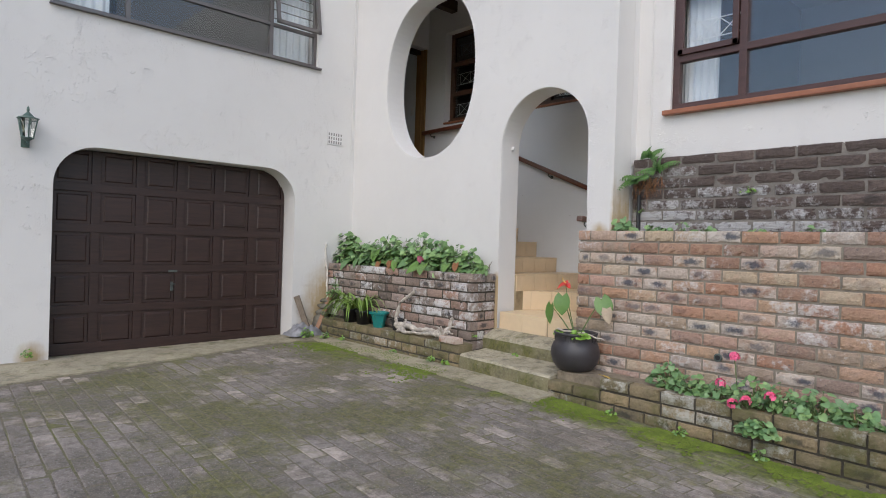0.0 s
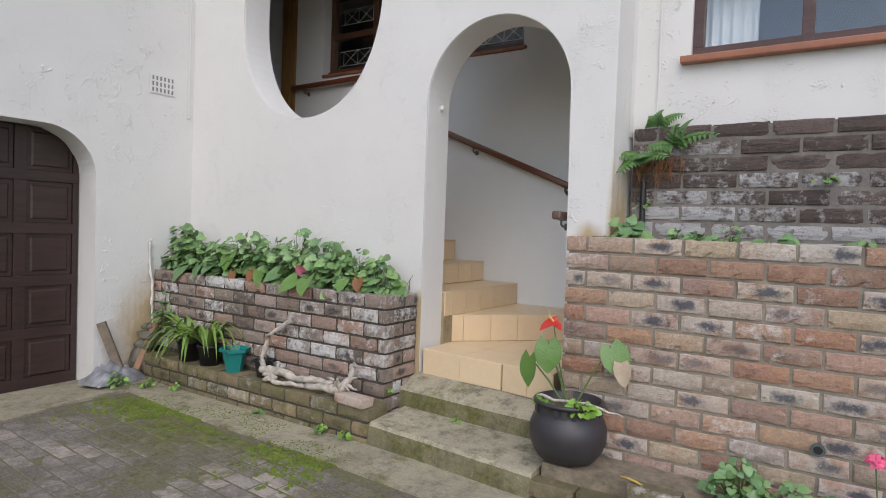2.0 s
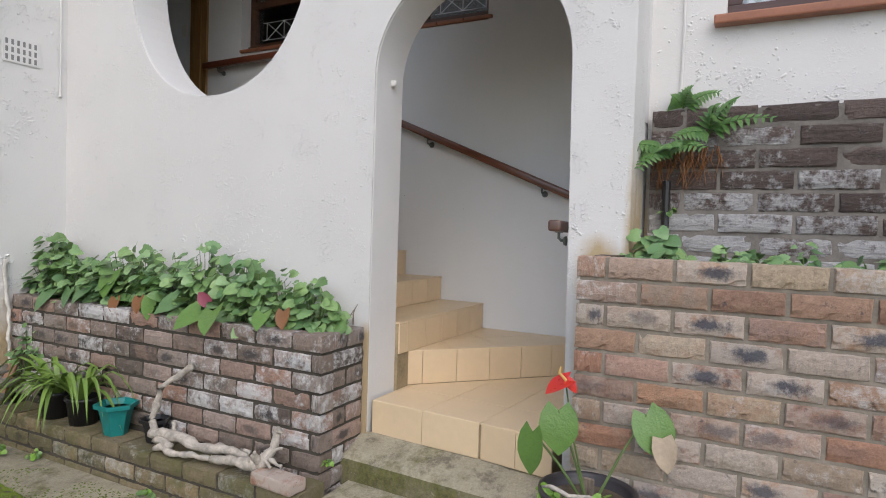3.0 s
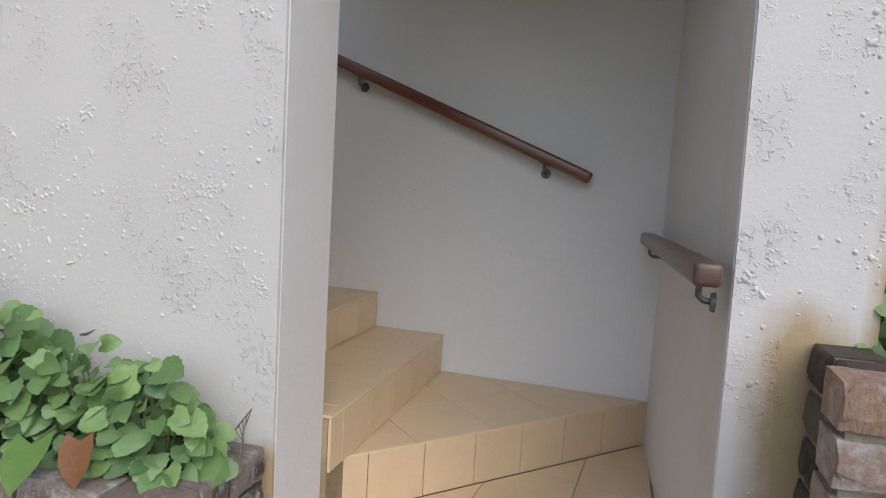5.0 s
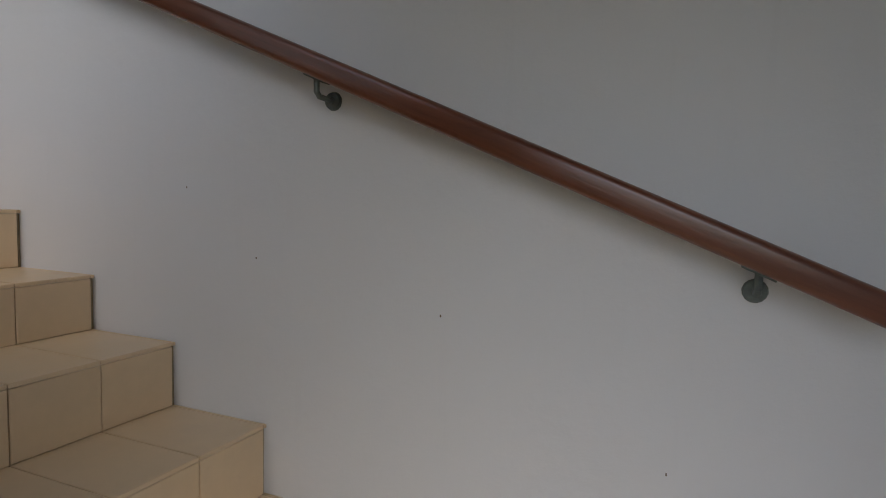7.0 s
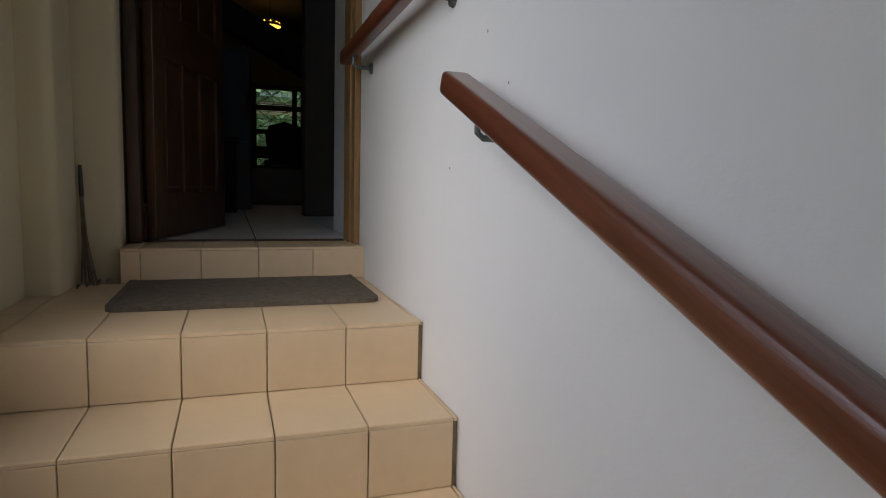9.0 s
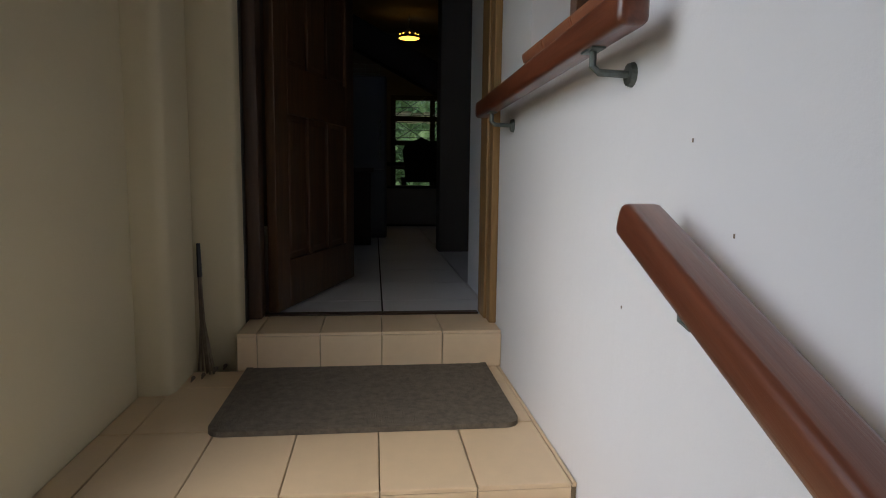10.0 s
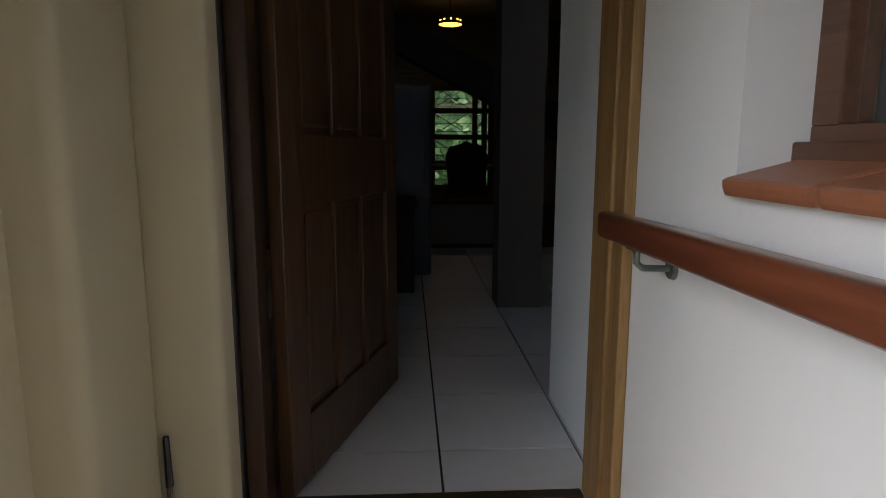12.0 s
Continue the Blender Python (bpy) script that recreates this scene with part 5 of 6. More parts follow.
for dx, dy in ((-0.2, -0.22), (-0.2, 0.22), (0.2, -0.22), (0.2, 0.22)):
    part("leg", box_bm(CXX + dx - 0.02, CXX + dx + 0.02, CYY + dy - 0.02, CYY + dy + 0.02, 2.135, 2.62, 0.004), M_DARKWOOD, ch)
part("seat", box_bm(CXX - 0.23, CXX + 0.23, CYY - 0.25, CYY + 0.25, 2.62, 2.68, 0.01), M_DARKWOOD, ch)
bk = [(-0.21, 2.66), (-0.25, 3.02), (-0.20, 3.13), (-0.10, 3.15), (0.0, 3.19), (0.10, 3.15), (0.20, 3.13), (0.25, 3.02), (0.21, 2.66)]
part("backrest", outlined_slab([[(CYY + a, z) for a, z in bk]], lambda u, w: Vector((CXX + 0.20, u, w)), 0.035, (1, 0, 0)), M_DARKWOOD, ch)
tb = thing("dining_table", "dark dining table behind the chair", "table")
part("tabletop", box_bm(-7.9, -6.6, 0.75, 2.3, 2.84, 2.885, 0.008), M_DARKWOOD, tb)
for x in (-7.8, -6.7):
    for y in (0.85, 2.2):
        part("leg", box_bm(x - 0.035, x + 0.035, y - 0.035, y + 0.035, 2.135, 2.84, 0.005), M_DARKWOOD, tb)
fs = structure("beam_stair_string", box_bm(-4.1, -3.9, 0.0, 2.3, -0.13, 0.13, 0.0, Matrix.Translation((0, 0.2, 4.22)) @ Matrix.Rotation(radians(-27.5), 4, "X")), M_DARKWOOD, "dark slanting stair string crossing the hall", "beam")
wf = window_unit("window_4", "x", -9.45, 1.05, 2.14, 2.40, 4.16, [1.82, 1.98], [2.86, 3.30, 3.74], M_DARKWOOD, 0.09, 0.08, "tall dark-framed hall window with burglar bars")
bm = bmesh.new()
for k in range(13):
    tube(bm, [(-9.36, 1.08, 2.45 + 0.135 * k), (-9.36, 2.03, 2.45 + 0.135 * k)], 0.006, 5)
for r in range(3):
    z0 = 2.9 + 0.44 * r
    for a, b in ((1.12, 1.70), (1.82, 2.0)):
        tube(bm, [(-9.35, a, z0), (-9.35, b, z0 + 0.36)], 0.007, 5)
        tube(bm, [(-9.34, a, z0 + 0.36), (-9.34, b, z0)], 0.007, 5)
part("burglar_bars", bm, M_BLACKPLASTIC, wf)
pl_ = thing("pendant_lamp", "lit pierced metal lamp hanging in the hall", "lamp")
PXY = (-8.0, 1.30)
part("cord", lathe([(0.006, 4.98), (0.006, 5.25)], 6, (PXY[0], PXY[1], 0)), M_BLACKPLASTIC, pl_)
part("shade", lathe([(0.17, 4.865), (0.165, 4.90), (0.10, 4.945), (0.045, 4.975), (0.02, 5.0)], 20, (PXY[0], PXY[1], 0)), M_BLACKPLASTIC, pl_)
part("bulb", lathe([(0.02, 4.845), (0.12, 4.852), (0.165, 4.862)], 20, (PXY[0], PXY[1], 0)), M_BULB, pl_, "warm glowing lamp glass")
for k in range(9):
    a = radians(40 * k)
    b2 = lathe([(0.010, -0.012), (0.014, 0.0), (0.010, 0.012)], 6, (PXY[0] + 0.145 * math.cos(a), PXY[1] + 0.145 * math.sin(a), 4.918))
    part("light_hole", b2, M_BULB, pl_)
sw = thing("light_switch", "small white wall switch inside the door", "switch")
part("plate", box_bm(-0.62, -0.55, 1.228, 1.2395, 3.28, 3.40, 0.003), M_WHITE, sw)
# garden seen through the hall window
bm = bmesh.new()
rng = random.Random(77)
m_, n_, l_, b_ = nodes_of("sunlit_hedge", 0.9)
v_ = coords(n_, l_, False)
c_ = ramp(n_, l_, noise_tex(n_, l_, v_, 2.2, 6, 0.75), [(0.3, (0.04, 0.075, 0.025)), (0.5, (0.12, 0.20, 0.07)), (0.7, (0.30, 0.40, 0.19))])
l_.new(c_, b_.inputs["Base Color"])
M_HEDGE = m_
for k in range(2600):
    y, z = rng.uniform(-3, 8), rng.uniform(2.0, 7.0)
    x = -14.0 - rng.random() * 1.2 - 0.25 * math.sin(y * 2.1) - 0.2 * math.sin(z * 2.7)
    s = rng.uniform(0.12, 0.3)
    p = Vector((x, y, z))
    d1, d2 = Vector((rng.uniform(-1, 1), rng.uniform(-1, 1), rng.uniform(-1, 1))).normalized() * s, Vector((rng.uniform(-1, 1), rng.uniform(-1, 1), rng.uniform(-1, 1))).normalized() * s
    bm.faces.new([bm.verts.new(p), bm.verts.new(p + d1), bm.verts.new(p + d1 + d2), bm.verts.new(p + d2)])
add_box(bm, -16.4, -15.5, -6, 11, 2.0, 7.2)
tagged(link("garden_hedge", bm, M_HEDGE), "sunlit green hedge outside the hall window", "hedge", "", "stuff")
structure("ground_terrace", box_bm(-40.0, -9.62, -12.0, 14.0, -0.3, 2.05), plain("pale_dry_lawn", (0.30, 0.36, 0.17), 0.95, vary=0.35, scale=3, bumps=0.01), "pale lawn terrace outside the hall window", "lawn")
structure("pavement_terrace", box_bm(-11.6, -9.62, -4.0, 6.0, 2.051, 2.075), plain("pale_terrace_paving", (0.55, 0.53, 0.49), 0.9, vary=0.15, scale=3), "pale paving outside the hall window", "pavement")
aw = thing("awning", "pale striped awning outside the hall window", "awning")
bm = bmesh.new()
for k in range(10):
    add_box(bm, -11.9, -9.7, 0.6 + 0.22 * k, 0.6 + 0.22 * k + 0.2, 3.86 + 0.02 * (k % 2), 3.88 + 0.02 * (k % 2))
part("sheet", bm, plain("pale_awning_sheet", (0.50, 0.42, 0.26), 0.7), aw)
for y in (0.55, 2.8):
    bm = bmesh.new()
    tube(bm, [(-11.2, y, 2.07), (-11.2, y, 3.9)], 0.03, 8)
    part("post", bm, M_STEEL, aw)


# ---- plants ----
def blade(bm, base, d, up, ln, wd, fold=0.25, droop=0.35, shape=(0.45, 0.95, 1.0, 0.72, 0.0), back=0.0):
    """One leaf with a midrib fold and a drooping tip; back: lobes behind the stalk."""
    d, up = d.normalized(), up.normalized()
    side = d.cross(up).normalized()
    up = side.cross(d)
    n = len(shape)
    mid, lft, rgt = [], [], []
    for k in range(n):
        s = k / (n - 1)
        c = base + d * ln * s - up * ln * droop * s * s
        h = wd / 2 * shape[k]
        b = back * ln * max(0.0, 1 - 2.5 * s)
        mid.append(bm.verts.new(c))
        if h > 0:
            lft.append(bm.verts.new(c + side * h + up * h * fold - d * b))
            rgt.append(bm.verts.new(c - side * h + up * h * fold - d * b))
    for k in range(n - 1):
        if k + 1 < len(lft):
            bm.faces.new((mid[k], mid[k + 1], lft[k + 1], lft[k]))
            bm.faces.new((mid[k], rgt[k], rgt[k + 1], mid[k + 1]))
        else:
            bm.faces.new((mid[k], mid[k + 1], lft[k]))
            bm.faces.new((mid[k], rgt[k], mid[k + 1]))


HEART = (0.75, 1.0, 0.9, 0.6, 0.0)
ROUND = (0.62, 0.90, 0.86, 1.02, 0.93, 1.0, 0.84, 0.84, 0.60, 0.55, 0.26, 0.0)


def bush(name, label, at, spread, height, count, size, mats, seed, group="plants in the planter", lean=(0, 0), category="plant"):
    """A leafy clump: thin stems and broad leaves turned outwards and up."""
    rng = random.Random(seed)
    ob = thing(name, label, category, group, at)
    st, bms = bmesh.new(), [bmesh.new() for _ in mats]
    for k in range(count):
        a = rng.uniform(0, 2 * math.pi)
        r = spread * math.sqrt(rng.random())
        z = height * (1 - 0.75 * (r / spread) ** 2) * rng.uniform(0.35, 1.05)
        p = Vector((r * math.cos(a) + lean[0] * z, r * math.sin(a) * 0.75 + lean[1] * z, z))
        q = Vector((p.x * 0.35, p.y * 0.35, 0.0))
        if k % 3 == 0:
            tube(st, [q, (p + q) / 2 + Vector((0, 0, 0.02)), p], [0.004, 0.003, 0.002], 4, False)
        d = Vector((math.cos(a) + rng.uniform(-0.6, 0.6), math.sin(a) + rng.uniform(-0.6, 0.6) - 0.3, rng.uniform(-0.7, 0.25)))
        up = Vector((0.35 * math.cos(a) + rng.uniform(-0.5, 0.5), 0.3 * math.sin(a) + rng.uniform(-1.1, -0.1), rng.uniform(0.3, 1.0)))
        ln = size * rng.choice((0.6, 0.75, 0.9, 1.0, 1.25))
        blade(bms[min(len(mats) - 1, int(rng.random() * len(mats)))], p, d, up, ln, ln * rng.uniform(0.92, 1.1), rng.uniform(0.05, 0.28), rng.uniform(0.05, 0.35), ROUND, 0.12)
    part("stem_growth", st, M_STEM, ob)["kind"] = "stuff"
    for b, m in zip(bms, mats):
        part("foliage", b, m, ob, "", True)
    return ob


rng = random.Random(8)
for k in range(13):
    x = 0.16 + k * 0.195 + rng.uniform(-0.04, 0.04)
    hgt = (0.34, 0.30, 0.22, 0.24, 0.27, 0.30, 0.27, 0.25, 0.33, 0.31, 0.24, 0.20, 0.15)[k]
    bush("bedding_plant", "low leafy green plant growing in the brick planter", (x, -0.42 + rng.uniform(-0.03, 0.03), 0.855), 0.19, hgt + 0.16, 140, 0.068, [M_LEAF, M_LEAF, M_LEAF2, M_LEAF, M_PALELEAF], 100 + k, lean=(0, -0.15))
# larger heart leaves among them
hl = thing("anthurium", "broad heart-leaved anthurium among the planter's foliage", "plant", "plants in the planter", (0, 0, 0))
for k, (x, y, z, s) in enumerate(((0.42, -0.60, 0.98, 0.17), (0.98, -0.56, 1.12, 0.17), (1.22, -0.5, 1.14, 0.14), (1.62, -0.58, 1.02, 0.16), (1.86, -0.64, 0.98, 0.17), (1.98, -0.66, 0.99, 0.17), (0.78, -0.58, 1.02, 0.14), (1.4, -0.6, 1.0, 0.13), (2.3, -0.62, 1.0, 0.12), (0.62, -0.6, 1.0, 0.13))):
    bm = bmesh.new()
    p = Vector((x, y, z))
    blade(bm, p, Vector((rng.uniform(-0.5, 0.5), -0.5, rng.uniform(-1.0, -0.3))), Vector((rng.uniform(-0.2, 0.3), -1.0, 0.7)), s, s * 0.85, 0.15, 0.15, (0.85, 1.0, 0.85, 0.5, 0.0), 0.25)
    part("leaf", bm, M_ANTH if k % 3 else M_LEAF2, hl, "", True)
    bm = bmesh.new()
    tube(bm, [(x, -0.42, 0.86), (x, y + 0.06, z + 0.02), (x, y, z)], [0.004, 0.004, 0.003], 5)
    part("stem", bm, M_STEM, hl)
for x, z in ((1.30, 1.0), (2.42, 1.02), (1.08, 0.98)):
    bm = bmesh.new()
    blade(bm, Vector((x, -0.60, z)), Vector((0.2, -0.4, -0.6)), Vector((0.1, -1, 0.6)), 0.10, 0.085, 0.2, 0.2, HEART, 0.2)
    part("leaf", bm, M_RUST, hl, "browned heart-shaped leaf", True)
bm = bmesh.new()
blade(bm, Vector((1.93, -0.655, 1.03)), Vector((-0.5, -0.3, 0.6)), Vector((0.2, -1, 0.5)), 0.075, 0.07, 0.3, 0.2, HEART, 0.2)
part("flower", bm, plain("dull_red_flower", (0.22, 0.035, 0.06), 0.5), hl, "dull red spathe", True)
bush("bedding_plant", "small trailing plant creeping down the planter's corner", (0.25, -0.66, 0.45), 0.13, 0.28, 70, 0.04, [M_LEAF2, M_LEAF], 141, lean=(0, 0.05))

# strap-leaved plant in two black pots
for k, (x, y) in enumerate(((0.72, -0.74), (0.98, -0.73))):
    po = thing("nursery_pot", "black plastic nursery pot on the brick ledge", "pot", "nursery pots")
    bm = lathe([(0.075, 0.226), (0.095, 0.37), (0.104, 0.372), (0.104, 0.39), (0.090, 0.39), (0.085, 0.36)], 20, (x, y, 0))
    part("body", bm, M_BLACKPLASTIC, po, "", True)
sp = thing("strap_leaved_plant", "bright green strap-leaved plant arching over its pot", "plant", "", (0.86, -0.74, 0.37))
rng = random.Random(19)
for k in range(52):
    a = rng.uniform(0, 2 * math.pi)
    ln = rng.uniform(0.32, 0.52)
    bm = bmesh.new()
    pts, n = [], 7
    dx, dy = math.cos(a), math.sin(a) * 0.75 - 0.2
    hgt = rng.uniform(0.14, 0.34)
    mid, l2, r2 = [], [], []
    for s in range(n):
        u = s / (n - 1)
        c = Vector((dx * (0.03 + ln * u), dy * (0.03 + ln * u * 0.8), hgt * 2.4 * u * (1 - 0.72 * u) - 0.12 * u ** 3 - 0.1 * u * u))
        w = 0.016 * (1 - u ** 3)
        t = Vector((-math.sin(a), math.cos(a), 0))
        l2.append(bm.verts.new(c + t * w + Vector((0, 0, 0.006))))
        r2.append(bm.verts.new(c - t * w + Vector((0, 0, 0.006))))
        mid.append(bm.verts.new(c))
    for s in range(n - 1):
        bm.faces.new((mid[s], mid[s + 1], l2[s + 1], l2[s]))
        bm.faces.new((mid[s], r2[s], r2[s + 1], mid[s + 1]))
    o = part("leaf", bm, M_STRAP, sp, "", True)
    o.location.x = -0.12 if k % 2 else 0.11

# teal pots
for x, y, s, nm in ((1.31, -0.745, 1.0, "teal six-sided plastic pot on the brick ledge"), (1.60, -0.71, 0.72, "dark small plastic pot behind the driftwood")):
    po = thing("flower_pot", nm, "pot", "small pots")
    z0 = 0.226
    mm = M_TEAL if s == 1.0 else M_BLACKPLASTIC
    bm = lathe([(0.062 * s, z0), (0.072 * s, z0 + 0.06 * s), (0.094 * s, z0 + 0.155 * s), (0.118 * s, z0 + 0.158 * s), (0.120 * s, z0 + 0.182 * s), (0.106 * s, z0 + 0.182 * s), (0.086 * s, z0 + 0.15 * s)], 6, (x, y, 0))
    part("body", bm, mm, po)
    part("soil", lathe([(0.001, z0 + 0.148 * s), (0.086 * s, z0 + 0.15 * s)], 6, (x, y, 0)), M_SOIL, po)


# driftwood
def gnarl(bm, pts, radii, seed, seg=9):
    rng = random.Random(seed)
    fine, rr = [], []
    for a, b, ra, rb in zip(pts, pts[1:], radii, radii[1:]):
        for s in range(6):
            u = s / 6
            p = Vector(a).lerp(Vector(b), u)
            n_ = Vector((noise.noise(p * 14), noise.noise(p * 14 + Vector((9, 0, 0))), noise.noise(p * 14 + Vector((0, 9, 0)))))
            fine.append(p + n_ * 0.016)
            rr.append(0.78 * (ra + (rb - ra) * u) * (1 + 0.5 * noise.noise(p * 22)))
    fine.append(Vector(pts[-1]))
    rr.append(radii[-1])
    tube(bm, fine, rr, seg)


dw = thing("driftwood", "bleached twisted driftwood branch lying on the ledge", "driftwood", "driftwood")
bm = bmesh.new()
gnarl(bm, [(1.88, -0.70, 0.70), (1.80, -0.72, 0.63), (1.70, -0.74, 0.55), (1.66, -0.75, 0.47), (1.64, -0.76, 0.38), (1.70, -0.78, 0.28), (1.84, -0.80, 0.262)], [0.020, 0.022, 0.022, 0.022, 0.026, 0.030, 0.024], 1)
part("limb", bm, M_DRIFT, dw, "", True)
bm = bmesh.new()
gnarl(bm, [(1.66, -0.78, 0.30), (1.80, -0.76, 0.31), (2.0, -0.75, 0.29), (2.2, -0.735, 0.30), (2.33, -0.73, 0.295)], [0.034, 0.038, 0.036, 0.033, 0.03], 2)
part("limb", bm, M_DRIFT, dw, "", True)
bm = bmesh.new()
gnarl(bm, [(1.72, -0.81, 0.25), (1.9, -0.825, 0.252), (2.05, -0.80, 0.255), (2.12, -0.77, 0.26)], [0.022, 0.022, 0.02, 0.016], 3)
gnarl(bm, [(1.80, -0.75, 0.30), (1.78, -0.73, 0.37)], [0.02, 0.014], 9)
part("limb", bm, M_DRIFT, dw, "", True)
rt = thing("driftwood", "knotted bleached driftwood root lying on the ledge", "driftwood", "driftwood")
bm = bmesh.new()
gnarl(bm, [(2.14, -0.80, 0.268), (2.32, -0.79, 0.28), (2.45, -0.78, 0.29)], [0.028, 0.034, 0.045], 4)
gnarl(bm, [(2.45, -0.77, 0.29), (2.50, -0.74, 0.38), (2.52, -0.72, 0.46)], [0.036, 0.026, 0.022], 5)
part("limb", bm, M_DRIFT, rt, "", True)
rng = random.Random(6)
for k in range(9):
    bm = bmesh.new()
    a = radians(40 * k)
    e = Vector((2.45 + 0.14 * math.cos(a), -0.78 + 0.06 * math.sin(a), 0.285 + 0.07 * math.sin(a * 1.7) + 0.03))
    gnarl(bm, [(2.45, -0.775, 0.29), (Vector((2.45, -0.775, 0.29)) + e) / 2 + Vector((0, -0.01, 0.02)), e], [0.026, 0.018, 0.008], 20 + k, 7)
    part("root", bm, M_DRIFT, rt, "", True)
lb = thing("loose_brick", "loose pale worn brick on the ledge's end", "brick")
part("body", box_bm(-0.13, 0.13, -0.055, 0.055, 0.228, 0.29, 0.012, pose(2.60, -0.815, 0, 0, 0, -4)), M_BRICK, lb)

# corner clutter by the garage
wp = thing("bent_stick", "pale bleached stick leaning in the corner", "stick")
bm = bmesh.new()
gnarl(bm, [(0.10, -0.66, 0.26), (0.06, -0.67, 0.55), (0.05, -0.67, 0.8), (0.015, -0.675, 1.0), (0.03, -0.68, 1.17)], [0.015, 0.016, 0.017, 0.018, 0.014], 31, 8)
part("limb", bm, M_WHITESTICK, wp, "", True)
for a, b, r, nm, mm in (((0.16, -0.98, 0.015), (0.055, -1.12, 0.50), 0.036, "grey weathered plank leaning against the wall", M_OLDWOOD), ((0.20, -0.93, 0.01), (0.16, -0.67, 0.52), 0.026, "rusty brown stake leaning on the planter", M_RUST)):
    ob = thing("leaning_stake", nm, "plank", "leaning stakes")
    A, B = Vector(a), Vector(b)
    d = (B - A).normalized()
    s = d.orthogonal().normalized()
    bm = box_bm(-r, r, -r * 0.6, r * 0.6, 0, (B - A).length, 0.006, Matrix.Translation(A) @ Matrix((s, d.cross(s), d)).transposed().to_4x4())
    part("body", bm, mm, ob)
bg = thing("plastic_sheet", "crumpled grey plastic sheet lying by the wall", "bag")
bm = bmesh.new()
n = 22
g = []
for i in range(n + 1):
    row = []
    for j in range(n + 1):
        u, v = i / n, j / n
        edge = max(0.0, 1 - max(abs(2 * u - 1), abs(2 * v - 1)) ** 3)
        z = 0.015 + edge * (0.11 + 0.07 * noise.noise((u * 4, v * 4, 1.0)) + 0.05 * noise.noise((u * 11, v * 9, 4.0)))
        row.append(bm.verts.new((0.03 + 0.26 * v + 0.02 * noise.noise((u * 5, v * 5, 7.0)), -1.30 + 0.42 * u + 0.05 * v, z)))
    g.append(row)
for a, b in zip(g, g[1:]):
    for k in range(n):
        bm.faces.new((a[k], b[k], b[k + 1], a[k + 1]))
part("sheet", bm, M_BAG, bg, "", True)


def rock(bm, p, s, seed, flat=0.6):
    r = bmesh.ops.create_icosphere(bm, subdivisions=2, radius=1.0)
    for v in r["verts"]:
        q = v.co * (1 + 0.35 * noise.noise(v.co * 1.3 + Vector((seed, 0, 0))))
        v.co = Vector((p[0] + q.x * s, p[1] + q.y * s * 0.8, p[2] + q.z * s * flat))


for k, (x, y, z, s, fl_) in enumerate(((0.13, -0.74, 0.36, 0.11, 0.35), (0.12, -0.77, 0.28, 0.10, 0.5), (0.12, -0.78, 0.14, 0.13, 1.0), (0.10, -0.72, 0.43, 0.075, 0.4))):
    ob = tagged(new("stone"), "grey flat stone stacked in the corner", "stone", "stacked stones")
    bm = bmesh.new()
    rock(bm, (x, y, z), s, 3.0 * k, fl_)
    part("body", bm, M_STONE, ob, "", True)

# round charcoal pot with an anthurium
pot = thing("round_pot", "round charcoal plastic pot with a ribbed rim", "pot", "", (4.035, -0.735, 0.195))
pot.scale = (0.9, 0.9, 0.9)
prof = [(0.125, 0.0), (0.165, 0.015), (0.205, 0.07), (0.226, 0.14), (0.224, 0.20), (0.205, 0.255), (0.190, 0.27), (0.190, 0.33), (0.203, 0.335), (0.204, 0.352), (0.190, 0.356), (0.178, 0.34), (0.175, 0.30)]
part("body", lathe(prof, 48), M_POT, pot, "", True)
for k in range(24):
    a = radians(15 * k)
    if k % 6 < 4:
        bm = box_bm(-0.004, 0.004, -0.014, 0.014, 0.28, 0.325, 0.002, Matrix.Rotation(a, 4, "Z") @ Matrix.Translation((0.192, 0, 0)))
        part("rib", bm, M_POT, pot)
part("soil", lathe([(0.001, 0.312), (0.10, 0.310), (0.176, 0.302)], 24), M_SOIL, pot)
an = thing("potted_anthurium", "anthurium with three glossy heart leaves and a red flower", "plant", "", (4.035, -0.735, 0.475))
def heart_leaf(parent, tip_at, d, up, ln, wd, base, mat, label=""):
    bm = bmesh.new()
    blade(bm, Vector(tip_at), Vector(d), Vector(up), ln, wd, 0.16, 0.12, (0.50, 0.88, 1.0, 0.96, 0.76, 0.42, 0.0), 0.20)
    part("leaf", bm, mat, parent, label, True)
    bm = bmesh.new()
    b = Vector(base)
    t = Vector(tip_at)
    tube(bm, [b, b.lerp(t, 0.5) + Vector((0, 0, 0.015)), t], [0.006, 0.005, 0.004], 6)
    part("stem", bm, M_STEM, parent)


heart_leaf(an, (-0.185, -0.11, 0.255), (-0.05, -0.12, -1.0), (-0.3, -1.0, 0.1), 0.165, 0.115, (-0.01, 0, -0.02), M_ANTH)
heart_leaf(an, (-0.105, -0.06, 0.335), (0.10, -0.2, -1.0), (0.3, -1.0, 0.25), 0.165, 0.145, (0.0, 0, -0.02), M_ANTH)
heart_leaf(an, (0.185, 0.085, 0.33), (0.45, -0.1, -0.85), (0.35, -1.0, 0.4), 0.175, 0.15, (0.02, 0, -0.02), M_ANTH)
bm = bmesh.new()
blade(bm, Vector((0.245, 0.075, 0.255)), Vector((0.25, -0.15, -1.0)), Vector((0.3, -1.0, 0.2)), 0.13, 0.09, 0.3, 0.2, HEART, 0.1)
part("leaf", bm, plain("withered_leaf", (0.42, 0.33, 0.24), 0.8), an, "withered buff leaf edge", True)
bm = bmesh.new()
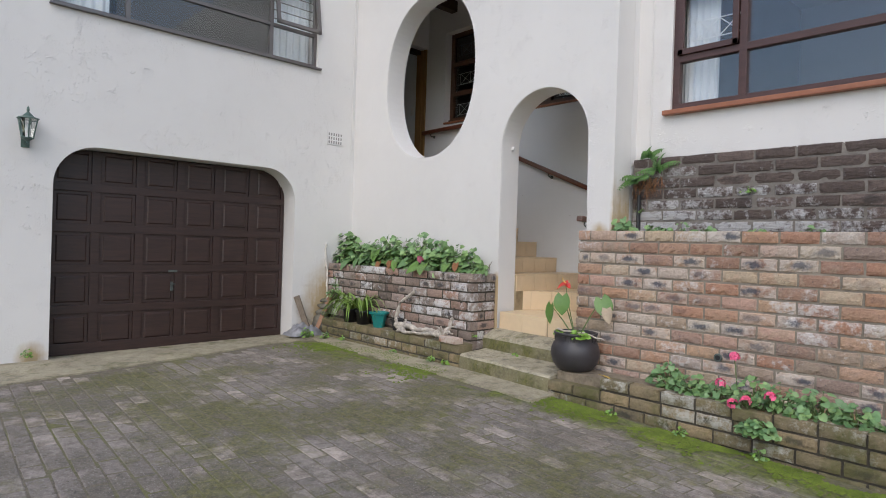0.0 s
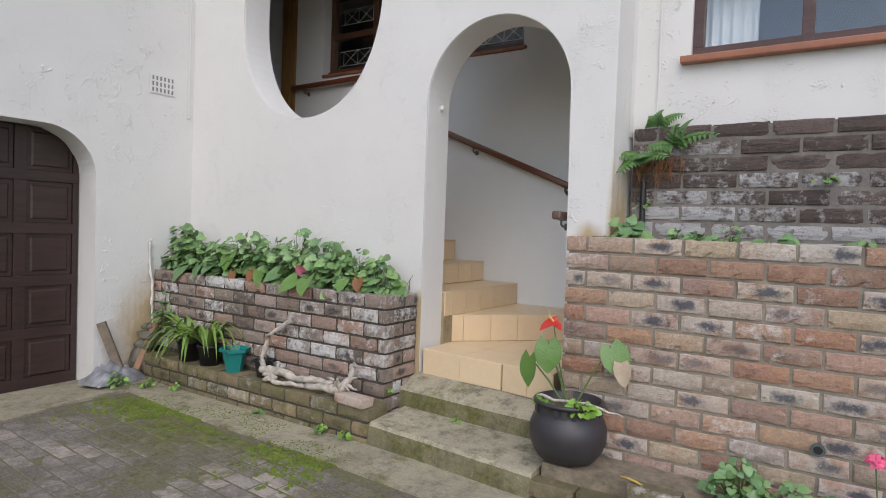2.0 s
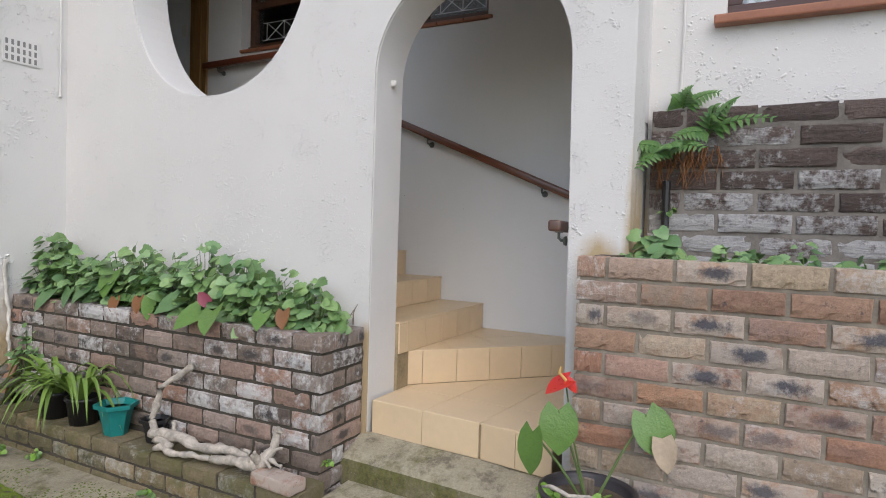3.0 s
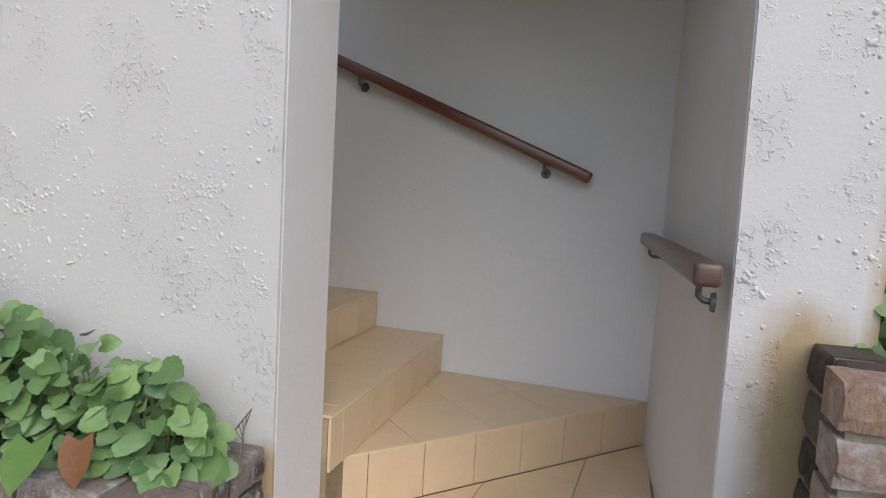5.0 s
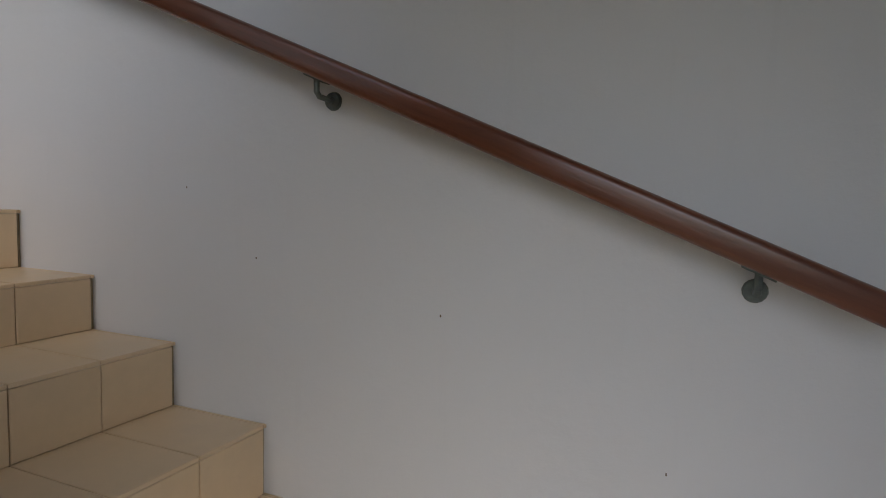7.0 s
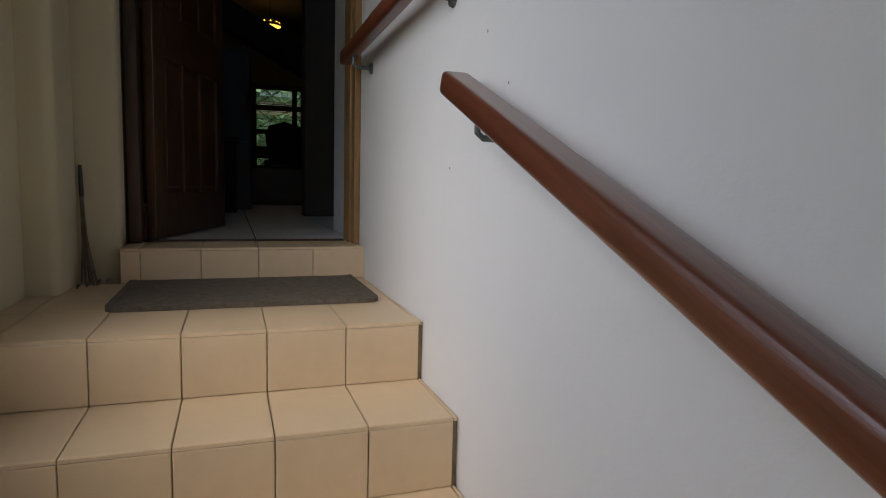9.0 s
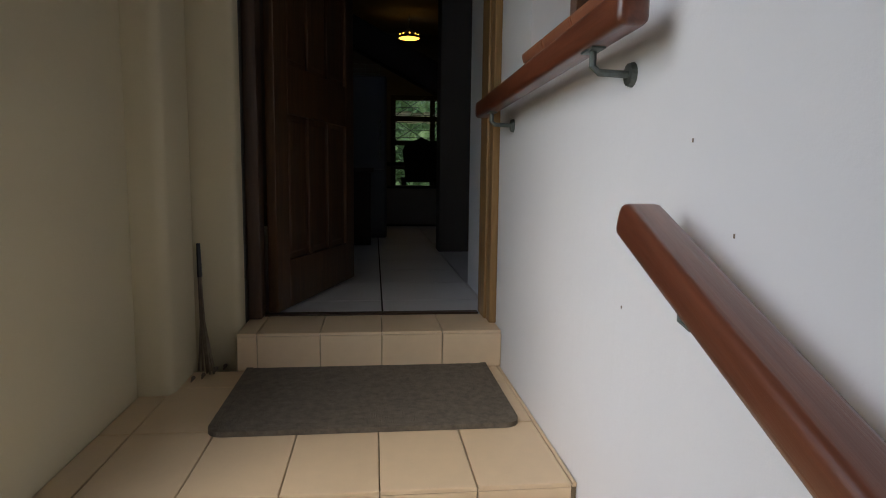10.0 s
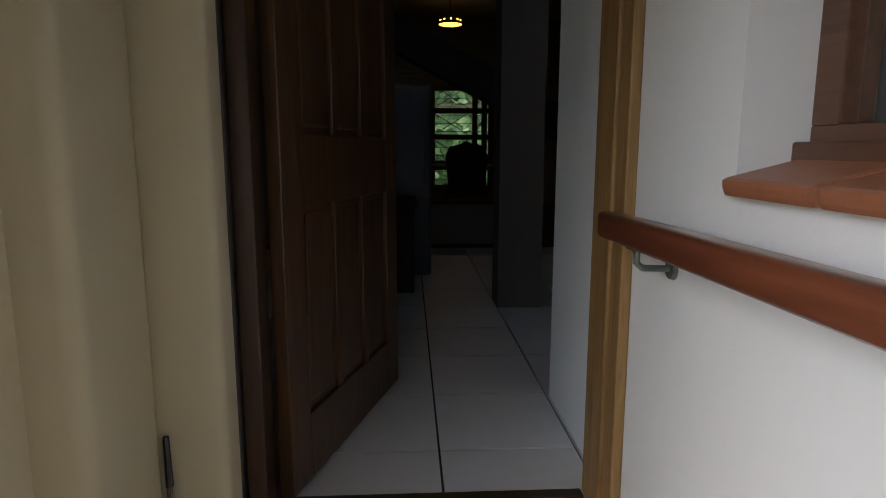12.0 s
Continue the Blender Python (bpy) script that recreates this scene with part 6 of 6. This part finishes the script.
tube(bm, [(0.0, 0, -0.02), (-0.055, -0.02, 0.22), (-0.085, -0.05, 0.44)], [0.004, 0.004, 0.003], 6)
part("stem", bm, M_STEM, an)
bm = bmesh.new()
blade(bm, Vector((-0.080, -0.045, 0.445)), Vector((-0.7, -0.35, -0.35)), Vector((-0.2, -0.6, 1)), 0.095, 0.085, 0.25, 0.2, HEART, 0.3)
blade(bm, Vector((-0.082, -0.045, 0.443)), Vector((0.6, 0.1, -0.5)), Vector((0.4, -0.6, 1)), 0.055, 0.05, 0.25, 0.2, HEART, 0.2)
part("spathe", bm, M_RED, an, "glossy red flower spathe", True)
bm = bmesh.new()
tube(bm, [(-0.084, -0.05, 0.447), (-0.105, -0.065, 0.475), (-0.10, -0.07, 0.50)], [0.006, 0.006, 0.003], 6)
part("spadix", bm, M_YELLOW, an, "yellow flower spike")
for k in range(4):
    bm = bmesh.new()
    tube(bm, [(0.01 * k - 0.02, 0.01, -0.03), (0.012 * k - 0.02, 0.0, 0.08)], [0.012, 0.008], 6)
    part("stem", bm, M_OLDWOOD, an)
bush("succulent", "bright lime small-leaved plant at the pot's rim", (4.14, -0.84, 0.48), 0.07, 0.07, 46, 0.035, [M_LIME], 301, "rim plants")
bush("succulent", "bright lime small-leaved plant at the pot's rim", (3.91, -0.80, 0.475), 0.035, 0.07, 18, 0.028, [M_LIME], 302, "rim plants")
bush("succulent", "bright lime small-leaved plant at the pot's rim", (3.98, -0.86, 0.475), 0.035, 0.04, 14, 0.028, [M_LIME], 303, "rim plants")
sk = thing("dry_stick", "pale dry stick lying across the pot", "stick")
bm = bmesh.new()
gnarl(bm, [(3.88, -0.82, 0.524), (4.0, -0.85, 0.528), (4.2, -0.80, 0.515), (4.33, -0.76, 0.48)], [0.008, 0.010, 0.009, 0.005], 51, 7)
part("limb", bm, M_DRIFT, sk, "", True)
yl = tagged(new("fallen_leaf"), "fallen yellow leaf on the bed's brick edging", "leaf")
bm = bmesh.new()
blade(bm, Vector((4.36, -0.87, 0.225)), Vector((1, -0.25, 0.0)), Vector((0, 0.2, 1)), 0.16, 0.035, 0.4, 0.1)
part("blade", bm, plain("yellow_leaf", (0.55, 0.38, 0.08), 0.7), yl)
pp = thing("drain_hole", "grey weep pipe end set in the brick wall", "pipe")
bm = bmesh.new()
tube(bm, [(5.16, -0.56, 0.455), (5.16, -0.583, 0.455)], [0.03, 0.03], 14)
part("collar", bm, M_STEEL, pp)
bm = bmesh.new()
tube(bm, [(5.16, -0.57, 0.455), (5.16, -0.5845, 0.455)], [0.019, 0.019], 12)
part("opening", bm, M_BLACKPLASTIC, pp)

# geraniums
rng = random.Random(41)
heads = ((5.363, -0.80, 0.515), (5.288, -0.83, 0.325), (5.50, -0.95, 0.265), (5.42, -0.95, 0.232), (5.64, -0.93, 0.315))
for k, (x, y, sp_, h) in enumerate(((4.86, -0.74, 0.13, 0.17), (5.05, -0.78, 0.14, 0.13), (5.24, -0.78, 0.14, 0.10), (5.50, -0.82, 0.17, 0.19), (5.60, -1.0, 0.12, 0.09), (5.66, -0.80, 0.17, 0.16), (5.88, -0.80, 0.16, 0.16), (6.08, -0.80, 0.14, 0.12), (6.4, -0.8, 0.16, 0.12))):
    bush("geranium", "trailing green geranium in the front bed", (x, y, 0.19 if y > -0.95 else 0.07), sp_, h + 0.03, 95, 0.040, [M_LEAF2, M_LEAF2, M_LEAF], 400 + k, "geraniums")
for k, (x, y, z) in enumerate(heads):
    fh = thing("geranium_flower", "pink geranium flower head on a thin stalk", "flower", "geranium flowers", (x, y, z))
    bm = bmesh.new()
    for q in range(15):
        a, e = rng.uniform(0, 6.28), rng.uniform(-0.4, 1.4)
        d = Vector((math.cos(a) * math.cos(e), math.sin(a) * math.cos(e), math.sin(e)))
        for s in range(4):
            t = d.orthogonal()
            t.rotate(Matrix.Rotation(s * 1.57 + q, 3, d))
            blade(bm, d * 0.026, t + d * 0.5, d, 0.020, 0.016, 0.1, 0.1, (0.4, 1.0, 0.6))
    part("petals", bm, M_PINK, fh)
    bm = bmesh.new()
    tube(bm, [(0.02, 0.02, -min(0.22, z - 0.2) - 0.02), (0, 0, 0)], [0.003, 0.003], 5)
    part("stalk", bm, M_STEM, fh)


# ferns at the pier and plants of the upper bed
def fern(name, label, at, fronds, seed, group):
    rng = random.Random(seed)
    ob = thing(name, label, "fern", group, at)
    for dx, dy, dz, ln in fronds:
        bm = bmesh.new()
        d = Vector((dx, dy, dz)).normalized()
        pts = []
        for k in range(9):
            u = k / 8
            pts.append(d * ln * u - Vector((0, 0, 0.35 * ln * u * u)))
        tube(bm, pts, [0.003] * 8 + [0.001], 4, False)
        for k in range(1, 9):
            t = (pts[k] - pts[k - 1]).normalized()
            s = t.cross(Vector((0, -0.7, 0.7))).normalized()
            w = 0.085 * (1 - 0.65 * k / 8)
            for sg in (-1, 1):
                blade(bm, pts[k], s * sg + t * 0.45, Vector((0, -0.8, 0.7)), w, w * 0.36, 0.1, 0.3, (0.7, 1.0, 0.7, 0.0))
        part("frond", bm, M_FERN, ob)
    return ob


fern("fern", "green fern rooted at the corner of the plinth", (4.16, -0.03, 1.86), ((-0.5, -0.5, 0.25, 0.22), (-0.3, -0.7, -0.1, 0.20), (0.2, -0.6, 0.2, 0.20), (-0.6, -0.3, 0.0, 0.20), (0.5, -0.4, 0.2, 0.22)), 61, "ferns")
fern("fern", "green fern rooted at the corner of the plinth", (4.34, -0.02, 1.93), ((0.3, -0.3, 0.6, 0.26), (0.6, -0.25, 0.35, 0.30), (0.1, -0.4, 0.7, 0.20), (-0.4, -0.4, 0.1, 0.18)), 62, "ferns")
fern("fern", "young fern frond hanging from the plinth's top", (4.22, 0.05, 2.06), ((0.6, -0.2, 0.5, 0.20), (0.2, -0.3, 0.8, 0.14), (-0.3, -0.2, 0.6, 0.10)), 63, "ferns")
rts = thing("fern_roots", "brown matted fern roots hanging on the plinth", "roots")
bm = bmesh.new()
rng = random.Random(9)
for k in range(46):
    x = 4.12 + 0.26 * rng.random()
    z = 1.88 - 0.05 * rng.random()
    tube(bm, [(x, -0.004, z), (x + rng.uniform(-0.03, 0.03), -0.02, z - 0.05), (x + rng.uniform(-0.05, 0.05), -0.006, z - rng.uniform(0.08, 0.2))], [0.004, 0.003, 0.001], 4, False)
part("root_mat", bm, M_RUST, rts)
for k, (x, y, s, h, n, sz) in enumerate(((4.17, -0.27, 0.10, 0.14, 30, 0.07), (4.22, -0.36, 0.10, 0.07, 26, 0.06), (4.58, -0.36, 0.10, 0.09, 26, 0.05), (4.72, -0.3, 0.05, 0.12, 12, 0.035), (4.92, -0.36, 0.09, 0.07, 20, 0.055), (5.3, -0.3, 0.1, 0.06, 18, 0.05), (4.45, -0.3, 0.05, 0.09, 14, 0.04), (5.7, -0.35, 0.1, 0.07, 20, 0.05))):
    bush("bed_plant", "low green weed growing in the upper bed", (x, y, 1.328), s * 1.15, h * 1.25, int(n * 1.7), sz, [M_LEAF, M_LEAF2], 500 + k, "upper bed weeds")
for k, (x, y, z, s, n) in enumerate(((5.11, 0.0, 1.70, 0.05, 16), (4.19, -0.01, 1.56, 0.04, 10), (1.75, -0.87, 0.012, 0.03, 14), (2.38, -0.88, 0.012, 0.045, 26), (2.58, -0.87, 0.012, 0.04, 20), (0.75, -0.89, 0.012, 0.04, 16), (0.35, -1.12, 0.012, 0.09, 60), (0.55, -1.0, 0.012, 0.06, 30), (4.55, -0.99, -0.03, 0.035, 14), (5.1, -1.0, -0.05, 0.045, 24), (5.62, -1.01, -0.07, 0.05, 20), (3.2, -0.52, 0.165, 0.02, 8), (0.08, -4.0, 0.015, 0.06, 26), (2.72, -0.60, 0.28, 0.03, 12))):
    bush("weed", "small green weed in a joint at the wall's foot", (x, y, z), s, s * 1.4, n, 0.026, [M_LEAF, M_LIME], 600 + k, "weeds")
# grass curl at the planter's corner
gc = thing("dry_grass", "pale curled grass blades at the planter's corner", "grass")
for k in range(5):
    bm = bmesh.new()
    tube(bm, [(2.60, -0.33, 0.93), (2.645 + 0.012 * k, -0.34, 0.99 + 0.016 * k), (2.685 + 0.008 * k, -0.36 - 0.012 * k, 0.975 + 0.012 * k), (2.70 + 0.012 * k, -0.37 - 0.03 * k, 0.91 - 0.02 * k)], [0.0015, 0.002, 0.0016, 0.0007], 5)
    part("blade", bm, M_OLDWOOD, gc)

# cables and small fixings
cb = thing("cable", "thin white painted cable down the wall's corner", "cable")
bm = bmesh.new()
tube(bm, [(0.012, FACE - 0.055, 6.0), (0.012, FACE - 0.055, 4.0), (0.012, FACE - 0.055, 2.35)], 0.006, 6)
part("run", bm, M_PLASTER, cb)
bm = bmesh.new()
rock(bm, (0.012, FACE - 0.055, 2.34), 0.014, 2.0)
part("end", bm, M_PLASTER, cb)
cb = thing("cable", "thin grey cable down the plastered wall", "cable")
bm = bmesh.new()
tube(bm, [(4.20, 0.092, 6.0), (4.20, 0.092, 3.2), (4.205, 0.092, 2.3), (4.20, 0.092, 2.09)], 0.006, 6)
part("run", bm, M_PLASTER, cb)
dp = thing("drain_pipe", "dark narrow pipe beside the plinth", "pipe")
bm = bmesh.new()
tube(bm, [(4.17, -0.012, 1.32), (4.17, -0.012, 1.72)], 0.018, 8)
part("pipe", bm, M_BLACKPLASTIC, dp)
kn = thing("plaster_lump", "small plaster lump inside the arch", "plaster")
bm = bmesh.new()
rock(bm, (ARCH_L + 0.012, -0.10, 2.26), 0.022, 5.0, 1.0)
part("body", bm, M_PLASTER, kn, "", True)

# marks on the stair wall
for x, z in ((1.30, 2.62), (2.55, 1.62), (1.78, 1.90), (3.05, 1.35), (2.02, 1.72), (0.95, 2.45), (1.18, 2.75)):
    mk = tagged(new("wall_chip"), "tiny dark chip in the stair wall's paint", "mark", "wall chips")
    part("chip", box_bm(x, x + 0.003, BACK - 0.0012, BACK + 0.001, z, z + 0.006, 0.0004), M_OLDWOOD, mk)

# plaster drips and splatter proud of the outer walls
def splatter(parent, place, u0, u1, w0, w1, clusters, seed, free, size=1.0):
    """Flicked plaster: clusters of small lumps and short ridges; free(u, w) says where the wall is solid."""
    rng = random.Random(seed)
    verts, faces = [], []
    for _ in range(clusters):
        cu, cw = rng.uniform(u0, u1), rng.uniform(w0, w1)
        if noise.noise((cu * 0.8, cw * 0.8, seed)) < -0.05:
            continue
        spread, ang = rng.uniform(0.02, 0.075), rng.uniform(0, math.pi)
        for k in range(rng.randint(8, 46)):
            a, b = rng.gauss(0, spread), rng.gauss(0, spread * 0.55)
            u, w = cu + a * math.cos(ang) - b * math.sin(ang), cw + a * math.sin(ang) + b * math.cos(ang)
            if not free(u, w):
                continue
            r = rng.choice((0.0014, 0.0018, 0.0022, 0.0027, 0.0032, 0.004, 0.0052)) * rng.uniform(0.8, 1.2) * size
            el, tw = rng.choice((0.9, 1.0, 1.1, 1.3, 2.2)), rng.uniform(0, math.pi)
            base = len(verts)
            for sc, hh in ((1.0, 0.0), (0.62, 0.42)):
                for s in range(7):
                    t = s * 2 * math.pi / 7
                    q = r * sc * rng.uniform(0.75, 1.2)
                    p, v = q * math.cos(t) * el, q * math.sin(t)
                    verts.append(place(u + p * math.cos(tw) - v * math.sin(tw), w + p * math.sin(tw) + v * math.cos(tw), hh * r * 1.35))
            verts.append(place(u, w - 0.12 * r, 0.66 * r))
            for s in range(7):
                n = (s + 1) % 7
                faces += [(base + s, base + n, base + 7 + n, base + 7 + s), (base + 7 + s, base + 7 + n, base + 14)]
    me = bpy.data.meshes.new("splatter")
    me.from_pydata(verts, [], faces)
    me.materials.append(M_PLASTER)
    fl = bmesh.new()
    fl.from_mesh(me)
    bmesh.ops.recalc_face_normals(fl, faces=fl.faces)
    fl.to_mesh(me)
    fl.free()
    for p in me.polygons:
        p.use_smooth = True
    ob = new("splatter", me)
    ob.parent = parent
    ob["label"] = "raised plaster splatter"
    ob["kind"] = "stuff"


def arch_solid(x, z):
    return 0.02 < x < 4.05 and (x - 1.492) ** 2 / 0.72 + (z - 3.235) ** 2 / 1.08 > 1 and not (2.68 < x < 3.81 and z < ARCH_TOP + 0.03) and not (x > 3.89 and z < 1.42) and not (x < 2.7 and z < 0.9)


def garage_solid(y, z):
    return y < FACE - 0.03 and not (-3.84 < y < -1.12 and z < 2.13) and not (-3.9 < y < -0.84 and z > 3.42) and z > 0.02 and not (-0.76 < y < -0.42 and 2.46 < z < 2.74)


splatter(wa, lambda u, w, h: (u, FACE + 0.0004 - h, w), 0.03, 4.05, 0.95, 4.6, 760, 15, arch_solid, 1.2)
splatter(bpy.data.objects["wall_garage"], lambda u, w, h: (h - 0.0004, u, w), -5.2, -0.3, 0.1, 4.0, 1250, 16, garage_solid, 1.6)
splatter(bpy.data.objects["wall_right_wing"], lambda u, w, h: (u, 0.1004 - h, w), 4.1, 7.6, 2.08, 3.7, 200, 17, lambda u, w: not (u > 4.32 and w > 2.39) and abs(u - 4.2) > 0.02, 1.5)


# ---- driveway pavers ----
pv = tagged(new("pavement"), "mossy grey concrete brick paving of the driveway", "pavement", "", "structure")
PL, PW, PJ = 0.213, 0.101, 0.009
LAY = radians(-3.5)
rng = random.Random(3)
shapes = []
for k in range(5):
    bm = box_bm(-PL / 2, PL / 2, -PW / 2, PW / 2, -0.04, 0.0)
    bmesh.ops.bevel(bm, geom=list(bm.edges), offset=0.005, segments=1, affect="EDGES")
    for v in bm.verts:
        v.co += Vector((rng.uniform(-1, 1), rng.uniform(-1, 1), rng.uniform(-0.5, 0.5))) * 0.002
    me = bpy.data.meshes.new("paver")
    bm.to_mesh(me)
    bm.free()
    me.materials.append(M_PAVER)
    shapes.append(me)


def apron_edge(y):
    pts = ((-9.0, 1.6), (-4.9, 1.30), (-4.35, 1.2), (-3.23, 0.94), (-1.6, 0.5), (-1.1, 0.45))
    for (a, xa), (b, xb) in zip(pts, pts[1:]):
        if a <= y <= b:
            return xa + (xb - xa) * (y - a) / (b - a)
    return 1.6


verts, faces = [], []
made = 0
for j in range(-6, 78):
    off = (PL + PJ) / 2 if j % 2 else 0.0
    for i in range(-2, 46):
        u, w = off + i * (PL + PJ), -j * (PW + PJ)
        x, y = 0.5 + u * math.cos(LAY) - w * math.sin(LAY), -1.0 + u * math.sin(LAY) + w * math.cos(LAY)
        far_edge = -0.97 if x > 3.95 else (-1.22 - 0.02 * max(0, x - 2.5) if x > 1.25 else -1.17)
        if y + PW / 2 + 0.01 > far_edge or x - PL / 2 < apron_edge(y) + 0.004:
            continue
        x, y = x + 0.012 * noise.noise((x * 0.8, y * 0.8, 2.0)), y + 0.020 * noise.noise((x * 0.7, y * 0.9, 9.0))
        z = ground_z(x, y) + rng.uniform(-0.003, 0.003)
        rx, ry, rz = rng.uniform(-1.0, 1.0), rng.uniform(-0.7, 0.7) + (2.0 if x > 3.6 else 0), rng.uniform(-0.8, 0.8)
        me = shapes[rng.randrange(5)]
        m = pose(x, y, z, rx, ry, rz + math.degrees(LAY))
        if made < 330 and 2.0 < x < 5.6 and -3.6 < y:
            ob = new("paver", me)
            ob.parent = pv
            ob.matrix_basis = m
            made += 1
        else:
            base = len(verts)
            verts += [m @ v.co for v in me.vertices]
            faces += [[base + q for q in p.vertices] for p in me.polygons]
me = bpy.data.meshes.new("paver_field")
me.from_pydata(verts, [], faces)
me.materials.append(M_PAVER2)
o = new("paver_field", me)
o.parent = pv
o["kind"] = "stuff"
# moss tufts along the beds
bm = bmesh.new()
rng = random.Random(23)
for k in range(8000):
    if k % 2:
        x = rng.uniform(3.9, 7.5)
        y = -0.985 - abs(rng.gauss(0, 0.13))
    else:
        x = rng.uniform(0.35, 2.9)
        y = -0.90 - abs(rng.gauss(0, 0.30)) if x > 0.6 else -0.95 - abs(rng.gauss(0, 0.12))
        if noise.noise((x * 1.3, y * 1.6, 5.0)) < -0.08:
            continue
    if noise.noise((x * 2.2, y * 3.0, 0)) < -0.15:
        continue
    z = ground_z(x, y) + 0.008
    r = rng.uniform(0.006, 0.02)
    ring = [bm.verts.new((x + r * math.cos(a), y + r * math.sin(a), z - 0.006)) for a in (0, 1.26, 2.51, 3.77, 5.03)]
    t = bm.verts.new((x, y, z + r * 0.35))
    for s in range(5):
        bm.faces.new((ring[s], ring[(s + 1) % 5], t))
o = tagged(link("moss", bm, plain("bright_moss", (0.125, 0.17, 0.018), 0.95, vary=0.45, scale=8, bumps=0.006, grain=120), None, "", True), "bright green moss along the foot of the beds", "moss", "", "stuff")
